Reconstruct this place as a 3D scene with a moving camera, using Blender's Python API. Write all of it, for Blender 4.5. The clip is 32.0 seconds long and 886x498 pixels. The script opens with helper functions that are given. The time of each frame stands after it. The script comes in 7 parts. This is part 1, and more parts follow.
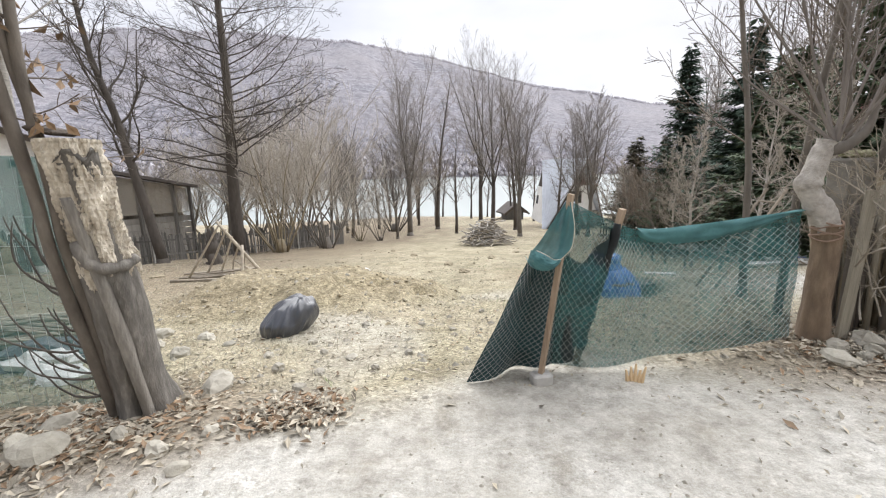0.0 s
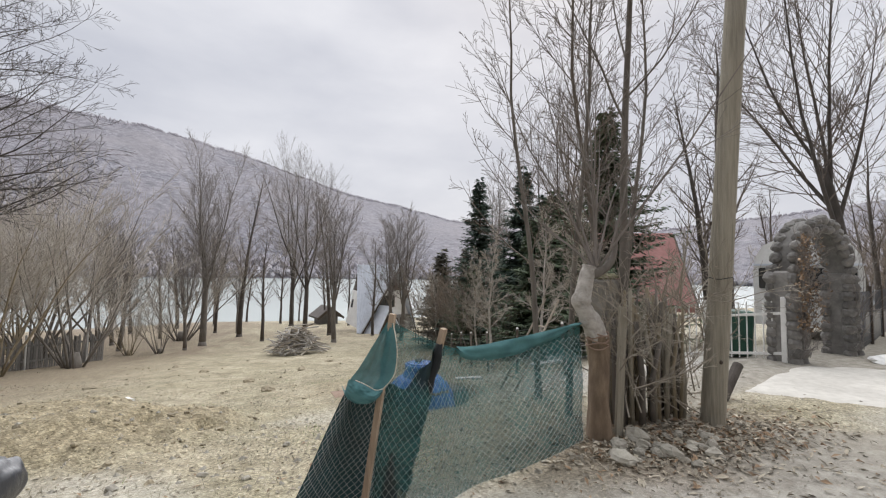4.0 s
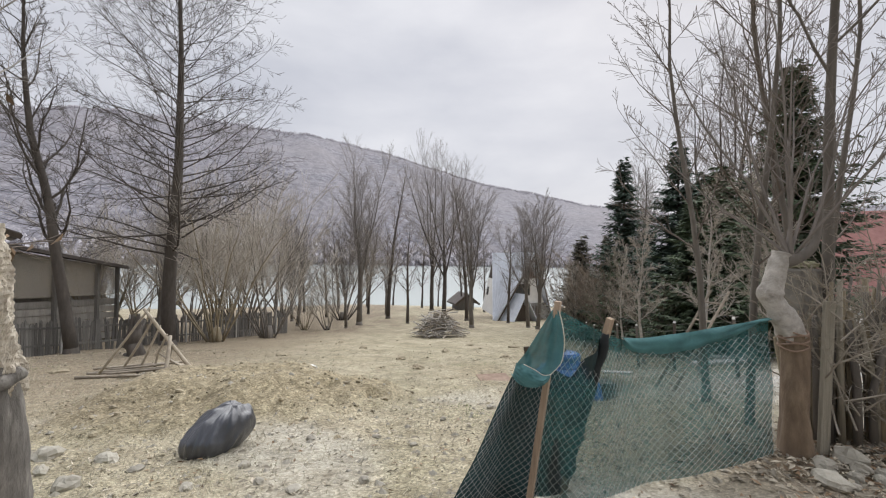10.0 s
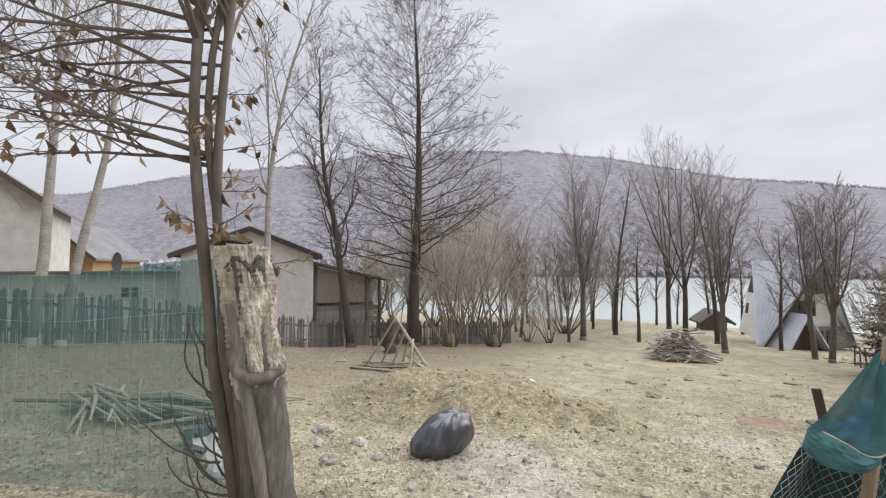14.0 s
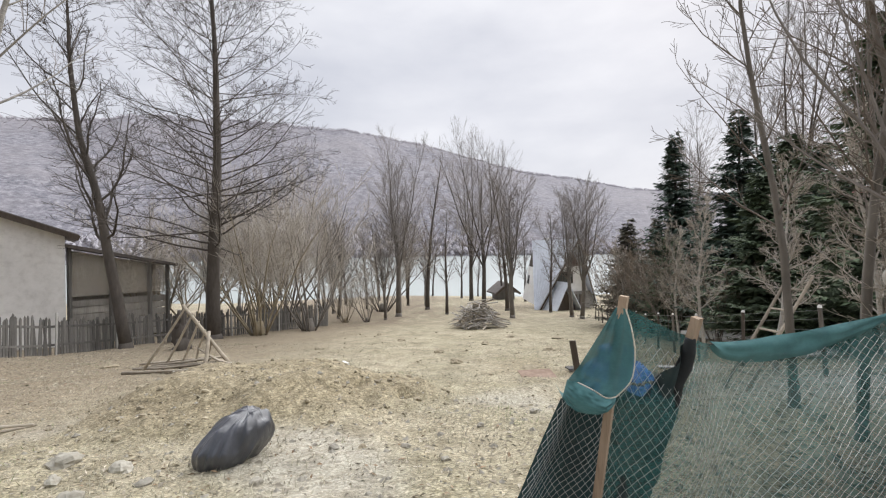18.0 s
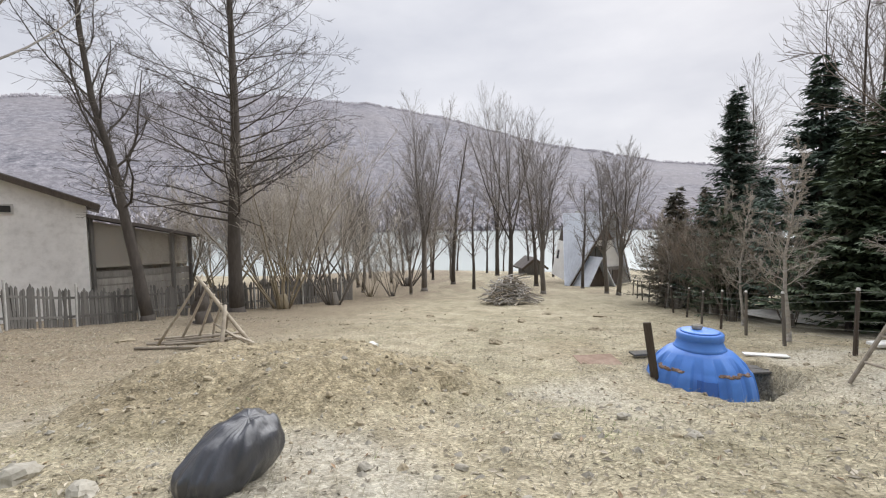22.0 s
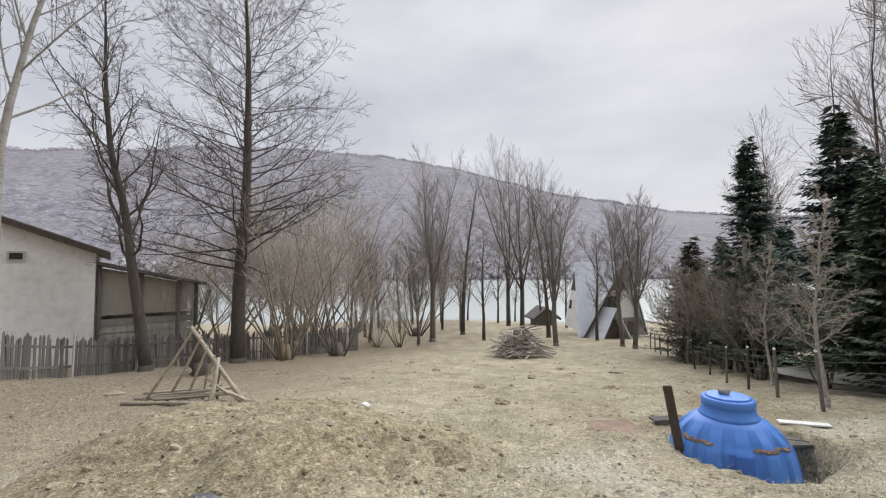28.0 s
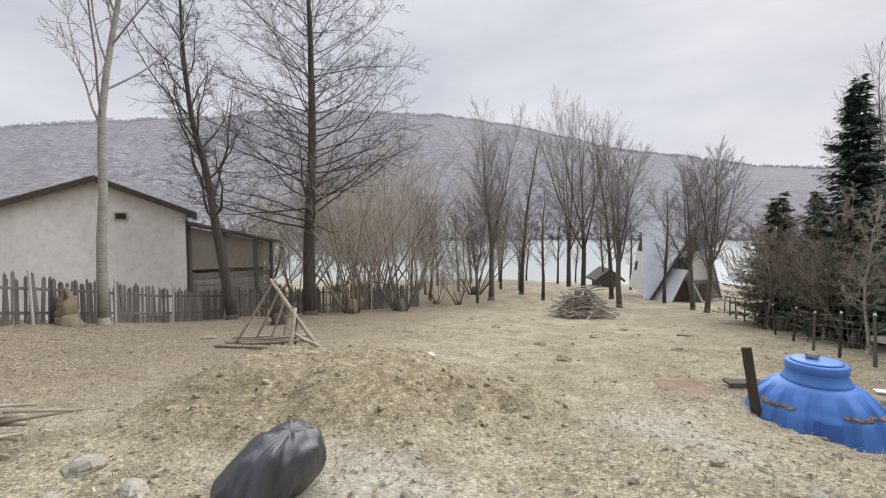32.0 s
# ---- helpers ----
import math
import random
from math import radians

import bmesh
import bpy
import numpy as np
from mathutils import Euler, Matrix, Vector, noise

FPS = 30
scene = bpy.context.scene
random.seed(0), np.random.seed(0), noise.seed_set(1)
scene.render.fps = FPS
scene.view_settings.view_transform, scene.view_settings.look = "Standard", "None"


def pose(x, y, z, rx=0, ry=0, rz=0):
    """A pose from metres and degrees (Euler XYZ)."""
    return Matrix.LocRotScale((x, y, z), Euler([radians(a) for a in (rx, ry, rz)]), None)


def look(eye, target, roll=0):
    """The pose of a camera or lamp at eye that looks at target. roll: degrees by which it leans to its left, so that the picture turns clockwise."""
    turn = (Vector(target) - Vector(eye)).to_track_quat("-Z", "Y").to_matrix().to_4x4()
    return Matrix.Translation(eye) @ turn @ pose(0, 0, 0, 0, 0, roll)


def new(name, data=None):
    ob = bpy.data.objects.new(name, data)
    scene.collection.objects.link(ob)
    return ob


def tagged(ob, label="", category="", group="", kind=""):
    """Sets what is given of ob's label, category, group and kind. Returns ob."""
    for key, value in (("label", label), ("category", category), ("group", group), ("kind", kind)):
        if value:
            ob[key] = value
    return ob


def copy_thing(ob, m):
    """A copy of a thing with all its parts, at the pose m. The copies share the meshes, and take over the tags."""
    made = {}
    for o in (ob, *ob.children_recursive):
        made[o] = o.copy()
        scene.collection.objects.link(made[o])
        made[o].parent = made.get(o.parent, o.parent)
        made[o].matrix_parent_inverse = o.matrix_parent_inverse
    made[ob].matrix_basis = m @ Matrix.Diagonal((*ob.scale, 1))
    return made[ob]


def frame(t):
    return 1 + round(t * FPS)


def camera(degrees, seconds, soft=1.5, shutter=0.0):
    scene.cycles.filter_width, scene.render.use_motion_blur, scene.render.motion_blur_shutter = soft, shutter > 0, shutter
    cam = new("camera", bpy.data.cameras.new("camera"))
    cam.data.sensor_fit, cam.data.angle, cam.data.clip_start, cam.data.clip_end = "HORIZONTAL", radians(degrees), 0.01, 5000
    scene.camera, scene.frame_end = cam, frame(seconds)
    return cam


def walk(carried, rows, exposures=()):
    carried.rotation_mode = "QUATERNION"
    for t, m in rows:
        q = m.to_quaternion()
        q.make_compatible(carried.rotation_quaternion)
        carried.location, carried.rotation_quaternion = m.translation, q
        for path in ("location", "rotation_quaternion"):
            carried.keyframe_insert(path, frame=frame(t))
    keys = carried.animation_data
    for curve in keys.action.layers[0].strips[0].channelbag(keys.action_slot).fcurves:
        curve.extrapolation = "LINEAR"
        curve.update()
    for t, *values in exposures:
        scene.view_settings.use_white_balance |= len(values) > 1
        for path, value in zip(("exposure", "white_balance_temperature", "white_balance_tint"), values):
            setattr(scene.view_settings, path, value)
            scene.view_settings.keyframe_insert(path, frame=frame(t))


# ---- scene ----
cam = camera(93.2, 32.0, soft=1.2)
PATH = [
    (0, (0.143, 0.474, 1.376), (-0.056, 2.429, 1.002), -1.4),
    (0.5, (0.113, 0.483, 1.397), (-0.171, 2.443, 1.119), -1.3),
    (1, (0.058, 0.514, 1.399), (-0.287, 2.476, 1.222), -0.9),
    (1.5, (0.028, 0.582, 1.416), (-0.361, 2.542, 1.327), -0.4),
    (2, (0.067, 0.696, 1.435), (-0.299, 2.662, 1.414), 0.2),
    (2.5, (0.098, 0.748, 1.433), (-0.093, 2.739, 1.464), 0.7),
    (3, (0.118, 0.769, 1.443), (0.192, 2.767, 1.514), 0.8),
    (3.5, (0.133, 0.749, 1.445), (0.496, 2.714, 1.539), 1.0),
    (4, (0.152, 0.751, 1.446), (0.805, 2.638, 1.554), 0.8),
    (4.5, (0.161, 0.751, 1.444), (1.098, 2.515, 1.559), 0.5),
    (6.5, (0.389, 0.48, 1.464), (2.041, 1.595, 1.631), -0.2),
    (7, (0.342, 0.466, 1.452), (1.919, 1.685, 1.615), 0.1),
    (7.5, (0.313, 0.549, 1.443), (1.698, 1.984, 1.592), 0.4),
    (8, (0.243, 0.574, 1.453), (1.357, 2.23, 1.581), 0.5),
    (8.5, (0.163, 0.647, 1.438), (1.002, 2.459, 1.551), 0.5),
    (9, (0.155, 0.684, 1.449), (0.705, 2.605, 1.534), 0.5),
    (9.5, (0.023, 0.723, 1.432), (0.323, 2.699, 1.499), 0.8),
    (10, (-0.022, 0.729, 1.442), (0.017, 2.728, 1.485), 0.7),
    (10.5, (0.063, 0.792, 1.43), (-0.165, 2.779, 1.458), 0.3),
    (11, (0.093, 0.83, 1.431), (-0.353, 2.78, 1.452), 0.0),
    (11.5, (0.086, 0.859, 1.427), (-0.532, 2.761, 1.451), -0.2),
    (12, (0.003, 0.932, 1.432), (-0.745, 2.787, 1.461), -0.2),
    (12.5, (-0.016, 0.996, 1.442), (-0.878, 2.8, 1.482), 0.1),
    (13, (0.002, 1.049, 1.435), (-0.946, 2.809, 1.498), -0.0),
    (13.5, (0.015, 1.025, 1.446), (-0.976, 2.76, 1.523), -0.0),
    (14, (0.007, 1.022, 1.449), (-0.947, 2.777, 1.543), -0.1),
    (14.5, (0.034, 1.039, 1.456), (-0.806, 2.85, 1.565), 0.0),
    (15, (0.109, 1.03, 1.452), (-0.578, 2.905, 1.57), -1.0),
    (15.5, (0.163, 1.034, 1.448), (-0.368, 2.958, 1.566), -1.6),
    (17.5, (0.156, 1.198, 1.416), (-0.005, 3.192, 1.448), -1.3),
    (18, (0.058, 1.271, 1.416), (-0.089, 3.266, 1.412), -0.9),
    (18.5, (-0.008, 1.346, 1.38), (-0.191, 3.337, 1.334), -0.5),
    (19, (-0.036, 1.517, 1.306), (-0.282, 3.5, 1.224), -0.4),
    (19.5, (-0.127, 1.634, 1.294), (-0.425, 3.609, 1.188), -0.3),
    (20, (-0.304, 1.769, 1.316), (-0.614, 3.742, 1.204), 0.0),
    (20.5, (-0.309, 1.92, 1.303), (-0.591, 3.898, 1.196), 0.1),
    (21, (-0.299, 2.1, 1.275), (-0.536, 4.083, 1.172), -0.1),
    (21.5, (-0.385, 2.242, 1.26), (-0.6, 4.228, 1.149), -0.3),
    (22, (-0.354, 2.378, 1.239), (-0.608, 4.358, 1.118), -0.8),
    (22.5, (-0.284, 2.487, 1.216), (-0.65, 4.45, 1.108), -1.1),
    (23, (-0.301, 2.563, 1.221), (-0.809, 4.496, 1.146), -1.3),
    (23.5, (-0.354, 2.645, 1.219), (-1.039, 4.524, 1.209), -1.7),
    (24, (-0.319, 2.677, 1.248), (-1.168, 4.487, 1.314), -1.8),
    (24.5, (-0.301, 2.67, 1.252), (-1.27, 4.414, 1.4), -2.1),
    (26.5, (-0.271, 2.712, 1.299), (-0.861, 4.611, 1.51), -0.8),
    (27, (-0.261, 2.706, 1.3), (-0.736, 4.64, 1.483), -0.6),
    (27.5, (-0.258, 2.713, 1.288), (-0.642, 4.67, 1.435), -0.5),
    (28, (-0.237, 2.721, 1.272), (-0.543, 4.694, 1.382), -0.5),
    (28.5, (-0.238, 2.729, 1.266), (-0.464, 4.714, 1.359), -0.4),
    (29, (-0.216, 2.735, 1.267), (-0.374, 4.726, 1.365), -0.5),
    (29.5, (-0.21, 2.745, 1.283), (-0.321, 4.738, 1.4), -0.7),
    (30, (-0.194, 2.732, 1.295), (-0.304, 4.726, 1.419), -0.8),
    (30.5, (-0.199, 2.737, 1.284), (-0.374, 4.727, 1.382), -0.9),
    (31, (-0.226, 2.721, 1.253), (-0.53, 4.697, 1.296), -0.7),
    (31.5, (-0.272, 2.717, 1.226), (-0.727, 4.664, 1.201), -0.5),
    (32, (-0.312, 2.683, 1.211), (-0.887, 4.597, 1.134), -0.4),
]
EXPOSURES = [(0, 0.86), (1.5, 0.74), (3, 0.52), (4.5, 0.32), (7, 0.2), (9.5, 0.35), (11, 0.42), (13, 0.45), (15, 0.45), (19, 0.55), (24.5, 0.42), (28, 0.34), (32, 0.38)]
walk(cam, [(t, look(eye, target, roll)) for t, eye, target, roll in PATH], EXPOSURES)

# ---- light ----
world = bpy.data.worlds.new("overcast_sky")
scene.world = world
world.use_nodes = True
wt = world.node_tree
wt.nodes.clear()
w_out = wt.nodes.new("ShaderNodeOutputWorld")
w_bg = wt.nodes.new("ShaderNodeBackground")
w_sky = wt.nodes.new("ShaderNodeTexSky")
w_sky.sky_type = "NISHITA"
w_sky.sun_disc = False
w_sky.sun_elevation = radians(41)
w_sky.sun_rotation = radians(35)
w_sky.air_density, w_sky.dust_density = 1.2, 3.0
w_co = wt.nodes.new("ShaderNodeTexCoord")
w_map = wt.nodes.new("ShaderNodeMapping")
w_map.inputs["Scale"].default_value = (1.0, 1.0, 2.6)
w_noise = wt.nodes.new("ShaderNodeTexNoise")
w_noise.inputs["Scale"].default_value = 2.1
w_noise.inputs["Detail"].default_value = 6.0
w_noise.inputs["Roughness"].default_value = 0.52
w_ramp = wt.nodes.new("ShaderNodeValToRGB")
w_ramp.color_ramp.elements[0].position, w_ramp.color_ramp.elements[0].color = 0.34, (5.5, 5.65, 6.3, 1)
w_ramp.color_ramp.elements[1].position, w_ramp.color_ramp.elements[1].color = 0.66, (7.4, 7.45, 7.9, 1)
w_mix = wt.nodes.new("ShaderNodeMix")
w_mix.data_type = "RGBA"
w_mix.inputs["Factor"].default_value = 0.94
w_bg.inputs["Strength"].default_value = 0.084
wt.links.new(w_co.outputs["Generated"], w_map.inputs["Vector"])
wt.links.new(w_map.outputs["Vector"], w_noise.inputs["Vector"])
wt.links.new(w_noise.outputs["Fac"], w_ramp.inputs["Fac"])
wt.links.new(w_sky.outputs["Color"], w_mix.inputs["A"])
wt.links.new(w_ramp.outputs["Color"], w_mix.inputs["B"])
wt.links.new(w_mix.outputs["Result"], w_bg.inputs["Color"])
wt.links.new(w_bg.outputs["Background"], w_out.inputs["Surface"])

sun_data = bpy.data.lights.new("sun", "SUN")
sun_data.energy, sun_data.angle, sun_data.color = 3.9, radians(110), (0.99, 0.985, 0.98)
sun = new("sun", sun_data)
sun.matrix_world = look((16, 23, 25), (0, 0, 0))


# ---- materials ----
def nodes_of(name):
    m = bpy.data.materials.new(name)
    m.use_nodes = True
    t = m.node_tree
    return m, t, t.nodes["Principled BSDF"]


def ramp_of(t, fac, stops):
    r = t.nodes.new("ShaderNodeValToRGB")
    while len(r.color_ramp.elements) < len(stops):
        r.color_ramp.elements.new(0.5)
    for e, (p, c) in zip(r.color_ramp.elements, stops):
        e.position, e.color = p, (*c, 1)
    t.links.new(fac, r.inputs["Fac"])
    return r.outputs["Color"]


def noise_of(t, vec, scale, detail=5.0, rough=0.6):
    n = t.nodes.new("ShaderNodeTexNoise")
    n.inputs["Scale"].default_value, n.inputs["Detail"].default_value, n.inputs["Roughness"].default_value = scale, detail, rough
    t.links.new(vec, n.inputs["Vector"])
    return n.outputs["Fac"]


def mixed(t, fac, a, b, blend="MIX"):
    m = t.nodes.new("ShaderNodeMix")
    m.data_type, m.blend_type = "RGBA", blend
    for sock, v in (("Factor", fac), ("A", a), ("B", b)):
        if isinstance(v, (int, float)):
            m.inputs[sock].default_value = v
        elif isinstance(v, tuple):
            m.inputs[sock].default_value = (*v, 1)
        else:
            t.links.new(v, m.inputs[sock])
    return m.outputs["Result"]


def bumped(t, bsdf, height, strength, dist=0.02):
    b = t.nodes.new("ShaderNodeBump")
    b.inputs["Strength"].default_value, b.inputs["Distance"].default_value = strength, dist
    t.links.new(height, b.inputs["Height"])
    t.links.new(b.outputs["Normal"], bsdf.inputs["Normal"])


def stretched(t, scale, coord="Object"):
    c = t.nodes.new("ShaderNodeTexCoord")
    m = t.nodes.new("ShaderNodeMapping")
    m.inputs["Scale"].default_value = scale
    t.links.new(c.outputs[coord], m.inputs["Vector"])
    return m.outputs["Vector"]


def surf(name, dark, mid, light, scale=6.0, rough=0.85, bump=0.4, stretch=(1, 1, 1), metal=0.0, vary=0.0, big=None, island=False, dist=0.02):
    """Three tones mixed by a fine and a coarse noise, with relief and, if asked, a change from piece to piece."""
    m, t, p = nodes_of(name)
    v = stretched(t, stretch)
    fine = noise_of(t, v, scale, 8.0, 0.65)
    coarse = noise_of(t, v, big or scale * 0.13, 4.0, 0.55)
    col = ramp_of(t, fine, ((0.28, dark), (0.5, mid), (0.74, light)))
    tone = ramp_of(t, coarse, ((0.3, tuple(0.72 * c for c in mid)), (0.7, tuple(min(1, 1.18 * c) for c in light))))
    col = mixed(t, 0.4, col, tone)
    if vary or island:
        if island:
            g = t.nodes.new("ShaderNodeNewGeometry")
            rnd = g.outputs["Random Per Island"]
        else:
            g = t.nodes.new("ShaderNodeObjectInfo")
            rnd = g.outputs["Random"]
        k = vary or 0.4
        shade = ramp_of(t, rnd, ((0.0, (1 - k,) * 3), (1.0, (1 + k * 0.6,) * 3)))
        col = mixed(t, 1.0, col, shade, "MULTIPLY")
    t.links.new(col, p.inputs["Base Color"])
    p.inputs["Roughness"].default_value, p.inputs["Metallic"].default_value = rough, metal
    if bump:
        bumped(t, p, fine, bump, dist)
    return m


bark_grey = surf("bark_grey", (0.075, 0.066, 0.058), (0.135, 0.12, 0.105), (0.22, 0.2, 0.175), 9, 0.95, 0.8, (1, 1, 0.25))
bark_dark = surf("bark_dark", (0.035, 0.03, 0.027), (0.07, 0.06, 0.053), (0.12, 0.105, 0.09), 9, 0.95, 0.8, (1, 1, 0.3))
bark_birch = surf("bark_birch", (0.08, 0.075, 0.068), (0.25, 0.235, 0.212), (0.4, 0.38, 0.345), 7, 0.85, 0.5, (1, 1, 4.0))
bark_tan = surf("bark_tan", (0.14, 0.115, 0.08), (0.23, 0.19, 0.13), (0.33, 0.28, 0.19), 12, 0.9, 0.5, (1, 1, 0.3))
bark_peel = surf("peeled_orange_bark", (0.06, 0.042, 0.03), (0.16, 0.115, 0.078), (0.31, 0.235, 0.165), 14, 0.9, 0.8, (1, 1, 0.3))
bark_flaked = surf("flaked_cream_bark", (0.03, 0.022, 0.016), (0.42, 0.36, 0.28), (0.86, 0.8, 0.7), 13, 0.9, 1.0, (1.4, 1.4, 0.7), big=9.0)
bark_stump = surf("dead_trunk_bark", (0.034, 0.03, 0.027), (0.1, 0.091, 0.082), (0.3, 0.28, 0.25), 18, 0.9, 1.0, (1.6, 1.6, 0.45), big=2.2)
bark_smooth = surf("smooth_stem_bark", (0.055, 0.046, 0.038), (0.125, 0.106, 0.088), (0.22, 0.195, 0.165), 14, 0.85, 0.6, (1, 1, 0.4), big=4.0)
bark_bare = surf("barkless_grey_wood", (0.07, 0.063, 0.055), (0.19, 0.175, 0.155), (0.36, 0.335, 0.3), 20, 0.9, 0.9, (2, 2, 0.3), big=4.0)
bark_pale = surf("pale_bark", (0.13, 0.115, 0.1), (0.37, 0.345, 0.31), (0.56, 0.53, 0.49), 16, 0.85, 0.8, (1, 1, 1.2), big=7.0)
twig_brown = surf("twig_brown", (0.08, 0.066, 0.055), (0.14, 0.116, 0.098), (0.21, 0.175, 0.147), 5, 0.9, 0.0)
twig_grey = surf("twig_grey", (0.13, 0.117, 0.108), (0.2, 0.18, 0.166), (0.28, 0.254, 0.232), 5, 0.9, 0.0)
twig_tan = surf("twig_tan", (0.2, 0.176, 0.142), (0.3, 0.267, 0.22), (0.41, 0.37, 0.31), 5, 0.9, 0.0)
twig_pale = surf("twig_pale", (0.24, 0.215, 0.18), (0.36, 0.325, 0.28), (0.48, 0.44, 0.39), 5, 0.9, 0.0)
twig_hedge = surf("twig_hedgerow", (0.15, 0.122, 0.098), (0.235, 0.193, 0.155), (0.34, 0.285, 0.232), 5, 0.9, 0.0)
needle = surf("spruce_needles", (0.03, 0.05, 0.038), (0.066, 0.105, 0.08), (0.12, 0.175, 0.13), 4, 0.75, 0.0, island=True, vary=0.5)
needle_brown = surf("sparse_brown_needles", (0.06, 0.06, 0.042), (0.115, 0.11, 0.08), (0.19, 0.175, 0.135), 4, 0.8, 0.0, island=True, vary=0.4)
needle_light = surf("spruce_needles_light", (0.04, 0.06, 0.035), (0.085, 0.122, 0.07), (0.15, 0.195, 0.11), 4, 0.75, 0.0, island=True, vary=0.5)
dry_leaf = surf("dry_leaf", (0.13, 0.08, 0.045), (0.25, 0.165, 0.1), (0.4, 0.29, 0.19), 14, 0.8, 0.2, island=True, vary=0.5)
litter_leaf = surf("litter_leaf", (0.22, 0.185, 0.135), (0.37, 0.325, 0.25), (0.53, 0.48, 0.395), 20, 0.8, 0.1, island=True, vary=0.55)
straw = surf("straw", (0.23, 0.21, 0.15), (0.36, 0.33, 0.24), (0.49, 0.455, 0.35), 8, 0.85, 0.0, island=True, vary=0.45)
green_blade = surf("green_blade", (0.1, 0.14, 0.04), (0.16, 0.21, 0.07), (0.24, 0.29, 0.12), 8, 0.8, 0.0, island=True, vary=0.4)
stone_m = surf("field_stone", (0.2, 0.185, 0.145), (0.36, 0.335, 0.28), (0.53, 0.5, 0.44), 9, 0.9, 0.7, vary=0.25)
wood_weathered = surf("weathered_board", (0.07, 0.066, 0.062), (0.135, 0.128, 0.12), (0.22, 0.21, 0.195), 14, 0.9, 0.5, (6, 6, 0.5), vary=0.35)
wood_silver = surf("silver_grey_board", (0.19, 0.18, 0.165), (0.31, 0.295, 0.27), (0.43, 0.41, 0.38), 10, 0.9, 0.4, (5, 5, 0.5), vary=0.3)
wood_post = surf("cut_timber", (0.19, 0.13, 0.085), (0.32, 0.235, 0.165), (0.44, 0.35, 0.26), 14, 0.85, 0.4, (5, 5, 0.5))
wood_pole = surf("pole_timber", (0.15, 0.136, 0.104), (0.275, 0.25, 0.2), (0.4, 0.37, 0.3), 12, 0.9, 0.7, (4, 4, 0.25))
wood_stick = surf("bare_stick", (0.19, 0.16, 0.125), (0.34, 0.295, 0.235), (0.5, 0.445, 0.365), 10, 0.9, 0.3, vary=0.35)
wood_dark = surf("dark_board", (0.03, 0.022, 0.017), (0.065, 0.05, 0.04), (0.11, 0.09, 0.07), 12, 0.85, 0.4, (5, 5, 0.6))
wood_honey = surf("honey_timber", (0.18, 0.1, 0.045), (0.33, 0.2, 0.1), (0.46, 0.3, 0.16), 10, 0.8, 0.3, (1, 1, 6))
plaster = surf("grey_render", (0.56, 0.55, 0.53), (0.76, 0.75, 0.735), (0.86, 0.85, 0.84), 4, 0.95, 0.35, big=0.45)
plaster_white = surf("white_render", (0.66, 0.66, 0.65), (0.78, 0.78, 0.77), (0.84, 0.84, 0.83), 3, 0.9, 0.15)
roof_dark = surf("brown_roofing", (0.05, 0.043, 0.04), (0.1, 0.088, 0.082), (0.17, 0.15, 0.14), 10, 0.85, 0.5)
roof_grey = surf("grey_tiles", (0.09, 0.088, 0.092), (0.15, 0.146, 0.152), (0.22, 0.216, 0.222), 6, 0.9, 0.4, vary=0.15)
roof_red = surf("red_roof", (0.2, 0.085, 0.075), (0.31, 0.14, 0.125), (0.4, 0.2, 0.18), 5, 0.75, 0.3)
roof_brown = surf("brown_tiles", (0.12, 0.08, 0.07), (0.2, 0.14, 0.12), (0.28, 0.21, 0.185), 6, 0.8, 0.4)
zinc = surf("zinc_sheet", (0.5, 0.54, 0.61), (0.63, 0.67, 0.74), (0.72, 0.76, 0.82), 3, 0.5, 0.15, metal=0.25)
steel_wire = surf("galvanised_wire", (0.25, 0.26, 0.25), (0.4, 0.41, 0.4), (0.55, 0.56, 0.55), 30, 0.45, 0.0, metal=0.5)
paint_white = surf("white_paint", (0.62, 0.62, 0.6), (0.76, 0.76, 0.74), (0.83, 0.83, 0.82), 8, 0.5, 0.1)
concrete = surf("concrete", (0.34, 0.33, 0.315), (0.46, 0.45, 0.43), (0.57, 0.56, 0.54), 12, 0.9, 0.4)
rubble = surf("dark_rubble_stone", (0.09, 0.087, 0.083), (0.19, 0.183, 0.174), (0.33, 0.32, 0.3), 7, 0.95, 0.8, vary=0.35)
tank_blue = surf("blue_polyethylene", (0.06, 0.18, 0.58), (0.08, 0.24, 0.72), (0.12, 0.31, 0.8), 3, 0.4, 0.12, big=1.2)
tank_blue_dark = surf("blue_label", (0.03, 0.1, 0.4), (0.04, 0.13, 0.46), (0.06, 0.16, 0.52), 3, 0.45, 0.1)
bag_black = surf("black_film", (0.008, 0.009, 0.014), (0.019, 0.022, 0.033), (0.045, 0.051, 0.072), 9, 0.36, 0.7, (1, 1, 0.45))
bag_black.node_tree.nodes["Principled BSDF"].inputs["Specular IOR Level"].default_value = 0.6
bag_black.node_tree.nodes["Principled BSDF"].inputs["Coat Weight"].default_value = 0.6
bag_black.node_tree.nodes["Principled BSDF"].inputs["Coat Roughness"].default_value = 0.4
bag_black.node_tree.nodes["Principled BSDF"].inputs["Coat IOR"].default_value = 1.6
bag_black.node_tree.nodes["Principled BSDF"].inputs["IOR"].default_value = 1.6
rust_sheet = surf("rusty_sheet", (0.12, 0.075, 0.05), (0.24, 0.16, 0.115), (0.36, 0.27, 0.21), 7, 0.85, 0.4)
rope_m = surf("rope", (0.4, 0.36, 0.28), (0.55, 0.5, 0.42), (0.66, 0.62, 0.54), 40, 0.9, 0.2)
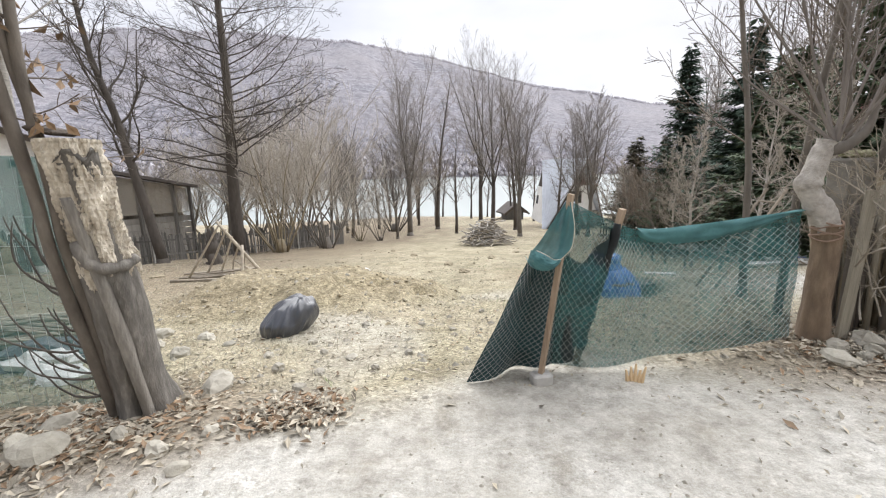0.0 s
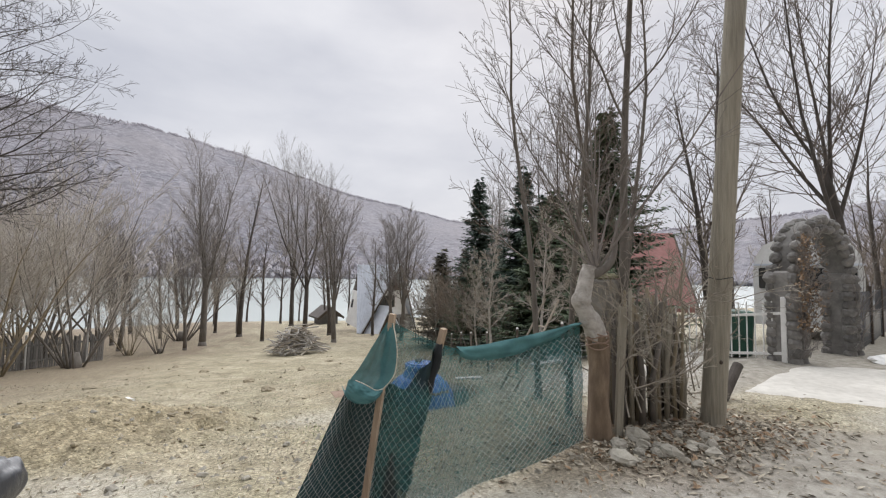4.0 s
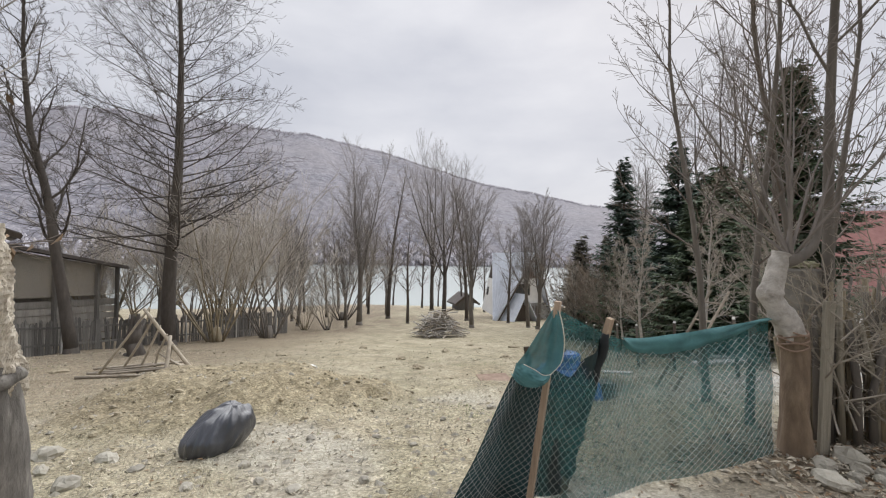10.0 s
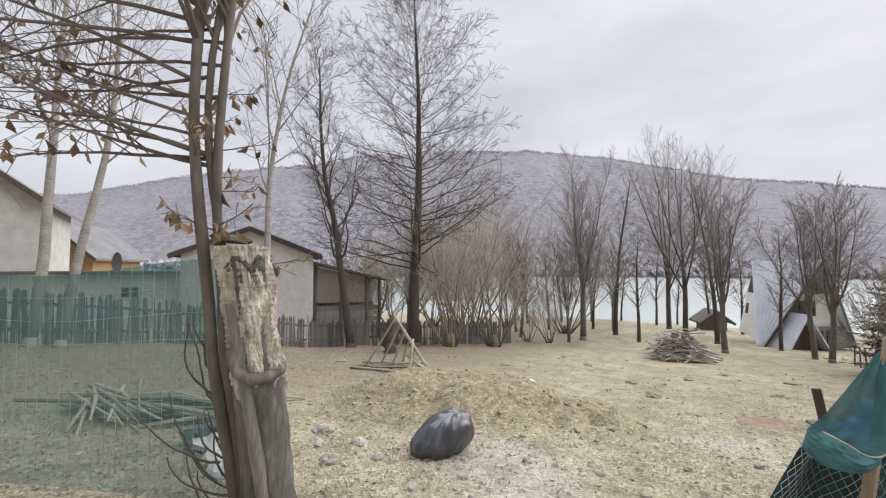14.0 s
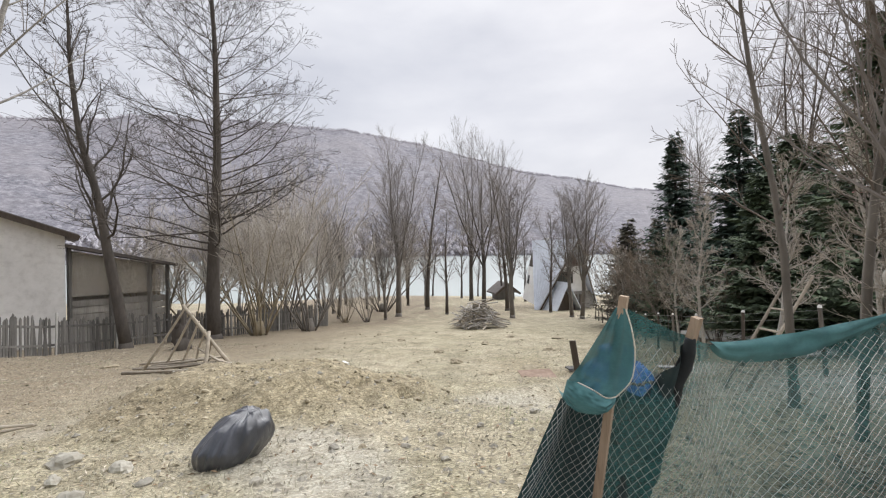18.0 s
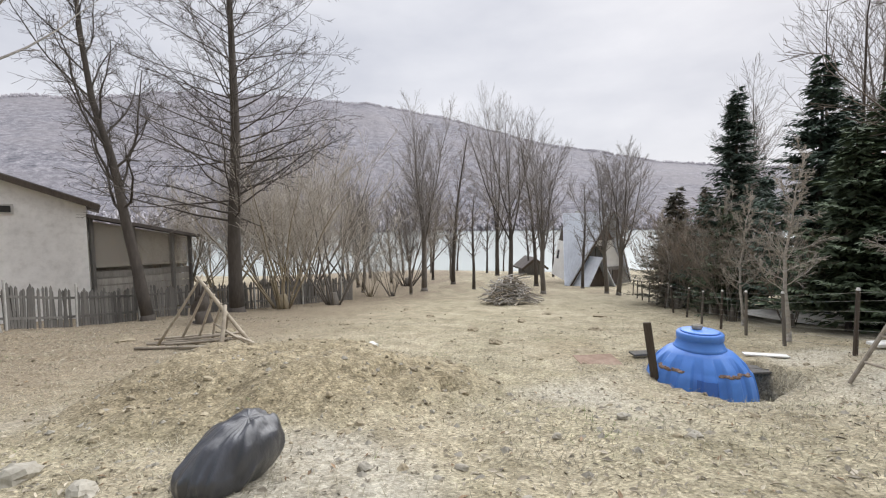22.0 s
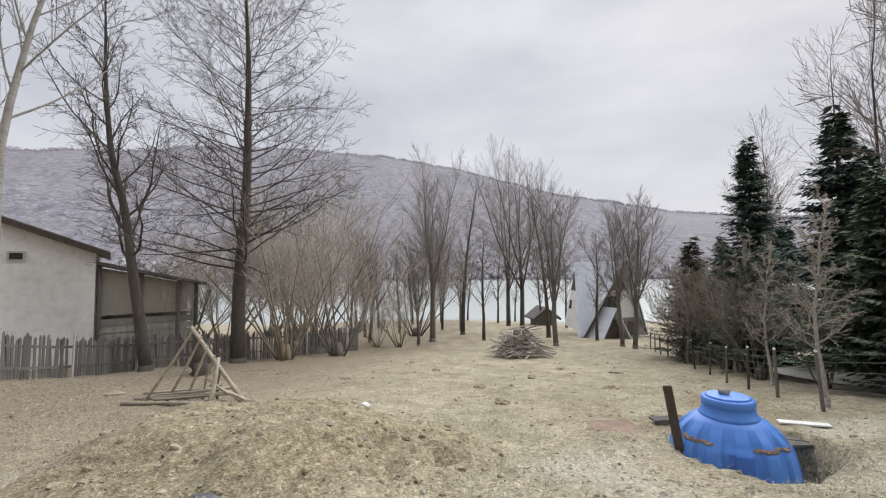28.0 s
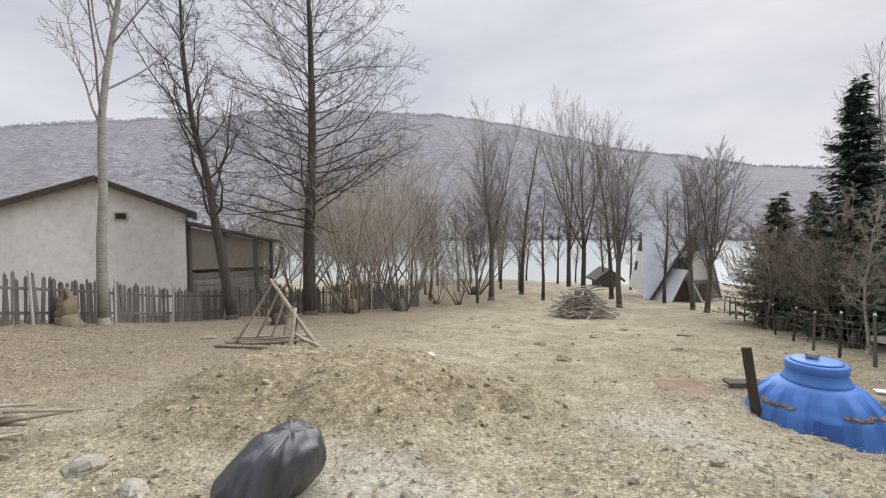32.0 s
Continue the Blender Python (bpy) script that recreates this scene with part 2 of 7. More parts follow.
black_cloth = surf("black_cloth", (0.006, 0.008, 0.009), (0.012, 0.015, 0.017), (0.022, 0.027, 0.03), 20, 0.9, 0.3)
glass_dark = surf("dark_window_glass", (0.012, 0.014, 0.017), (0.02, 0.023, 0.027), (0.03, 0.034, 0.04), 2, 0.08, 0.0)
glass_clear = nodes_of("veranda_glass")[0]
glass_clear.node_tree.nodes["Principled BSDF"].inputs["Base Color"].default_value = (0.62, 0.58, 0.52, 1)
glass_clear.node_tree.nodes["Principled BSDF"].inputs["Alpha"].default_value = 0.35
glass_clear.node_tree.nodes["Principled BSDF"].inputs["Roughness"].default_value = 0.1
white_sheet = surf("white_film", (0.62, 0.62, 0.6), (0.74, 0.74, 0.72), (0.82, 0.82, 0.8), 5, 0.4, 0.3)
orange_wood = surf("split_wood", (0.5, 0.33, 0.17), (0.66, 0.48, 0.28), (0.78, 0.62, 0.42), 16, 0.85, 0.3, (6, 6, 0.6))
cable_black = surf("cable_black", (0.012, 0.012, 0.013), (0.02, 0.02, 0.022), (0.03, 0.03, 0.033), 20, 0.6, 0.0)
# pale mauve holds painted haze, lightened further against the clumps' own shade
far_wood = surf("far_bare_woods_hazed", (0.4, 0.385, 0.42), (0.45, 0.43, 0.465), (0.5, 0.48, 0.51), 0.03, 1.0, 0.0, big=0.006, island=True, vary=0.12)
hill_m, ht, hpn = nodes_of("far_hillside_hazed")
# the haze of distance is mixed into these mauve-greys
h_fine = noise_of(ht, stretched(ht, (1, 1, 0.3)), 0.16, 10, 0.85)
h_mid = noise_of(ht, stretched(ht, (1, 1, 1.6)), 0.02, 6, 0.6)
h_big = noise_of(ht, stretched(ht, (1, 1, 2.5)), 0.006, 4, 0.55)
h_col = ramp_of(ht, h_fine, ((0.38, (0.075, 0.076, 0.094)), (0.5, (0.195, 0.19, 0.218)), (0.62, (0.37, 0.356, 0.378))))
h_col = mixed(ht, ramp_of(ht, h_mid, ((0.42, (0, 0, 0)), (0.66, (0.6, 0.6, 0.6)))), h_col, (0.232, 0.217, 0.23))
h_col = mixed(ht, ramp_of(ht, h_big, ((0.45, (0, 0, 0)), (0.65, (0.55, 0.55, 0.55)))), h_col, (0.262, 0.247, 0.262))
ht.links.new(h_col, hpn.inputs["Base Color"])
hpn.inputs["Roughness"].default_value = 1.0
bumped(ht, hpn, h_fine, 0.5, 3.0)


def net_material(name, dark, light, cover):
    """Woven shade net: fine threads with gaps between them."""
    m, t, p = nodes_of(name)
    v = stretched(t, (1, 1, 1), "Object")
    col = ramp_of(t, noise_of(t, v, 5.0, 6.0), ((0.3, dark), (0.7, light)))
    t.links.new(col, p.inputs["Base Color"])
    p.inputs["Roughness"].default_value = 0.75
    weave = noise_of(t, stretched(t, (1, 1, 3)), 60.0, 2.0)
    alpha = t.nodes.new("ShaderNodeMapRange")
    alpha.inputs["To Min"].default_value, alpha.inputs["To Max"].default_value = cover - 0.12, cover + 0.12
    t.links.new(weave, alpha.inputs["Value"])
    t.links.new(alpha.outputs["Result"], p.inputs["Alpha"])
    return m


net_thin = net_material("green_shade_net", (0.016, 0.092, 0.094), (0.044, 0.175, 0.174), 0.71)
# the next two are denser net, its colour darkened for shade inside folds
net_dark = net_material("green_shade_net_bunched_darkened", (0.004, 0.015, 0.018), (0.01, 0.04, 0.045), 0.95)
net_mid = net_material("green_shade_net_doubled_darkened", (0.006, 0.026, 0.03), (0.014, 0.062, 0.068), 1.0)
net_fold = net_material("green_shade_net_folded", (0.03, 0.11, 0.12), (0.075, 0.215, 0.22), 0.93)
net_veil = net_material("green_shade_net_single", (0.05, 0.165, 0.16), (0.09, 0.25, 0.242), 0.57)
net_hem = net_material("green_shade_net_hem", (0.06, 0.18, 0.17), (0.1, 0.27, 0.255), 0.3)

# ground: grass, dirt road, bare soil and leaf litter, told apart by the attribute "cover"
ground_m, gt, gp = nodes_of("ground_cover")
gv = stretched(gt, (1, 1, 1))
att = gt.nodes.new("ShaderNodeAttribute")
att.attribute_name = "cover"
sep = gt.nodes.new("ShaderNodeSeparateColor")
gt.links.new(att.outputs["Color"], sep.inputs["Color"])
g_fine, g_mid, g_big = noise_of(gt, gv, 38, 6, 0.7), noise_of(gt, gv, 7, 8, 0.65), noise_of(gt, gv, 0.7, 5, 0.6)
grass_c = ramp_of(gt, g_fine, ((0.3, (0.2, 0.18, 0.122)), (0.5, (0.345, 0.315, 0.228)), (0.7, (0.49, 0.455, 0.36))))
grass_c = mixed(gt, ramp_of(gt, g_mid, ((0.5, (0, 0, 0)), (0.68, (0.55, 0.55, 0.55)))), grass_c, (0.29, 0.28, 0.18))
grass_c = mixed(gt, ramp_of(gt, g_big, ((0.42, (0, 0, 0)), (0.62, (0.65, 0.65, 0.65)))), grass_c, (0.45, 0.405, 0.315))
patch = noise_of(gt, gv, 1.7, 6, 0.7)
grass_c = mixed(gt, 1.0, grass_c, ramp_of(gt, patch, ((0.34, (0.62, 0.6, 0.55)), (0.5, (0.97, 0.96, 0.95)), (0.68, (1.12, 1.11, 1.1)))), "MULTIPLY")
road_c = ramp_of(gt, g_mid, ((0.3, (0.3, 0.29, 0.268)), (0.5, (0.465, 0.455, 0.43)), (0.7, (0.61, 0.603, 0.58))))
road_c = mixed(gt, ramp_of(gt, g_fine, ((0.4, (0, 0, 0)), (0.75, (0.4, 0.4, 0.4)))), road_c, (0.62, 0.613, 0.592))
road_c = mixed(gt, ramp_of(gt, g_big, ((0.5, (0, 0, 0)), (0.66, (0.5, 0.5, 0.5)))), road_c, (0.4, 0.385, 0.345))
clots = noise_of(gt, gv, 3.3, 8, 0.75)
road_c = mixed(gt, 1.0, road_c, ramp_of(gt, clots, ((0.33, (0.66, 0.63, 0.58)), (0.47, (0.98, 0.97, 0.96)), (0.68, (1.08, 1.08, 1.08)))), "MULTIPLY")
soil_c = ramp_of(gt, g_mid, ((0.3, (0.12, 0.099, 0.062)), (0.5, (0.27, 0.23, 0.152)), (0.7, (0.42, 0.37, 0.265))))
soil_c = mixed(gt, ramp_of(gt, g_fine, ((0.5, (0, 0, 0)), (0.7, (0.7, 0.7, 0.7)))), soil_c, (0.4, 0.345, 0.245))
leaf_c = ramp_of(gt, g_fine, ((0.3, (0.1, 0.077, 0.052)), (0.52, (0.23, 0.185, 0.133)), (0.72, (0.43, 0.375, 0.3))))
col = mixed(gt, sep.outputs["Red"], grass_c, road_c)
col = mixed(gt, sep.outputs["Green"], col, soil_c)
col = mixed(gt, sep.outputs["Blue"], col, leaf_c)
g_vor = gt.nodes.new("ShaderNodeTexVoronoi")
g_vor.inputs["Scale"].default_value = 19.0
gt.links.new(gv, g_vor.inputs["Vector"])
g_sep = gt.nodes.new("ShaderNodeSeparateColor")
gt.links.new(g_vor.outputs["Color"], g_sep.inputs["Color"])
fleck = ramp_of(gt, g_sep.outputs["Red"], ((0.0, (0.74, 0.72, 0.69)), (0.3, (0.95, 0.94, 0.92)), (0.7, (1.0, 1.0, 1.0)), (1.0, (1.16, 1.15, 1.14))))
rough_part = gt.nodes.new("ShaderNodeMapRange")
rough_part.inputs["To Min"].default_value, rough_part.inputs["To Max"].default_value = 1.0, 0.3
gt.links.new(sep.outputs["Red"], rough_part.inputs["Value"])
col = mixed(gt, rough_part.outputs["Result"], col, mixed(gt, 1.0, col, fleck, "MULTIPLY"))
g_tiny = noise_of(gt, gv, 110, 3, 0.7)
col = mixed(gt, 0.85, col, mixed(gt, 1.0, col, ramp_of(gt, g_tiny, ((0.3, (0.76, 0.75, 0.73)), (0.7, (1.22, 1.22, 1.21)))), "MULTIPLY"))
g_vor2 = gt.nodes.new("ShaderNodeTexVoronoi")
g_vor2.inputs["Scale"].default_value = 47.0
gt.links.new(stretched(gt, (1, 1.7, 1)), g_vor2.inputs["Vector"])
g_sep2 = gt.nodes.new("ShaderNodeSeparateColor")
gt.links.new(g_vor2.outputs["Color"], g_sep2.inputs["Color"])
chaff = ramp_of(gt, g_sep2.outputs["Green"], ((0.0, (0.46, 0.44, 0.4)), (0.25, (0.86, 0.85, 0.82)), (0.7, (1.03, 1.03, 1.01)), (1.0, (1.5, 1.48, 1.44))))
col = mixed(gt, rough_part.outputs["Result"], col, mixed(gt, 1.0, col, chaff, "MULTIPLY"))
mud_c = ramp_of(gt, g_mid, ((0.3, (0.2, 0.182, 0.15)), (0.5, (0.31, 0.288, 0.245)), (0.7, (0.42, 0.395, 0.345))))
gaps = noise_of(gt, stretched(gt, (1, 1.4, 1)), 15, 4, 0.75)
gap_f = gt.nodes.new("ShaderNodeMath")
gap_f.operation = "MULTIPLY"
gt.links.new(ramp_of(gt, gaps, ((0.33, (0.5, 0.5, 0.5)), (0.46, (0, 0, 0)))), gap_f.inputs[0])
gt.links.new(rough_part.outputs["Result"], gap_f.inputs[1])
col = mixed(gt, gap_f.outputs["Value"], col, (0.15, 0.13, 0.085))
col = mixed(gt, att.outputs["Alpha"], col, mud_c)
gt.links.new(col, gp.inputs["Base Color"])
gp.inputs["Roughness"].default_value = 0.95
bumped(gt, gp, mixed(gt, 0.5, g_fine, g_mid), 0.8, 0.028)

water_m, wt2, wp = nodes_of("lake_water")
wp.inputs["Base Color"].default_value = (0.47, 0.52, 0.5, 1)
wp.inputs["Roughness"].default_value = 0.18
bumped(wt2, wp, noise_of(wt2, stretched(wt2, (1, 1, 1)), 0.8, 4), 0.12, 0.1)
puddle_m, pt, pp = nodes_of("muddy_water")
pp.inputs["Base Color"].default_value = (0.42, 0.38, 0.3, 1)
pp.inputs["Roughness"].default_value = 0.06


# ---- mesh tools ----
class Shape:
    """Vertices and faces gathered for one mesh."""

    def __init__(self):
        self.v, self.f = [], []

    def face(self, pts):
        n = len(self.v)
        self.v += [tuple(p) for p in pts]
        self.f.append(tuple(range(n, n + len(pts))))

    def tube(self, pts, radii, sides=6, cap=True, twist=0.0):
        n0, last, a = len(self.v), len(pts) - 1, None
        for i, p in enumerate(pts):
            p = Vector(p)
            d = (Vector(pts[min(i + 1, last)]) - Vector(pts[max(i - 1, 0)]))
            d = d.normalized() if d.length > 1e-9 else Vector((0, 0, 1))
            if a is None:
                a = d.cross(Vector((0.31, 0.95, 0.07)) if abs(d.z) > 0.5 else Vector((0, 0, 1)))
            a = (a - d * a.dot(d)).normalized()
            b = d.cross(a)
            r = radii[i] if isinstance(radii, (list, tuple)) else radii
            for k in range(sides):
                w = 2 * math.pi * k / sides + twist
                self.v.append(tuple(p + (a * math.cos(w) + b * math.sin(w)) * r))
        for i in range(last):
            for k in range(sides):
                k2 = (k + 1) % sides
                self.f.append((n0 + i * sides + k, n0 + i * sides + k2, n0 + (i + 1) * sides + k2, n0 + (i + 1) * sides + k))
        if cap:
            self.f.append(tuple(n0 + k for k in reversed(range(sides))))
            self.f.append(tuple(n0 + last * sides + k for k in range(sides)))

    def box(self, size, m=None, bevel=0.0, taper=(1, 1)):
        """A box with chamfered upright edges, centred at the matrix m."""
        m = m or Matrix()
        x, y, z = (s / 2 for s in size)
        b = min(bevel, x * 0.9, y * 0.9)
        ring = [(-x + b, -y), (x - b, -y), (x, -y + b), (x, y - b), (x - b, y), (-x + b, y), (-x, y - b), (-x, -y + b)] if b else [(-x, -y), (x, -y), (x, y), (-x, y)]
        n0, k = len(self.v), len(ring)
        levels = [(-z, 1 - b / max(x, y)), (-z + b, 1), (z - b, 1), (z, 1 - b / max(x, y))] if b else [(-z, 1), (z, 1)]
        for i, (lz, s) in enumerate(levels):
            up = (lz + z) / (2 * z)
            tx, ty = 1 + (taper[0] - 1) * up, 1 + (taper[1] - 1) * up
            self.v += [tuple(m @ Vector((px * s * tx, py * s * ty, lz))) for px, py in ring]
        for i in range(len(levels) - 1):
            for j in range(k):
                j2 = (j + 1) % k
                self.f.append((n0 + i * k + j, n0 + i * k + j2, n0 + (i + 1) * k + j2, n0 + (i + 1) * k + j))
        self.f.append(tuple(n0 + j for j in reversed(range(k))))
        self.f.append(tuple(n0 + (len(levels) - 1) * k + j for j in range(k)))

    def prism(self, ring, away):
        """A flat outline, thickened by the vector away."""
        n0, k = len(self.v), len(ring)
        self.v += [tuple(p) for p in ring] + [tuple(Vector(p) + Vector(away)) for p in ring]
        self.f.append(tuple(n0 + i for i in reversed(range(k))))
        self.f.append(tuple(n0 + k + i for i in range(k)))
        self.f += [(n0 + i, n0 + (i + 1) % k, n0 + k + (i + 1) % k, n0 + k + i) for i in range(k)]

    def sheet(self, fn, nu, nv, thick=0.0):
        n0 = len(self.v)
        self.v += [tuple(fn(i / nu, j / nv)) for j in range(nv + 1) for i in range(nu + 1)]
        for j in range(nv):
            for i in range(nu):
                a = n0 + j * (nu + 1) + i
                self.f.append((a, a + 1, a + nu + 2, a + nu + 1))

    def lump(self, size, rnd, rings=6, sides=9, rough=0.18, flat=0.0):
        """A rough stone or clod, standing on z = 0."""
        n0 = len(self.v)
        off = Vector((rnd.random() * 50, rnd.random() * 50, rnd.random() * 50))
        for i in range(rings + 1):
            th = math.pi * i / rings
            for k in range(sides):
                ph = 2 * math.pi * k / sides
                p = Vector((math.sin(th) * math.cos(ph), math.sin(th) * math.sin(ph), math.cos(th)))
                s = 1 + rough * 2.2 * noise.noise(p * 1.3 + off) + rough * noise.noise(p * 3.1 + off)
                q = p * s
                self.v.append((q.x * size[0] / 2, q.y * size[1] / 2, max((q.z + 0.72) * size[2] / 1.72, -0.1 * size[2])))
        for i in range(rings):
            for k in range(sides):
                k2 = (k + 1) % sides
                self.f.append((n0 + i * sides + k, n0 + (i + 1) * sides + k, n0 + (i + 1) * sides + k2, n0 + i * sides + k2))

    def mesh(self, name, material, smooth=False):
        me = bpy.data.meshes.new(name)
        me.from_pydata(self.v, [], self.f)
        me.materials.append(material)
        if smooth:
            me.polygons.foreach_set("use_smooth", [True] * len(me.polygons))
        me.update()
        return me


def part(name, shape, material, parent=None, label="", smooth=False):
    me = shape if isinstance(shape, bpy.types.Mesh) else shape.mesh(name, material, smooth)
    ob = new(name, me)
    if parent:
        ob.parent = parent
    return tagged(ob, label)


def thing(name, place, label, category, group="", kind="", turn=0.0):
    ob = new(name)
    ob.empty_display_size = 0.1
    ob.matrix_basis = pose(*place, 0, 0, turn)
    return tagged(ob, label, category, group, kind)


def solid(name, shape, material, label, category, group="", kind="", smooth=False):
    return tagged(part(name, shape, material, None, "", smooth), label, category, group, kind)


# ---- the lie of the land ----
QS = (-60, -30, -16, -9, -6.6, -5.6, 0, 1.8, 5, 10, 15, 20, 30, 40, 50, 60, 90)
HS = (24, 12, 4.6, 1.35, 0.35, 0, 0, -0.3, -0.82, -1.55, -2.1, -2.65, -3.5, -4.2, -4.75, -5.4, -6.5)
LAKE = -5.0


def ease(a, b, v):
    u = min(1.0, max(0.0, (v - a) / (b - a)))
    return u * u * (3 - 2 * u)


def beyond(x, y):
    """How far a place lies past the line of the garden fence, seen from the road."""
    return y - 3.2 - 0.36 * (max(-30.0, min(25.0, x)) - 0.5)


def lie(x, y):
    q = beyond(x, y)
    z = float(np.interp(q, QS, HS)) - 0.032 * max(-10.0, min(10.0, x)) * ease(0, 10, q)
    return z + 0.75 * ease(-9, -14, x) * ease(15, 6, y) * ease(0, 4, q)


def mound(x, y):
    u, v = (x + 3.0) / 2.75, (y - 7.35) / 2.1
    r = math.hypot(u, v) + 0.16 * noise.noise((x * 0.8, y * 0.8, 3.0))
    return 0.5 * (1 - ease(0.35, 1.02, r)) if r < 1.05 else 0.0


def pit(x, y):
    u, v = (x - 2.62) / 0.86, (y - 8.4) / 0.74
    r = math.hypot(u, v) + 0.1 * noise.noise((x * 2, y * 2, 7.0))
    return 1 - ease(0.8, 1.05, r)


def soil(x, y):
    """The height of the ground with its mound, its pit and its bumps."""
    q = beyond(x, y)
    near = ease(60, 30, math.hypot(x, y - 5))
    z = lie(x, y) + mound(x, y) * (1 + 0.2 * noise.noise((x * 2.1, y * 2.1, 1.0))) - 0.75 * pit(x, y) - 0.26 * math.exp(-((x - 2.5) ** 2 / 1.6 + (y - 7.5) ** 2 / 0.8))
    rough = 0.02 if -5.4 < q < -0.4 else 0.055
    z += near * rough * (noise.noise((x * 0.9, y * 0.9, 0.0)) + 0.6 * noise.noise((x * 2.6, y * 2.6, 5.0)) + 0.3 * noise.noise((x * 6.0, y * 6.0, 9.0)))
    mo = mound(x, y)
    if mo > 0.02:
        z += 0.05 * noise.noise((x * 4.5, y * 4.5, 2.0)) + 0.03 * noise.noise((x * 9.0, y * 9.0, 6.0))
        z -= 0.26 * ease(0.2, 0.5, noise.noise((x * 2.4, y * 2.4, 40.0))) * ease(-1.9, -1.2, x) * ease(0.45, 0.2, mo)
    if -4.6 < q < -2.0 and x > 2:
        z -= 0.04 * (math.exp(-((q + 2.7) / 0.25) ** 2) + math.exp(-((q + 3.9) / 0.25) ** 2))
    return z


def spaced(lo, hi, step, far, grow):
    """Grid lines: close together between lo and hi, then ever wider out to far."""
    mid = list(np.arange(lo, hi, step))
    out, s = [], step
    v = hi
    while v < far:
        out.append(v)
        s *= grow
        v += s
    left, s, v = [], step, lo
    while v > -far:
        s *= grow
        v -= s
        left.append(v)
    return left[::-1] + mid + out


gx, gy = spaced(-8.5, 6.0, 0.11, 4000, 1.09), spaced(0.4, 11.0, 0.11, 4000, 1.09)
gverts = [(x, y, soil(x, y)) for y in gy for x in gx]
nx = len(gx)
gfaces = [(j * nx + i, j * nx + i + 1, (j + 1) * nx + i + 1, (j + 1) * nx + i) for j in range(len(gy) - 1) for i in range(nx - 1)]
gmesh = bpy.data.meshes.new("ground")
gmesh.from_pydata(gverts, [], gfaces)
gmesh.materials.append(ground_m)
cover = gmesh.color_attributes.new("cover", "FLOAT_COLOR", "POINT")
vals = []
for x, y, z in gverts:
    q = beyond(x, y)
    n = noise.noise((x * 0.7, y * 0.7, 11.0))
    edge_q = -2.0 * ease(3.2, 5.5, x)
    road = ease(0.7, -0.6, q + 0.7 * n - edge_q) * ease(-6.4, -5.2, q + 0.5 * n)
    yard = ease(1.5, 0.6, math.hypot((x - 7.0) / 3.2, (y - 6.6) / 2.0))
    yard = max(yard, 0.3 * ease(1.2, 2.2, x - 4.6 - 0.08 * (y - 9)) * ease(22, 16, y) * ease(7.5, 9.0, y) * (q > 0))
    tracks = 0.45 * ease(0.15, 0.5, noise.noise((x * 0.5, y * 0.5, 21.0))) * ease(9, 3, q) * (q > 0)
    m = min(1.0, mound(x, y) * 5 + 1.2 * pit(x, y) + 0.8 * ease(1.8, 0.9, math.hypot((x - 3.4) / 2.2, (y - 10.5) / 1.6)) * ease(-0.1, 0.3, n + 0.2))
    m = max(m, 0.95 * ease(-4.5, -5.1, q + 0.4 * n))
    leaves = 0.55 * ease(-4.8, -6.0, q + 0.6 * n) * ease(-0.4, 0.4, n) + 0.85 * ease(-13, -7, -abs(x + 15)) * ease(0, 6, q) + 0.6 * ease(-7.2, -5.6, -abs(q + 8)) * (q < -4.6)
    leaves += ease(1.4, 0.4, math.hypot((x - 3.2) / 1.5, (y - 3.7) / 0.9)) + ease(1.3, 0.5, math.hypot((x + 2.2) / 1.1, (y - 2.6) / 0.8))
    leaves += 0.7 * ease(20, 24, q) * (q < 90) * ease(-0.2, 0.3, n)
    verge = ease(2.4, 4.0, x) * ease(-2.5, -1.9, q + 0.4 * n) * ease(1.2, 0.2, q) * (1 - ease(0.9, 0.6, math.hypot((x - 5.9) / 1.9, (y - 3.9) / 1.0)))
    leaves = max(leaves, 0.45 * verge * ease(-0.5, 0.3, n))
    mud = max(0.8 * verge, 0.5 * ease(-4.6, -5.2, q + 0.4 * n) * ease(-7, -5, q), 0.12 * road * ease(3.0, 6.0, x), 0.5 * road * ease(3.0, 1.5, x) * ease(-0.35, 0.35, noise.noise((x * 1.3, y * 1.3, 61.0))))
    ruts = math.exp(-((q + 2.75) / 0.32) ** 2) + math.exp(-((q + 3.95) / 0.32) ** 2)
    mud = max(0.0, mud - 0.6 * ruts * road) + 0.45 * road * ease(3.5, 6.5, x) * (math.exp(-((q + 3.35) / 0.2) ** 2) + math.exp(-((q + 2.3) / 0.14) ** 2))
    if q < -5.0:
        bank = ease(-5.0, -5.7, q + 0.5 * n)
        leaves, m, mud = max(leaves, bank * ease(-0.5, 0.2, n)), max(m, 0.75 * bank), mud * (1 - bank)
    vals += [min(1.0, max(road, yard, tracks)), m, max(0.0, min(1.0, leaves)), min(1.0, mud)]
cover.data.foreach_set("color", vals)
gmesh.polygons.foreach_set("use_smooth", [True] * len(gmesh.polygons))
ground_ob = tagged(new("ground", gmesh), "pale straw-coloured grass sloping from a dirt road to a lake", "ground", "", "structure")

# the lake and the hills beyond it
lake = Shape()
lake.face([(-900, 40, LAKE), (700, 40, LAKE), (700, 420, LAKE), (-900, 420, LAKE)])
solid("water", lake, water_m, "pale grey-green lake under an overcast sky", "lake", "", "structure")
AZ = (-100, -80, -70, -59, -39, -29, -18.5, -8, 6.6, 20, 30, 42, 60, 80, 110)
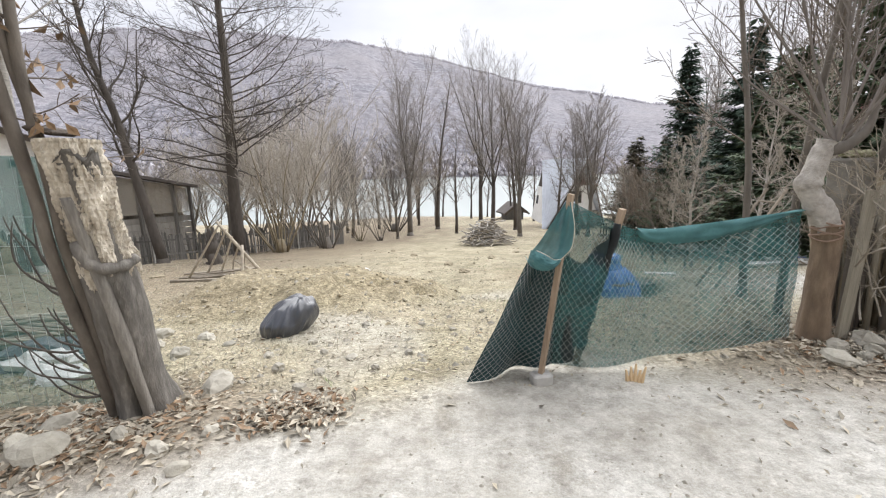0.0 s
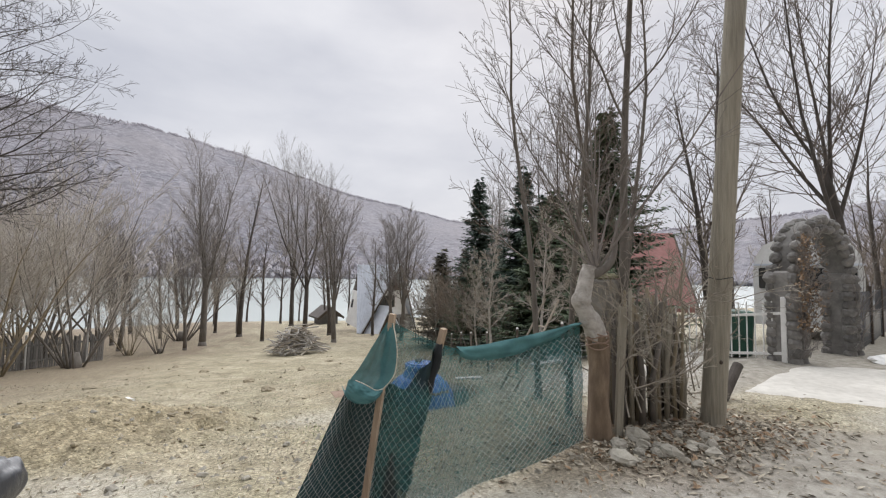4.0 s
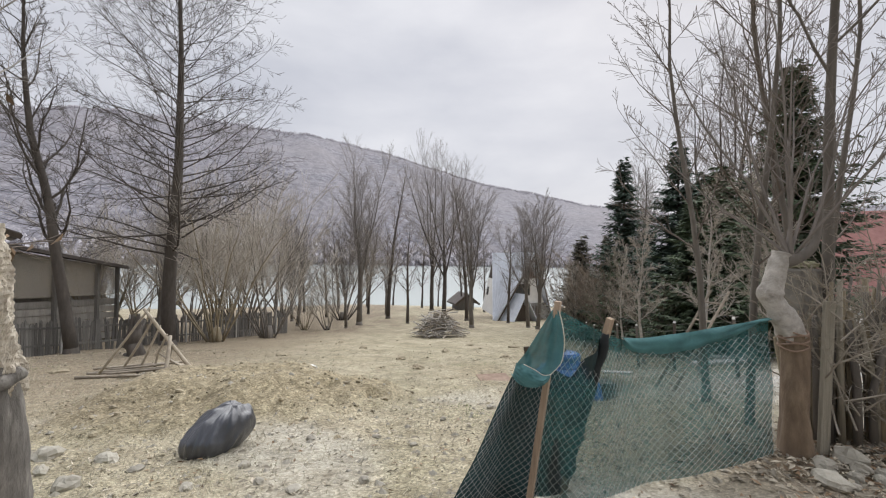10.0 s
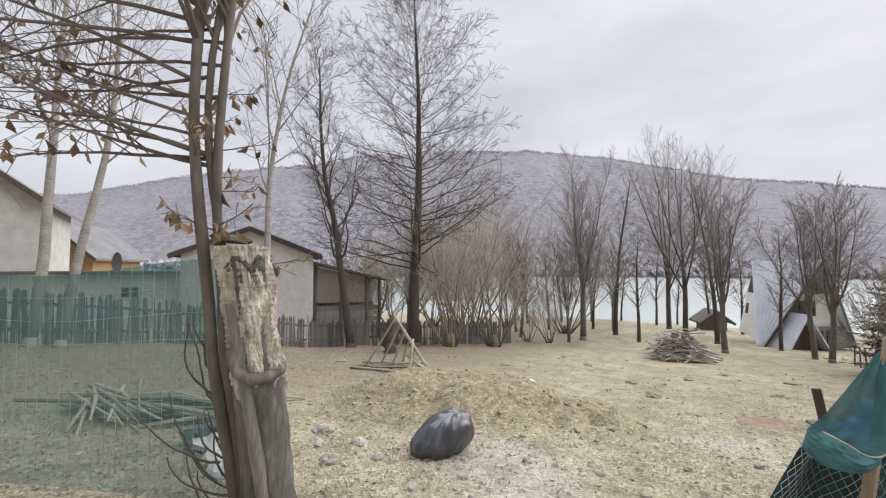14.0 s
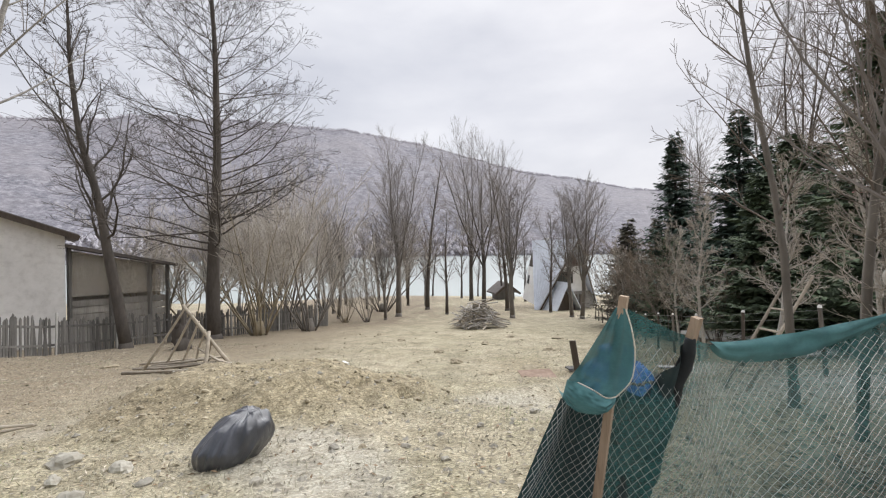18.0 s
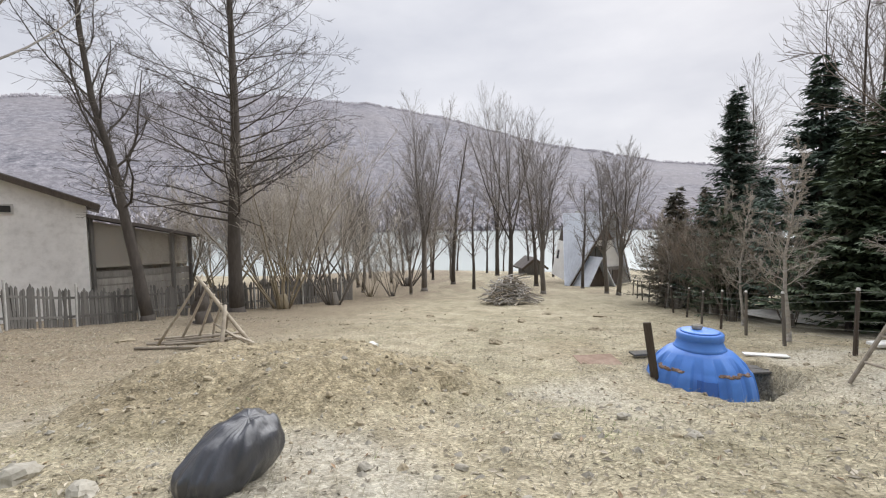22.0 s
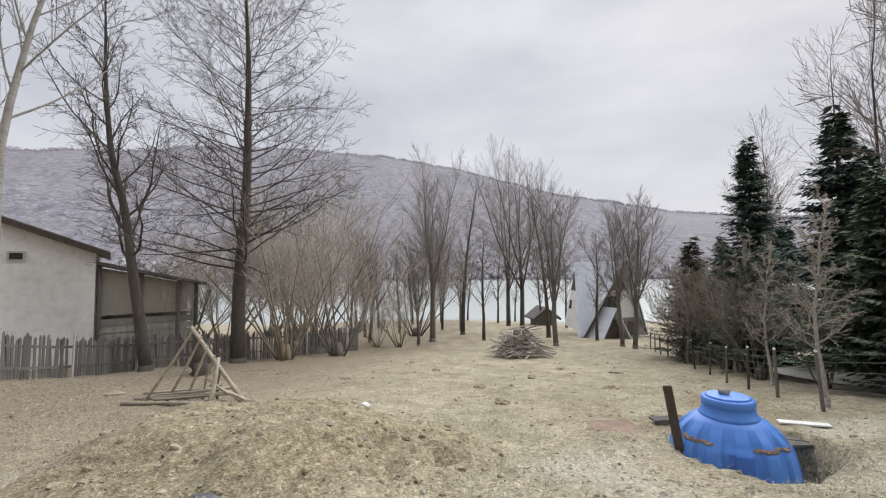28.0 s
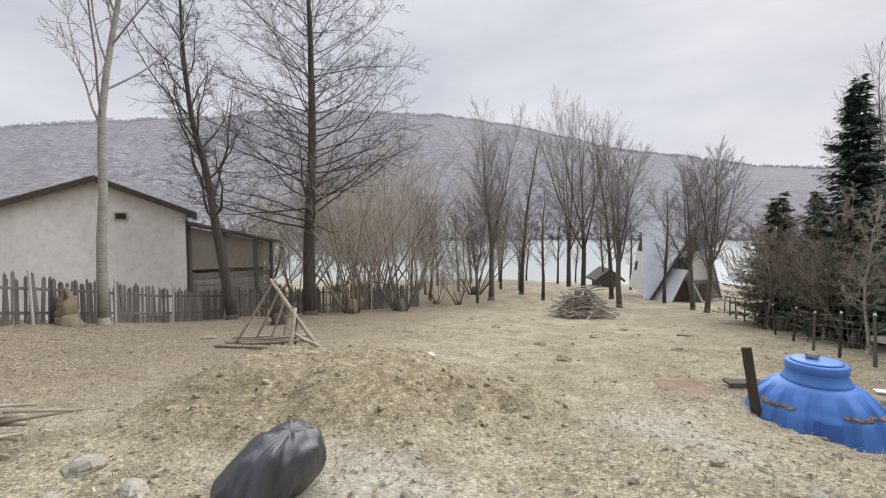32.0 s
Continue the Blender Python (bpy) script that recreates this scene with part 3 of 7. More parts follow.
EL = (0.1, 0.13, 0.145, 0.2, 0.27, 0.285, 0.285, 0.255, 0.18, 0.128, 0.1, 0.09, 0.12, 0.16, 0.2)


def hill_at(az, f):
    """f: 0 at the far shore, 1 on the ridge."""
    r = 330 + 420 * f + (120 * (az + 60) / -40 if az < -60 else 0)
    e = float(np.interp(az, AZ, EL))
    n = noise.noise((az * 0.12, f * 2.0, 0.0)) * 0.12 + noise.noise((az * 0.5, f * 5.0, 4.0)) * 0.05
    z = LAKE - 1 + (e * 750 + 5) * (f ** 0.85) * (1 + n * min(1, f * 2) * (1 - 0.75 * max(0, f - 0.6) / 0.4)) if f <= 1 else LAKE + e * 750 * (1 - (f - 1) * 1.5)
    a = radians(az)
    return Vector((math.sin(a) * r, math.cos(a) * r, z))


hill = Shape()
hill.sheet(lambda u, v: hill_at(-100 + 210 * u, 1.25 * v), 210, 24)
solid("backdrop", hill, hill_m, "long wooded winter ridge across the lake, haze painted into its mauve-grey", "hill", "", "structure", True)
rw = random.Random(5)
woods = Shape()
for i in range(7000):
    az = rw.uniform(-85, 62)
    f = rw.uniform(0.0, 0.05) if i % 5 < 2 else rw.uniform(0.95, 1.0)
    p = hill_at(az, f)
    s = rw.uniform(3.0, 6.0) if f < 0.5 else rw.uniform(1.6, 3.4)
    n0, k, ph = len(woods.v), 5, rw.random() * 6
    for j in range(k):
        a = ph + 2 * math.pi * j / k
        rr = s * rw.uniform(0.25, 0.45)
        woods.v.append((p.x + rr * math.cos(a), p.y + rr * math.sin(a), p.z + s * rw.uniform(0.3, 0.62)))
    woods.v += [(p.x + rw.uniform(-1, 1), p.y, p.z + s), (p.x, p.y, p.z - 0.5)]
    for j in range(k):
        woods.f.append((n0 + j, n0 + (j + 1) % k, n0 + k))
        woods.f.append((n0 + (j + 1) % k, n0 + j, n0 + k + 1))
solid("far_woods", woods, far_wood, "bare deciduous forest along ridge and far shore, haze in its pale colour", "forest", "", "stuff")


# ---- trees ----
def grow(rnd, levels, p, d, length, r, lv, out):
    """One branch and all that grows on it. levels: a dict for each order of branching."""
    k = levels[lv]
    n = k["n"]
    pts, rad, cur, dr = [Vector(p)], [r], Vector(p), Vector(d).normalized()
    tip = k.get("tip", 0.25)
    dirs = [dr.copy()]
    for i in range(n):
        dr = (dr + Vector((rnd.gauss(0, 1), rnd.gauss(0, 1), rnd.gauss(0, 1))) * k["wig"] + Vector((0, 0, k["up"]))).normalized()
        cur = cur + dr * (length / n)
        pts.append(cur.copy())
        rad.append(max(r * (1 - (1 - tip) * (i + 1) / n), k.get("thin", 0.006)))
        dirs.append(dr.copy())
    if lv == 1 and k.get("trunk") and len(out) > 2:
        out[2].append(Shape())
        out[2][-1].tube(pts, rad, k["sides"], cap=False)
    else:
        out[0 if k.get("trunk") else 1].tube(pts, rad, k["sides"], cap=(lv == 0))
    if lv + 1 >= len(levels):
        return
    c = levels[lv + 1]
    count = c["count"]
    for j in range(count):
        f = c["from"] + (1 - c["from"]) * (j + rnd.random()) / count
        f = min(f, c.get("to", 0.99))
        x = f * n
        i = min(int(x), n - 1)
        q = pts[i].lerp(pts[i + 1], x - i)
        base = dirs[i]
        side = base.cross(Vector((rnd.gauss(0, 1), rnd.gauss(0, 1), rnd.gauss(0, 1)))).normalized()
        if lv == 0 and "spin" in c:
            w = j * 2.4 + rnd.random() * 0.8
            e1 = base.cross(Vector((0.3, 0.9, 0.1))).normalized()
            side = e1 * math.cos(w) + base.cross(e1) * math.sin(w)
        ang = radians(c["ang"] + rnd.gauss(0, c.get("dang", 9)) - c.get("close", 0) * f)
        nd = base * math.cos(ang) + side * math.sin(ang)
        ln = length * c["len"] * (1 - c.get("short", 0.6) * f) * rnd.uniform(0.7, 1.2)
        if "dome" in c:
            peak, half = c["dome"]
            ln = length * c["len"] * math.sqrt(max(0.03, 1 - ((f - peak) / half) ** 2)) * rnd.uniform(0.8, 1.1)
        grow(rnd, levels, q, nd, ln, min(rad[i] * c["thick"], rad[min(i + 1, n)]), lv + 1, out)


KINDS = {
    "conic": [dict(n=14, wig=0.02, up=0.06, sides=8, tip=0.06, trunk=1),
              {"count": 120, "from": 0.2, "len": 0.3, "dome": (0.34, 0.7), "ang": 92, "close": 50, "dang": 9, "thick": 0.19, "n": 8, "wig": 0.085, "up": 0.035, "sides": 4, "tip": 0.15, "spin": 1, "trunk": 1},
              {"count": 11, "from": 0.15, "len": 0.36, "ang": 46, "thick": 0.42, "n": 4, "wig": 0.1, "up": 0.03, "sides": 3, "short": 0.5},
              {"count": 7, "from": 0.1, "len": 0.45, "ang": 42, "thick": 0.6, "n": 2, "wig": 0.1, "up": 0.07, "sides": 3}],
    "fan": [dict(n=6, wig=0.03, up=0.05, sides=8, tip=0.72, trunk=1),
            {"count": 6, "from": 0.5, "len": 1.8, "ang": 16, "dang": 7, "thick": 0.46, "n": 12, "wig": 0.05, "up": 0.085, "sides": 5, "short": 0.05, "tip": 0.06, "spin": 1, "trunk": 1},
            {"count": 28, "from": 0.08, "len": 0.34, "dome": (0.36, 0.7), "ang": 50, "close": 20, "dang": 10, "thick": 0.36, "n": 7, "wig": 0.07, "up": 0.06, "sides": 3, "thin": 0.0075},
            {"count": 13, "from": 0.1, "len": 0.42, "ang": 32, "thick": 0.6, "n": 3, "wig": 0.09, "up": 0.05, "sides": 3, "thin": 0.0055}],
    "curvy": [dict(n=14, wig=0.06, up=0.05, sides=8, tip=0.12, trunk=1),
              {"count": 27, "from": 0.26, "len": 0.3, "ang": 58, "close": 22, "dang": 13, "thick": 0.34, "n": 7, "wig": 0.14, "up": 0.06, "sides": 5, "short": 0.5, "spin": 1, "trunk": 1},
              {"count": 13, "from": 0.12, "len": 0.4, "ang": 42, "thick": 0.45, "n": 4, "wig": 0.14, "up": 0.05, "sides": 3, "short": 0.5},
              {"count": 7, "from": 0.1, "len": 0.5, "ang": 40, "thick": 0.6, "n": 2, "wig": 0.15, "up": 0.04, "sides": 3}],
    "open": [dict(n=12, wig=0.035, up=0.06, sides=8, tip=0.15, trunk=1),
             {"count": 15, "from": 0.36, "len": 0.46, "ang": 42, "close": 10, "dang": 8, "thick": 0.36, "n": 7, "wig": 0.06, "up": 0.05, "sides": 5, "short": 0.55, "spin": 1, "trunk": 1},
             {"count": 11, "from": 0.2, "len": 0.4, "ang": 36, "thick": 0.5, "n": 4, "wig": 0.08, "up": 0.06, "sides": 3, "short": 0.5},
             {"count": 6, "from": 0.1, "len": 0.5, "ang": 34, "thick": 0.6, "n": 2, "wig": 0.1, "up": 0.06, "sides": 3}],
    "slim": [dict(n=10, wig=0.04, up=0.06, sides=6, tip=0.1, trunk=1),
             {"count": 24, "from": 0.22, "len": 0.26, "ang": 38, "close": 10, "thick": 0.32, "n": 4, "wig": 0.08, "up": 0.06, "sides": 3, "short": 0.55, "spin": 1},
             {"count": 9, "from": 0.1, "len": 0.42, "ang": 34, "thick": 0.5, "n": 3, "wig": 0.1, "up": 0.06, "sides": 3},
             {"count": 4, "from": 0.1, "len": 0.5, "ang": 32, "thick": 0.6, "n": 2, "wig": 0.1, "up": 0.05, "sides": 3}],
}


def tree(kind, seed, height, r, bark, twigs, place, label, category="tree", group="", lean=(0, 0), stems=13, subs=(12, 7), thin=0.0):
    rnd, out = random.Random(seed), (Shape(), Shape(), [])
    if kind == "coppice":
        for i in range(stems):
            a, sp = rnd.random() * 6.283, rnd.uniform(0.05, 0.75)
            d = (math.cos(a) * sp, math.sin(a) * sp, 1)
            grow(rnd, [dict(n=7, wig=0.075, up=0.05, sides=5, tip=0.15, trunk=1),
                       {"count": subs[0], "from": 0.3, "len": 0.42, "ang": 32, "thick": 0.4, "n": 4, "wig": 0.1, "up": 0.06, "sides": 3, "short": 0.5, "thin": thin or 0.006},
                       {"count": subs[1], "from": 0.1, "len": 0.5, "ang": 30, "thick": 0.6, "n": 2, "wig": 0.1, "up": 0.07, "sides": 3, "thin": thin or 0.006}],
                 (math.cos(a) * r, math.sin(a) * r, -0.1), d, height * rnd.uniform(0.6, 1.0), r * rnd.uniform(0.1, 0.25), 0, out)
        out[0].tube([(0, 0, -0.3), (0.02, 0, 0.25), (0.0, 0.03, 0.62)], [r * 1.2, r * 1.0, r * 0.65], 8)
    else:
        out[0].tube([(0, 0, -0.35), (0, 0, 0.0), (0, 0, 0.25)], [r * 1.5, r * 1.28, r], 8)
        grow(rnd, [dict(k, thin=thin) for k in KINDS[kind]] if thin else KINDS[kind], (0, 0, 0.15), (lean[0], lean[1], 1), height * (0.37 if kind == "fan" else 1.0), r, 0, out)
    th = thing(category.replace(" ", "_") if category != "tree" else "tree", (place[0], place[1], soil(*place) - 0.03), label, category, group)
    part("trunk", out[0], bark, th, "", True)
    part("crown", out[1], twigs, th)
    for limb in out[2]:
        part("limb", limb, bark, th, "", True)
    return th


def add_leaf(s, p, rnd, size, droop=0.6):
    """One curled leaf of four triangles."""
    a = rnd.random() * 6.283
    d = Vector((math.cos(a), math.sin(a), -droop * rnd.uniform(0.3, 1.6))).normalized()
    w = d.cross(Vector((rnd.gauss(0, 0.5), rnd.gauss(0, 0.5), 1))).normalized() * size * 0.27
    up = d.cross(w).normalized() * size * rnd.uniform(0.05, 0.25)
    q, e = p + d * size * 0.5, p + d * size
    n0 = len(s.v)
    s.v += [tuple(p), tuple(q + w + up), tuple(e), tuple(q - w + up), tuple(q)]
    s.f += [(n0, n0 + 1, n0 + 4), (n0 + 1, n0 + 2, n0 + 4), (n0 + 2, n0 + 3, n0 + 4), (n0 + 3, n0, n0 + 4)]


def again(ob, x, y, turn, size=1.0):
    c = copy_thing(ob, pose(x, y, soil(x, y) - 0.03, 0, 0, turn))
    c.scale = (size, size, size)
    return c


tree("conic", 3, 16.8, 0.27, bark_dark, bark_dark, (-10.45, 17.45), "tall bare conical tree with a dark straight trunk by the fence", lean=(-0.028, 0.0))
tree("curvy", 10, 13.2, 0.2, bark_dark, bark_dark, (-12.3, 15.25), "bare dark tree with a crooked leaning trunk before the fence", lean=(-0.1, 0.0))
birch = tree("open", 12, 13.4, 0.14, bark_birch, twig_grey, (-12.25, 10.75), "slender pale grey-barked tree forking high up, leafless", lean=(0.04, 0.0))
for x, y, turn, size in ((-12.3, 4.8, 130, 0.85), (-12.1, 5.25, 250, 0.8)):
    again(birch, x, y, turn, size).matrix_basis = pose(x, y, soil(x, y) - 0.03, -7, 0, 0) @ pose(0, 0, 0, 0, 0, turn) @ Matrix.Diagonal((size, size, size, 1))
fan_a = tree("fan", 21, 12.2, 0.2, bark_grey, twig_grey, (-5.1, 29.4), "bare broad-crowned tree with many upright limbs near the lake", group="trees by the lake")
fan_b = tree("fan", 22, 16.4, 0.24, bark_dark, twig_grey, (1.0, 44.0), "bare broad-crowned dark tree near the lake", group="trees by the lake")
fan_c = tree("fan", 25, 9.8, 0.16, bark_grey, twig_grey, (2.45, 28.2), "bare pollarded tree beside the brushwood pile", group="trees by the lake")
again(fan_c, 6.25, 28.6, 80, 0.85)
again(fan_c, 6.55, 27.2, 200, 0.88)
again(fan_a, -7.9, 50.5, 40, 0.9)
again(fan_b, -0.3, 48.0, 110, 0.98)
again(fan_b, 16.2, 23.5, 200, 0.98)
again(fan_a, 14.0, 28.5, 75, 1.0)
dark_slim = tree("slim", 31, 12.0, 0.2, bark_dark, twig_brown, (-3.85, 35.8), "slim bare tree with a dark trunk near the lake", group="slim trees by the lake")
again(dark_slim, -1.95, 31.5, 70, 0.62)
again(dark_slim, 2.65, 35.0, 170, 0.9)
again(dark_slim, 5.7, 33.0, 250, 0.6)
for i, (x, y, s) in enumerate(((-6.3, 41, 0.7), (-1.5, 52, 0.75), (3.2, 50, 0.7), (-10.5, 47, 0.8), (-13, 43, 0.75), (5.5, 47, 0.65), (0.5, 56, 0.6), (-5.5, 57, 0.65), (-17, 46, 0.8), (10, 44, 0.6), (-9, 36, 0.6))):
    again(dark_slim, x, y, 47 * i, s)
bush_a = tree("coppice", 41, 7.6, 0.24, bark_tan, twig_pale, (-9.4, 19.0), "many-stemmed tan willow coppice by the picket fence", "willow bush", "willow bushes", stems=13, subs=(16, 8), thin=0.006)
bush_b = tree("coppice", 43, 7.2, 0.22, bark_grey, twig_pale, (-7.9, 20.9), "many-stemmed tan willow coppice by the picket fence", "willow bush", "willow bushes", stems=13, subs=(16, 8), thin=0.006)
for i, (x, y, s) in enumerate(((-7.5, 25.3, 0.55), (-6.3, 25.6, 0.5), (-5.45, 26.8, 0.75), (-10.8, 24.5, 1.15), (-8.8, 28, 1.2), (-12.5, 27, 1.25), (-10.5, 32, 1.35), (-14.8, 30, 1.3), (-7.2, 34, 1.25), (-16.5, 25, 1.15), (-18.5, 33, 1.3), (-4.5, 40, 1.0), (-13, 37, 1.3), (-21, 28, 1.2), (-16, 21.5, 0.8), (-13.5, 21.5, 0.95))):
    b = again((bush_a, bush_b, fan_c)[(i * 7 + i // 3) % 3], x, y, 63 * i + 20, s if (i * 7 + i // 3) % 3 < 2 else 0.45 + 0.25 * s)
    b.scale = (b.scale.x * (0.8 + 0.1 * (i % 5)), b.scale.y, b.scale.z * (0.85 + 0.08 * (i % 4)))


def spruce(seed, height, spread, place, mat, label):
    rnd = random.Random(seed)
    trunk, crown = Shape(), Shape()
    trunk.tube([(0, 0, -0.3), (0, 0, height * 0.5), (0, 0, height)], [height * 0.016, height * 0.011, 0.01], 6)
    whorls = int(height * 5.0)
    for i in range(whorls):
        f = (i + rnd.random()) / whorls
        z = height * (0.1 + 0.895 * f)
        reach = spread * (1 - f) ** 0.85 * rnd.uniform(0.82, 1.1) + 0.08
        for j in range(13):
            a = rnd.random() * 6.283
            zj = z + rnd.gauss(0, 0.16)
            ln = reach * rnd.uniform(0.5, 1.05)
            n = max(4, int(ln * 11))
            for k in range(n):
                g = (k + 0.7) / n
                drop = -0.16 * ln * g + 0.2 * ln * g * g
                c = Vector((math.cos(a) * ln * g, math.sin(a) * ln * g, zj + drop))
                w = (0.09 + 0.12 * (1 - g)) * rnd.uniform(0.7, 1.4)
                for side in (-1, 1, -1.4):
                    a2 = a + side * rnd.uniform(0.3, 1.0)
                    e = c + Vector((math.cos(a2), math.sin(a2), rnd.uniform(-0.6, 0.1))) * w * 1.5
                    t = Vector((-math.sin(a2), math.cos(a2), rnd.uniform(-0.6, 0.6))) * w * 0.24
                    m = c.lerp(e, 0.45)
                    crown.face([c, m + t, e, m - t])
    th = thing("spruce", (*place, soil(*place) - 0.05), label, "spruce", "spruces by the wire fence")
    part("trunk", trunk, bark_dark, th)
    part("crown", crown, mat, th)
    return th


spruce(51, 8.0, 2.3, (8.3, 19.0), needle, "dark green spruce behind the wire fence")
spruce(52, 7.2, 2.6, (8.6, 15.4), needle, "dark green spruce behind the wire fence")
spruce(53, 7.0, 2.9, (8.6, 10.6), needle_light, "broad green spruce behind the boundary fence")
spruce(54, 3.6, 1.8, (7.3, 17.4), needle_light, "young spruce with drooping boughs behind the wire fence")
spruce(55, 4.6, 1.8, (7.6, 12.9), needle_light, "young spruce with drooping boughs behind the wire fence")
spruce(56, 6.8, 2.2, (10.6, 17.2), needle, "dark spruce standing behind the others")
spruce(57, 5.0, 2.4, (7.3, 21.6), needle_brown, "thin brownish conifer before the dark spruces")
spruce(58, 5.2, 2.2, (10.2, 20.5), needle, "dark spruce standing behind the others")
spruce(59, 4.6, 2.2, (10.4, 14.0), needle, "dark spruce standing behind the others")
spruce(61, 5.6, 2.5, (8.3, 12.8), needle_light, "broad green spruce behind the boundary fence")
spruce(62, 6.0, 2.6, (10.9, 15.2), needle, "dark spruce standing behind the others")
spruce(60, 5.4, 2.3, (9.6, 24.0), needle_brown, "thin brownish conifer behind the wire fence")
shrub_pale = tree("curvy", 61, 3.2, 0.042, bark_pale, twig_pale, (5.15, 11.0), "pale leafless small tree with crooked branches by the wire fence", "shrub", "small trees by the wire fence", thin=0.0032)
for i, (x, y, s) in enumerate(((6.3, 14.6, 1.0), (6.9, 17.6, 1.2), (4.75, 8.2, 0.95), (6.6, 20.5, 1.1), (4.6, 6.2, 0.9))):
    again(shrub_pale, x, y, 70 * i, s)
brown_shrub = tree("coppice", 63, 4.4, 0.12, bark_grey, twig_hedge, (7.2, 20.8), "dense brown leafless shrub before the spruces", "shrub", "brown shrubs", stems=10, subs=(10, 5))
again(brown_shrub, 7.9, 23.0, 90, 1.0)
for i, (x, y, s) in enumerate(((6.75, 16.0, 0.75), (7.1, 18.6, 0.9), (6.6, 19.6, 0.85), (7.6, 22.4, 1.05), (6.9, 17.2, 0.7), (8.3, 25.5, 1.1), (6.9, 13.7, 0.6), (9.4, 21.5, 1.15), (9.2, 13.6, 0.9))):
    again(brown_shrub, x, y, 77 * i + 190, s)

# thicket on the bank across the road, and woods at the road's end
thicket = tree("coppice", 65, 4.2, 0.12, bark_grey, twig_hedge, (9.6, -1.3), "tangled leafless roadside shrub with brown twigs", "shrub", "roadside thicket", stems=10, subs=(7, 3), thin=0.004)
for i in range(54):
    rr = random.Random(900 + i)
    x = 5.0 + 50 * rr.random() ** 1.4 if i < 64 else rr.uniform(-30, 4)
    q = -(6.9 + 14 * rr.random() ** 1.5)
    y = q + 3.2 + 0.36 * (min(25, x) - 0.5)
    kind, size = ((thicket, 1.0), (brown_shrub, 1.0), (thicket, 1.2), (dark_slim, 0.6), (bush_b, 0.7) if x > 12 else (thicket, 0.7))[i % 5]
    again(kind, x, y, rr.uniform(0, 360), size * rr.uniform(0.8, 1.25))
leafy = tree("coppice", 66, 3.4, 0.12, bark_grey, twig_hedge, (10.4, -1.6), "tangled roadside shrub still holding dry brown leaves", "shrub", "leafy thicket", stems=12, subs=(9, 4), thin=0.0035)
rlf, holding = random.Random(67), Shape()
spots_l = [v for c in leafy.children if c.name.startswith("crown") for v in (tuple(w.co) for w in c.data.vertices)]
for i in range(1500):
    add_leaf(holding, Vector(rlf.choice(spots_l)), rlf, rlf.uniform(0.05, 0.1), 0.8)
part("dry_leaves", holding, dry_leaf, leafy, "dry brown leaves still on the twigs")
for i in range(46):
    rr = random.Random(1500 + i)
    x = 8.2 + 20 * rr.random() ** 1.5
    y = -(6.9 + 4.5 * rr.random()) + 3.2 + 0.36 * (min(25, x) - 0.5)
    again(leafy, x, y, rr.uniform(0, 360), rr.uniform(0.6, 1.1))
for x, q, size in ((6.2, -7.4, 0.75), (7.2, -7.0, 0.7), (8.1, -6.9, 0.8), (6.8, -8.6, 1.0), (8.8, -8.0, 1.05), (11.3, -7.1, 0.9), (12.5, -7.4, 1.0), (9.9, -7.9, 1.05), (7.8, -9.6, 1.2), (13.9, -7.2, 0.95)):
    again(leafy, x, q + 3.2 + 0.36 * (x - 0.5), 130 * x, size)
for i in range(50):
    rr = random.Random(1200 + i)
    x = 6.5 + 38 * rr.random() ** 1.3
    y = -(6.1 + 5 * rr.random() ** 1.6) + 3.2 + 0.36 * (min(25, x) - 0.5)
    again(thicket, x, y, rr.uniform(0, 360), rr.uniform(0.35, 0.75) if x < 13 else rr.uniform(0.5, 1.0))
for i in range(44):
    rr = random.Random(3100 + i)
    x = 13 + 40 * (i + rr.random()) / 44
    again((brown_shrub, thicket)[i % 2], x, -rr.uniform(6.1, 8.5) + 3.2 + 0.36 * (min(25, x) - 0.5), rr.uniform(0, 360), rr.uniform(0.8, 1.25) if x < 22 else rr.uniform(1.2, 1.8))
for i in range(26):
    rr = random.Random(2600 + i)
    x = rr.uniform(20, 58)
    again((thicket, brown_shrub)[i % 2], x, -rr.uniform(6.6, 15) + 3.2 + 0.36 * 24.5, rr.uniform(0, 360), rr.uniform(1.0, 1.7))
for i in range(26):
    rr = random.Random(960 + i)
    again((dark_slim, brown_shrub)[i % 2], rr.uniform(30, 62), rr.uniform(9, 34), rr.uniform(0, 360), rr.uniform(0.8, 1.2))
for i in range(44):
    rr = random.Random(4100 + i)
    x = rr.uniform(27, 60)
    again((brown_shrub, thicket, dark_slim)[i % 3], x, rr.uniform(4.5, 17) + 0.1 * (x - 27), rr.uniform(0, 360), rr.uniform(1.0, 1.9) if i % 3 < 2 else rr.uniform(0.7, 1.1))
tree("fan", 71, 12.6, 0.17, bark_dark, twig_brown, (15.2, 8.3), "tall bare tree with an oval crown behind the stone arch")
again(dark_slim, 11.5, 9.2, 30, 0.75)
again(dark_slim, 11.0, 9.4, 120, 0.6)


# ---- grey house behind the picket fence ----
def beam(shape, a, b, w, h):
    """A squared bar from a to b."""
    a, b = Vector(a), Vector(b)
    d = b - a
    m = Matrix.Translation((a + b) / 2) @ d.to_track_quat("Y", "Z").to_matrix().to_4x4()
    shape.box((w, d.length, h), m)


HR, HL = Vector((-16.7, 17.3, 0)), Vector((-20.9, 12.8, 0))
along = (HR - HL).normalized()
back = Vector((-along.y, along.x, 0))
if back.x > 0:
    back = -back


def hp(u, v, z):
    """A place of the house: u along the gable wall from its near corner, v back from it."""
    p = HL + along * u + back * v
    return Vector((p.x, p.y, z))


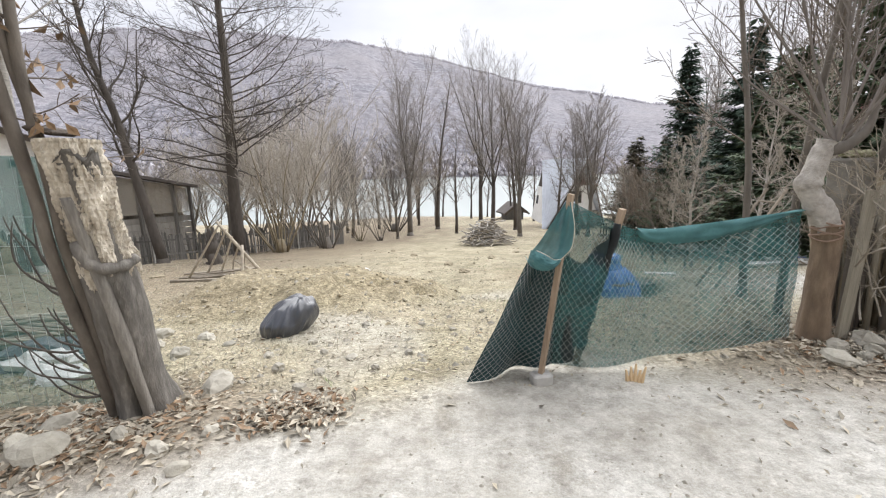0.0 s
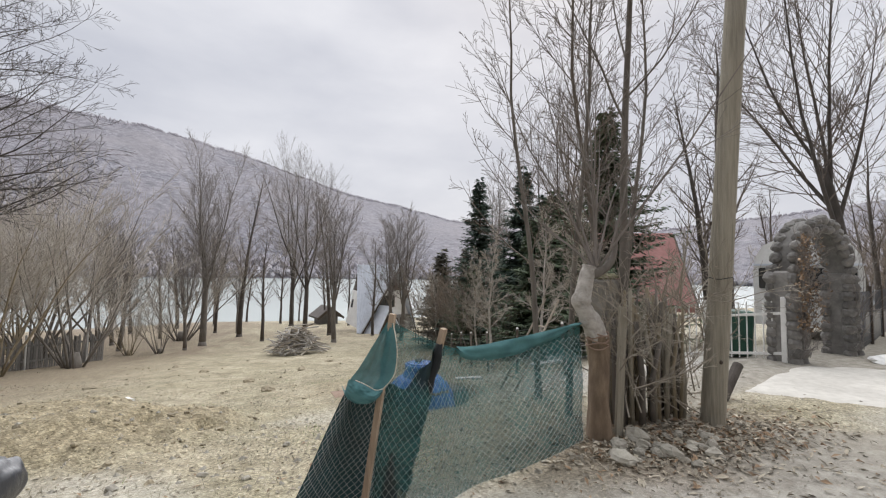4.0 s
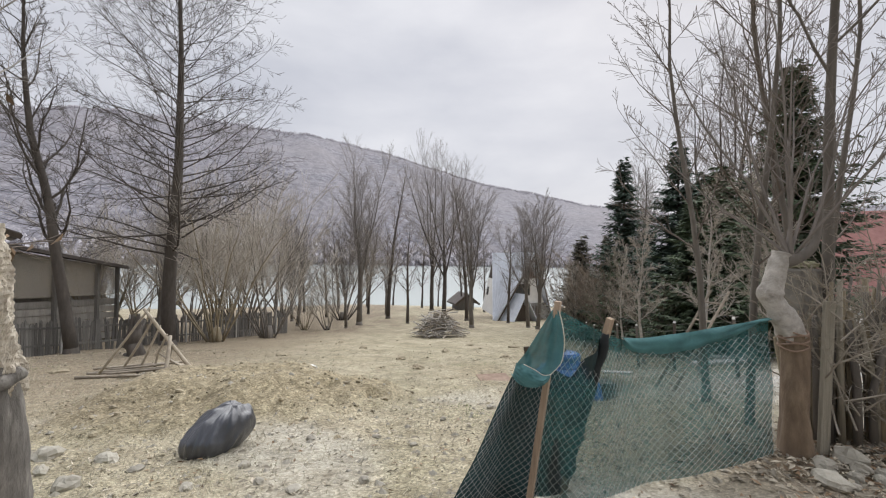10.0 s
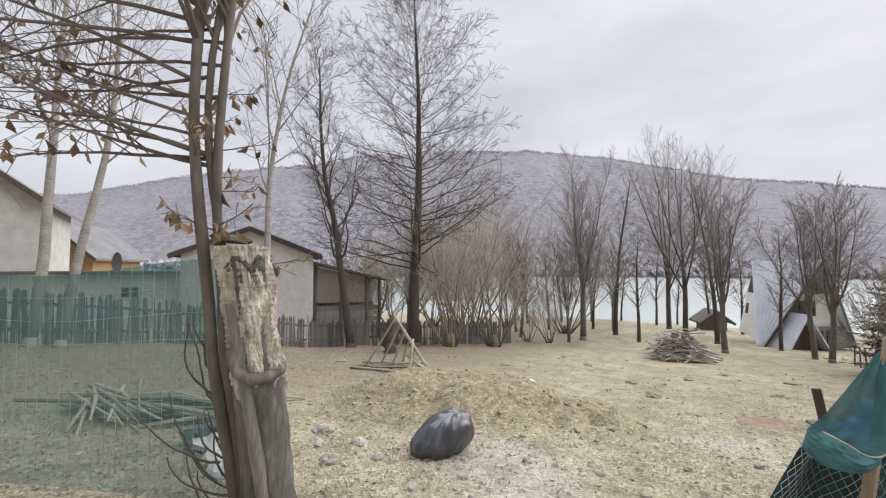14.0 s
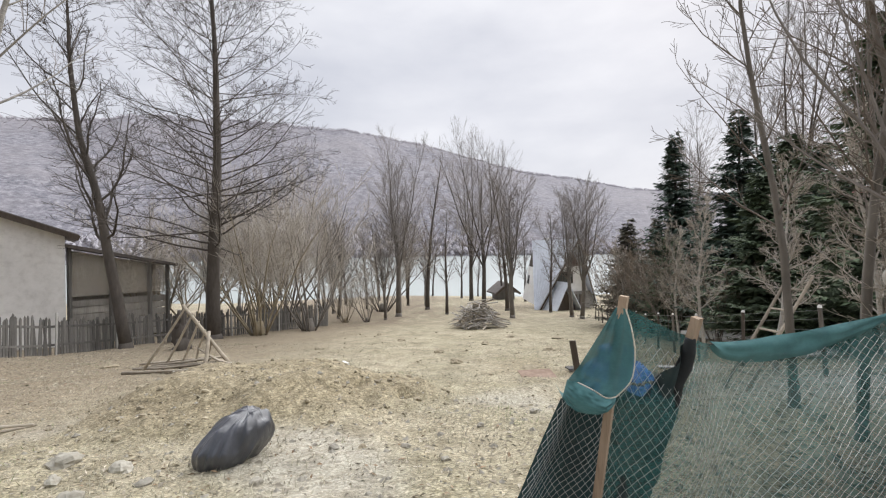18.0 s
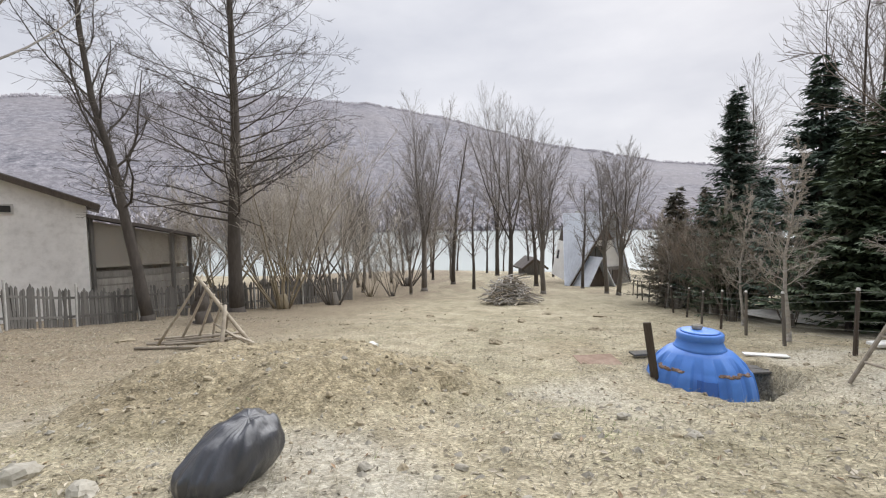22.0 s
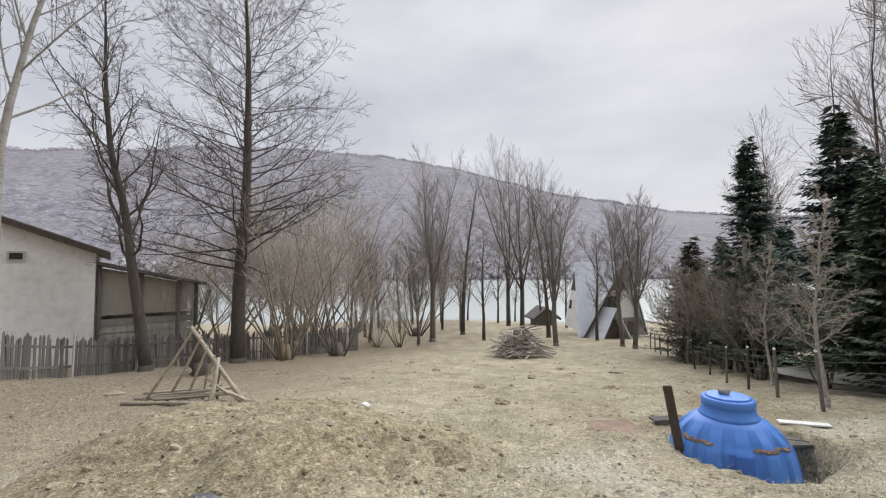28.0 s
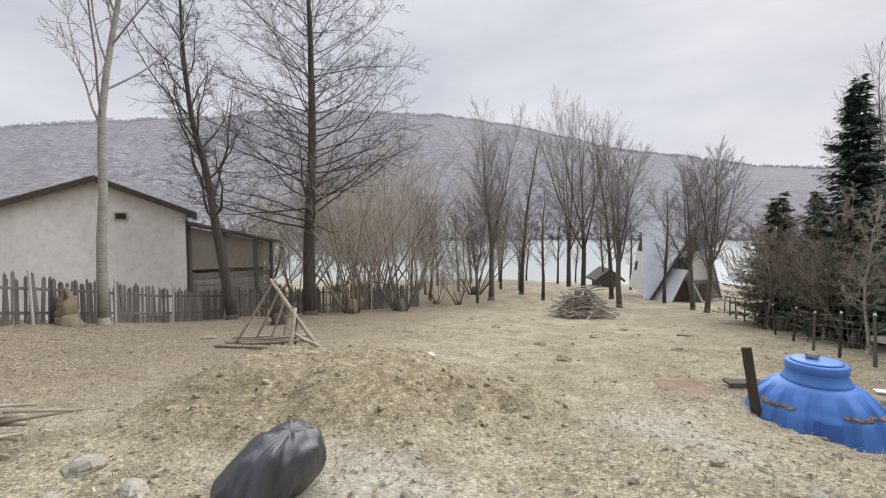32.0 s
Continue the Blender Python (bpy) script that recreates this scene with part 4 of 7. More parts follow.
HW = (HR - HL).length
house = thing("house", (0, 0, 0), "plain grey rendered house with a low gable and brown eaves", "house")
hw = Shape()
hw.prism([hp(0, 0, -2.6), hp(HW, 0, -2.6), hp(HW, 0, 2.2), hp(HW / 2, 0, 3.4), hp(0, 0, 2.2)], back * 7)
part("wall", hw, plaster, house)
for s in (0, 1):
    e, a = (hp(-0.45, -0.35, 2.05), hp(HW / 2, -0.35, 3.46)) if s == 0 else (hp(HW + 0.45, -0.35, 2.05), hp(HW / 2, -0.35, 3.46))
    rf = Shape()
    rf.prism([e, a, a + Vector((0, 0, 0.16)), e + Vector((0, 0, 0.16))], back * 7.7)
    part("roof", rf, roof_dark, house)
    bb = Shape()
    beam(bb, e + back * -0.02, a + back * -0.02, 0.04, 0.2)
    part("barge_board", bb, wood_dark, house)
wf = Shape()
wf.box((0.5, 0.12, 0.36), Matrix.Translation(hp(HW / 2 + 0.8, -0.02, 2.0)) @ Matrix.Rotation(math.atan2(along.y, along.x), 4, "Z"))
win = part("vent_window", wf, concrete, house)
wg = Shape()
wg.box((0.36, 0.06, 0.24), Matrix.Translation(hp(HW / 2 + 0.8, -0.07, 2.0)) @ Matrix.Rotation(math.atan2(along.y, along.x), 4, "Z"))
part("pane", wg, glass_dark, win)
# veranda at the lake end
ver = thing("veranda", (0, 0, 0), "lean-to timber veranda with weathered boards at the house end", "veranda")
vr = Shape()
vr.prism([hp(HW - 0.1, 0.1, 1.72), hp(HW + 4.0, 0.1, 0.76), hp(HW + 4.0, 0.1, 0.89), hp(HW - 0.1, 0.1, 1.87)], back * 4)
part("roof", vr, roof_dark, ver)
for u in (0.12, 1.5, 2.9, 3.6):
    po = Shape()
    beam(po, hp(HW + u, 0.35, -2.6), hp(HW + u, 0.35, 1.69 - u * 0.234), 0.12, 0.12)
    part("post", po, wood_weathered, ver)
for k in range(6):
    bo = Shape()
    beam(bo, hp(HW + 0.1, 0.42, -2.2 + 0.3 * k), hp(HW + 3.6, 0.42, -2.2 + 0.3 * k), 0.04, 0.27)
    part("board", bo, wood_silver, ver)
vg = Shape()
vg.prism([hp(HW + 0.2, 0.45, -0.4), hp(HW + 3.5, 0.45, -0.4), hp(HW + 3.5, 0.45, 0.8), hp(HW + 0.2, 0.45, 1.58)], back * 0.02)
part("pane", vg, glass_clear, ver)
vb = Shape()
vb.prism([hp(HW + 0.1, 3.8, -2.6), hp(HW + 3.7, 3.8, -2.6), hp(HW + 3.7, 3.8, 0.8), hp(HW + 0.1, 3.8, 1.6)], back * 0.1)
part("back_wall", vb, wood_silver, ver)
# low annex towards the road
annex = thing("annex", (0, 0, 0), "low white rendered annex with a small window", "house")
aw = Shape()
aw.prism([hp(-9, 0.6, -2.2), hp(0, 0.6, -2.2), hp(0, 0.6, 1.2), hp(-9, 0.6, 1.2)], back * 5)
part("wall", aw, plaster, annex)
ar = Shape()
ar.prism([hp(-9.3, 0.2, 1.2), hp(0.2, 0.2, 1.2), hp(0.2, 0.2, 1.36), hp(-9.3, 0.2, 1.36)], back * 5.6)
part("roof", ar, roof_dark, annex)
aturn = Matrix.Rotation(math.atan2(along.y, along.x), 4, "Z")
for u in (-2.2,):
    fr = Shape()
    fr.box((0.85, 0.1, 0.62), Matrix.Translation(hp(u, 0.58, 0.35)) @ aturn)
    f1 = part("window_frame", fr, paint_white, annex)
    for o in (-0.19, 0.19):
        pn = Shape()
        pn.box((0.3, 0.06, 0.46), Matrix.Translation(hp(u + o, 0.53, 0.35)) @ aturn)
        part("pane", pn, glass_dark, f1)
dish = thing("satellite_dish", tuple(hp(-2.5, 0.1, 1.75)), "round grey satellite dish on the annex eaves", "satellite dish")
ds = Shape()
ds.sheet(lambda u, v: Vector((0.5 * v * math.cos(6.2832 * u), -0.12 * (1 - v * v) * -1 - 0.12, 0.5 * v * math.sin(6.2832 * u))), 20, 5)
part("bowl", ds, roof_grey, dish, "", True)
arm = Shape()
arm.tube([(0, -0.1, -0.45), (0, -0.55, -0.1)], 0.015, 5)
arm.tube([(0, 0, 0), (0, 0.3, -0.5)], 0.025, 6)
part("arm", arm, steel_wire, dish)


def cottage(name, place, turn, size, walls, roof, label, wall_h=3.0, rise=2.2, windows=()):
    """A gabled house: the gable faces local -y."""
    w, dp = size
    h = thing(name, place, label, "house", turn=turn)
    s = Shape()
    s.prism([(-w / 2, 0, -1.5), (w / 2, 0, -1.5), (w / 2, 0, wall_h), (0, 0, wall_h + rise), (-w / 2, 0, wall_h)], (0, dp, 0))
    part("wall", s, walls, h)
    for k in (-1, 1):
        r = Shape()
        e, a = Vector((k * (w / 2 + 0.5), -0.6, wall_h - 0.45 * rise / (w / 2) - 0.02)), Vector((0, -0.6, wall_h + rise + 0.06))
        r.prism([e, a, a + Vector((0, 0, 0.18)), e + Vector((0, 0, 0.18))], (0, dp + 1.2, 0))
        part("roof", r, roof, h)
        b = Shape()
        beam(b, e + Vector((0, -0.03, 0.02)), a + Vector((0, -0.03, 0.02)), 0.05, 0.24)
        part("barge_board", b, wood_dark, h)
    for x, z, ww, hh in windows:
        f = Shape()
        f.box((ww + 0.16, 0.1, hh + 0.16), Matrix.Translation((x, -0.02, z)))
        fo = part("window", f, wood_dark, h)
        g = Shape()
        g.box((ww, 0.06, hh), Matrix.Translation((x, -0.06, z)))
        part("pane", g, glass_dark, fo)
    return h


cottage("house", (-30.0, 6.9, -0.6), 62, (7, 8), concrete, roof_grey, "grey rendered house with a grey tiled gable roof", 5.6, 2.6, ((-1.5, 1.2, 0.9, 1.0), (1.5, 1.2, 0.9, 1.0)))
cottage("log_cabin", (-40.5, 14.4, -0.8), 40, (5.6, 7), wood_honey, roof_grey, "honey-coloured log cabin with a grey tiled roof", 3.3, 2.4, ((-1.4, 1.0, 0.7, 0.9), (1.4, 1.0, 0.7, 0.9)))

# ---- picket fence before the grey house ----
FENCE = [Vector(p) for p in ((-13.3, 2.4, 0), (-12.6, 4.6, 0), (-12.25, 6.4, 0), (-12.4, 8.3, 0), (-12.8, 10.9, 0), (-13.25, 13.2, 0), (-13.1, 15.6, 0), (-11.8, 18.2, 0), (-9.6, 20.9, 0), (-7.9, 23.4, 0))]


def on_line(pts, s):
    for a, b in zip(pts, pts[1:]):
        d = (b - a).length
        if s <= d:
            return a.lerp(b, s / d), (b - a).normalized()
        s -= d
    return pts[-1], (pts[-1] - pts[-2]).normalized()


fence_len = sum((b - a).length for a, b in zip(FENCE, FENCE[1:]))
fence = thing("picket_fence", (0, 0, 0), "weathered grey picket fence with pale metal posts", "fence")
rf = random.Random(77)
pick = Shape()
pick.v = [(-0.038, -0.01, 0), (0.038, -0.01, 0), (0.038, 0.01, 0), (-0.038, 0.01, 0), (-0.038, -0.01, 1.16), (0.038, -0.01, 1.16), (0.038, 0.01, 1.16), (-0.038, 0.01, 1.16), (0, -0.01, 1.23), (0, 0.01, 1.23)]
pick.f = [(0, 1, 5, 4), (1, 2, 6, 5), (2, 3, 7, 6), (3, 0, 4, 7), (4, 5, 8), (7, 9, 6), (5, 6, 9, 8), (7, 4, 8, 9)]
pick_me = pick.mesh("picket", wood_weathered)
s, n_p = 0.0, 0
while s < fence_len and n_p < 300:
    p, d = on_line(FENCE, s)
    ob = new("picket", pick_me)
    ob.parent = fence
    ob.matrix_basis = pose(p.x, p.y, soil(p.x, p.y) - 0.03, rf.gauss(0, 1.5), rf.gauss(0, 2.2), math.degrees(math.atan2(d.y, d.x))) @ Matrix.Diagonal((rf.uniform(0.75, 1.15), 1, rf.uniform(0.88, 1.04), 1))
    s += 0.09 if rf.random() > 0.03 else 0.17
    n_p += 1
for zz in (0.3, 0.88):
    for a, b in zip(FENCE, FENCE[1:]):
        steps = max(1, int((b - a).length / 2.4))
        for k in range(steps):
            p, q = a.lerp(b, k / steps), a.lerp(b, (k + 1) / steps)
            r = Shape()
            beam(r, (p.x, p.y, soil(p.x, p.y) + zz), (q.x, q.y, soil(q.x, q.y) + zz), 0.05, 0.07)
            part("rail", r, wood_weathered, fence)
s = 0.6
post_me = Shape()
post_me.tube([(0, 0, -0.3), (0, 0, 1.3)], 0.032, 8)
post_me = post_me.mesh("metal_post", concrete)
while s < fence_len:
    p, d = on_line(FENCE, s)
    ob = new("metal_post", post_me)
    ob.parent = fence
    sd = Vector((d.y, -d.x, 0)) * 0.12
    ob.matrix_basis = pose(p.x + sd.x, p.y + sd.y, soil(p.x, p.y), rf.gauss(0, 1.2), rf.gauss(0, 1.2), 0)
    s += 2.15

# ---- A-frame house by the lake ----
af = thing("a_frame_house", (8.0, 36.8, -3.8), "white A-frame house with steep zinc roof and dark timber gable", "house", turn=27)
W, H, D = 2.95, 5.75, 5.1


def aslope(k, z, y, off=0.0):
    return Vector((k * (W * (1 - z / H) + off), y, z))


body = Shape()
body.prism([(-W + 0.12, 0.25, 0), (W - 0.12, 0.25, 0), (0.0, 0.25, H - 0.18)], (0, 0.9, 0))
part("wall", body, plaster_white, af)
for k in (-1, 1):
    r = Shape()
    ring = [aslope(k, 0.0, 0.2), aslope(k, H, -1.15), aslope(k, H, D), aslope(k, 0.0, 0.7 if k < 0 else 3.6)]
    r.prism(ring, Vector((k * 0.12, 0, 0.06)))
    part("roof", r, zinc, af)
    for j in range(8):
        f = j / 7
        sm = Shape()
        beam(sm, ring[0].lerp(ring[3], f) + Vector((k * 0.13, 0, 0.07)), ring[1].lerp(ring[2], f) + Vector((k * 0.13, 0, 0.07)), 0.03, 0.04)
        part("seam", sm, zinc, af)
    b = Shape()
    beam(b, ring[0] + Vector((0, -0.04, 0)), ring[1] + Vector((0, -0.04, 0.03)), 0.05, 0.12)
    part("barge_board", b, wood_dark, af)
for z0, z1, m_, nm in ((3.55, H - 0.2, wood_dark, "gable_boarding"),):
    gb = Shape()
    gb.prism([(-W * (1 - z0 / H) + 0.06, 0.14, z0), (W * (1 - z0 / H) - 0.06, 0.14, z0), (0, 0.14, z1)], (0, 0.08, 0))
    part(nm, gb, roof_brown, af, "dark brown upright boarding")
for j in range(9):
    x = -1.05 + 0.2625 * j
    bt = Shape()
    beam(bt, (x, 0.11, 3.57), (x, 0.11, max(3.7, H * (1 - (abs(x) + 0.12) / W))), 0.04, 0.03)
    part("batten", bt, wood_dark, af)
for x, z, ww, hh in ((-0.45, 2.6, 1.5, 0.85), (0.0, 4.2, 0.55, 0.6)):
    f = Shape()
    f.box((ww + 0.16, 0.12, hh + 0.16), Matrix.Translation((x, 0.15, z)))
    fo = part("window", f, wood_dark, af)
    for o in ((-1, 0, 1) if ww > 1 else (-0.5, 0.5)):
        g = Shape()
        g.box((ww / (3 if ww > 1 else 2) - 0.08, 0.06, hh), Matrix.Translation((x + o * ww / (3 if ww > 1 else 2), 0.08, z)))
        part("pane", g, glass_dark, fo)
bsm = Shape()
bsm.prism([(-0.3, 0.1, 0.0), (W - 0.1, 0.1, 0.0), (W - 0.8, 0.1, 1.4), (-0.3, 0.1, 1.4)], (0, 0.13, 0))
part("basement_front", bsm, rubble, af, "dark grey basement front")
for x in (0.5, 1.3):
    dj = Shape()
    dj.box((0.55, 0.08, 1.1), Matrix.Translation((x, 0.08, 0.6)))
    part("door", dj, wood_dark, af)
for k in (-1, 1):
    pr = Shape()
    pr.prism([(-1.35, -1.5, 2.25), (-1.35 + k * 1.25, -1.5, 0.0), (-1.35 + k * 1.33, -1.5, 0.03), (-1.35, -1.5, 2.36)], (0, 1.7, 0))
    part("porch_roof", pr, zinc, af)
dk = Shape()
dk.prism([(-2.45, -0.9, 0), (-0.25, -0.9, 0), (-1.35, -0.9, 2.05)], (0, 0.5, 0))
part("porch_front", dk, wood_dark, af)


def side_at(u, v, off=0.0):
    """The wall under the raised eaves: u along from the front, v up from the foot."""
    foot = Vector((-W + 0.35, 0.7, 0.2)).lerp(Vector((-1.15, D + 0.25, 0.4)), u)
    return foot.lerp(Vector((0.0, D - 0.05, H - 0.15)), v) + Vector((-off, 0, off * 0.4))


for v0, v1, m_, nm in ((0.0, 0.58, plaster_white, "side_wall"), (0.58, 0.99, wood_dark, "side_boarding")):
    sw = Shape()
    sw.prism([side_at(0, v0), side_at(1, v0), side_at(1, v1), side_at(0, v1)], (0.15, 0.1, 0))
    part(nm, sw, m_, af)
sdw = Shape()
sdw.prism([side_at(0.72, 0.28, 0.04), side_at(0.86, 0.28, 0.04), side_at(0.86, 0.42, 0.04), side_at(0.72, 0.42, 0.04)], (0.05, 0.02, 0))
part("side_window", sdw, glass_dark, af)
chim = Shape()
chim.box((0.4, 0.4, 0.9), Matrix.Translation((0.35, 3.6, H - 0.2)), 0.03)
part("chimney", chim, concrete, af)
cottage("shed", (3.7, 50.0, soil(3.7, 50.0)), 15, (2.0, 2.2), wood_weathered, roof_dark, "small dark timber shed near the lake", 1.0, 0.75)

# ---- brushwood pile, stick frame ----
rb = random.Random(4)
pile = thing("brushwood_pile", (0.2, 22.0, soil(0.2, 22.0)), "rounded heap of cut branches on the grass", "brushwood")
for i in range(210):
    a, f = rb.random() * 6.283, rb.random()
    rad, z = 1.05 * math.sqrt(f), 1.15 * (1 - f) * rb.uniform(0.5, 1.1)
    c = Vector((math.cos(a) * rad, math.sin(a) * rad * 0.8, z + 0.1))
    w = a + rb.gauss(1.2, 0.8)
    d = Vector((math.cos(w), math.sin(w), rb.gauss(-0.05, 0.2))).normalized() * rb.uniform(0.4, 0.85)
    st = Shape()
    st.tube([c - d, c + Vector((rb.gauss(0, 0.05), rb.gauss(0, 0.05), 0.06)), c + d], [rb.uniform(0.022, 0.045), 0.028, 0.012], 5)
    for v in range(len(st.v)):
        st.v[v] = (st.v[v][0], st.v[v][1], max(st.v[v][2], 0.01))
    part("branch", st, wood_stick if i % 3 == 0 else bark_pale, pile)

TX, TY = -6.55, 10.2
tz = soil(TX, TY)
frame_s = thing("stick_frame", (TX, TY, tz), "lean-to frame of bare poles tied to a slanting ridge pole", "stick frame")


def on_soil(x, y, up=0.0):
    return Vector((x, y, soil(TX + x, TY + y) - tz + up))


def pole_between(name, a, b, r0, r1):
    s = Shape()
    mid = a.lerp(b, 0.5) + Vector((rb.gauss(0, 0.025), rb.gauss(0, 0.025), rb.gauss(0, 0.012)))
    s.tube([a, a.lerp(mid, 0.5), mid, mid.lerp(b, 0.55), b], [r0, (r0 + r1) * 0.52, (r0 + r1) * 0.5, (r0 + r1) * 0.47, r1], 7)
    part(name, s, wood_stick, frame_s, "", True)


apex, ridge_foot = Vector((0.0, 0.2, 1.42)), on_soil(1.05, 0.35)
pole_between("ridge_pole", ridge_foot, apex + (apex - ridge_foot) * 0.05, 0.05, 0.034)
pole_between("leg", on_soil(0.63, -0.1), apex.lerp(ridge_foot, 0.5) + Vector((-0.03, 0.02, 0.16)), 0.05, 0.038)
for k, (f, x, y) in enumerate(((0.0, -0.95, 0.05), (0.13, -0.63, 0.25), (0.26, -0.3, 0.4), (0.4, 0.0, 0.5), (0.54, 0.26, 0.6))):
    top = apex.lerp(ridge_foot, f)
    foot = on_soil(x, y)
    pole_between("rafter", foot, top + (top - foot) * rb.uniform(0.02, 0.08), 0.032, 0.02)
for k in range(5):
    pole_between("brace", on_soil(1.2 + 0.12 * k, 0.1 - 0.05 * k, 0.03), Vector((0.35 + 0.1 * k, 0.12, 0.5 - 0.07 * k)), 0.026, 0.018)
for k in range(9):
    y = -0.15 + 0.07 * k
    pole_between("lying_pole", on_soil(-1.25 + 0.16 * (k % 4) + rb.uniform(0, 0.12), y - 0.08, 0.03 + 0.05 * (k // 3)), on_soil(0.62 + rb.uniform(-0.1, 0.2), y + 0.12, 0.05 + 0.1 * (k // 3)), 0.036 if k == 0 else 0.026, 0.024)

# ---- blue tank in its pit ----
tank = thing("water_tank", (2.36, 8.35, soil(2.42, 8.35) + 0.13), "blue ribbed plastic tank half sunk in a dug pit", "tank", turn=-18)


tank.matrix_basis = tank.matrix_basis @ Matrix.Diagonal((0.84, 0.84, 1.0, 1.0))
tb = Shape()


def shell(a, h):
    """The domed body: a is the angle about the upright axis, h runs from 0 at the buried edge to 1 at the neck."""
    z = -0.35 + 1.36 * h
    r = 0.38 + 0.37 * math.sqrt(max(0.0, 1 - max(0.0, min(1.0, (z + 0.1) / 1.11)) ** 2.2))
    band = 0.5 + 0.5 * math.cos(a * 13)
    rib = 0.05 * ease(0.3, 0.5, band) * ease(0.97, 0.85, h)
    step = 0.03 * ease(0.83, 0.79, h)
    return Vector((1.05 * math.cos(a) * (r + rib + step - 0.03), 0.92 * math.sin(a) * (r + rib + step - 0.03), z))


tb.sheet(lambda u, v: shell(2 * math.pi * u, v), 260, 44)
part("body", tb, tank_blue, tank, "", True)
neck = Shape()
neck.tube([(0, 0, z) for z in (0.84, 0.9, 0.94, 1.0, 1.015, 1.03, 1.1, 1.14, 1.16)], [0.41, 0.395, 0.385, 0.37, 0.378, 0.36, 0.325, 0.315, 0.31], 40, cap=False)
part("neck", neck, tank_blue, tank, "", True)
rim = Shape()
rim.tube([(0, 0, 1.12), (0, 0, 1.13), (0, 0, 1.2), (0, 0, 1.22)], [0.315, 0.335, 0.335, 0.318], 40)
part("rim", rim, tank_blue, tank, "", True)
lid = Shape()
lid.tube([(0, 0, 1.22), (0, 0, 1.235), (0, 0, 1.24)], [0.28, 0.28, 0.25], 40)
part("lid", lid, tank_blue, tank, "", True)
panel = Shape()
panel.sheet(lambda u, v: shell(-1.7 + 0.4 * u, 0.6 + 0.18 * v) * 1.01 + Vector((0, -0.03, 0)), 10, 6)
panel.sheet(lambda u, v: shell(-1.6 + 0.2 * u, 0.38 + 0.22 * v) * 1.01 + Vector((0, -0.03, 0)), 6, 6)
part("label_panel", panel, tank_blue_dark, tank, "darker blue moulded panel")
tag = Shape()
tag.box((0.07, 0.012, 0.06), Matrix.Translation((0.22, -0.285, 1.0)) @ Matrix.Rotation(radians(38), 4, "Z") @ Matrix.Rotation(radians(-14), 4, "X"))
part("sticker", tag, paint_white, tank, "small white sticker")
rim_stone = Shape()
rim_stone.lump((0.17, 0.12, 0.08), random.Random(6))
solid("stone", rim_stone, stone_m, "small brown stone lying on the tank lid", "stone").matrix_basis = tank.matrix_basis @ pose(-0.04, 0.03, 1.24)
for k, (a0, a1) in enumerate(((-2.7, -2.0), (-1.2, -0.45))):
    rd = random.Random(20 + k)
    dirt = Shape()
    for i in range(22):
        p = shell(a0 + (a1 - a0) * i / 21, 0.815 + 0.012 * rd.random())
        m = Shape()
        m.lump((rd.uniform(0.05, 0.09), rd.uniform(0.04, 0.06), 0.03), rd, 5, 8, 0.3)
        n0 = len(dirt.v)
        dirt.v += [(v[0] + p.x, v[1] + p.y, v[2] + p.z - 0.008) for v in m.v]
        dirt.f += [tuple(n0 + q for q in f) for f in m.f]
    solid("soil_heap", dirt, rust_sheet, "dark clods of earth lying on the tank shoulder", "earth").matrix_basis = tank.matrix_basis.copy()


def board(name, size, place, turn, tilt, material, label, category="board", roll=0.0):
    s = Shape()
    s.box(size, None, 0.004)
    ob = solid(name, s, material, label, category)
    ob.matrix_basis = pose(place[0], place[1], place[2], tilt, roll, turn)
    return ob


zt = soil(1.3, 8.9)
board("board", (0.1, 0.03, 0.95), (1.7, 8.2, soil(1.7, 8.2) + 0.28), -20, 4, wood_dark, "weathered grey board standing upright beside the tank", roll=-8)
board("rusty_sheet", (0.62, 0.4, 0.012), (1.15, 8.85, zt + 0.07), 12, 6, rust_sheet, "rusty bent metal sheet lying by the pit", "metal sheet")
board("board", (0.5, 0.16, 0.03), (2.0, 9.3, soil(1.85, 9.3) + 0.06), 15, 3, wood_weathered, "grey weathered board lying behind the tank")
board("board", (0.55, 0.2, 0.03), (3.25, 8.85, soil(3.25, 8.85) + 0.06), -12, 4, wood_weathered, "grey weathered board lying behind the tank")
board("board", (0.5, 0.16, 0.03), (3.35, 8.7, soil(3.35, 8.7) + 0.1), 10, 2, wood_weathered, "grey weathered board lying across another board")
board("pale_board", (0.6, 0.12, 0.02), (3.75, 9.3, soil(3.75, 9.3) + 0.02), -8, 2, paint_white, "pale peeling board lying on the grass")

# ---- black bag ----
bag = Shape()


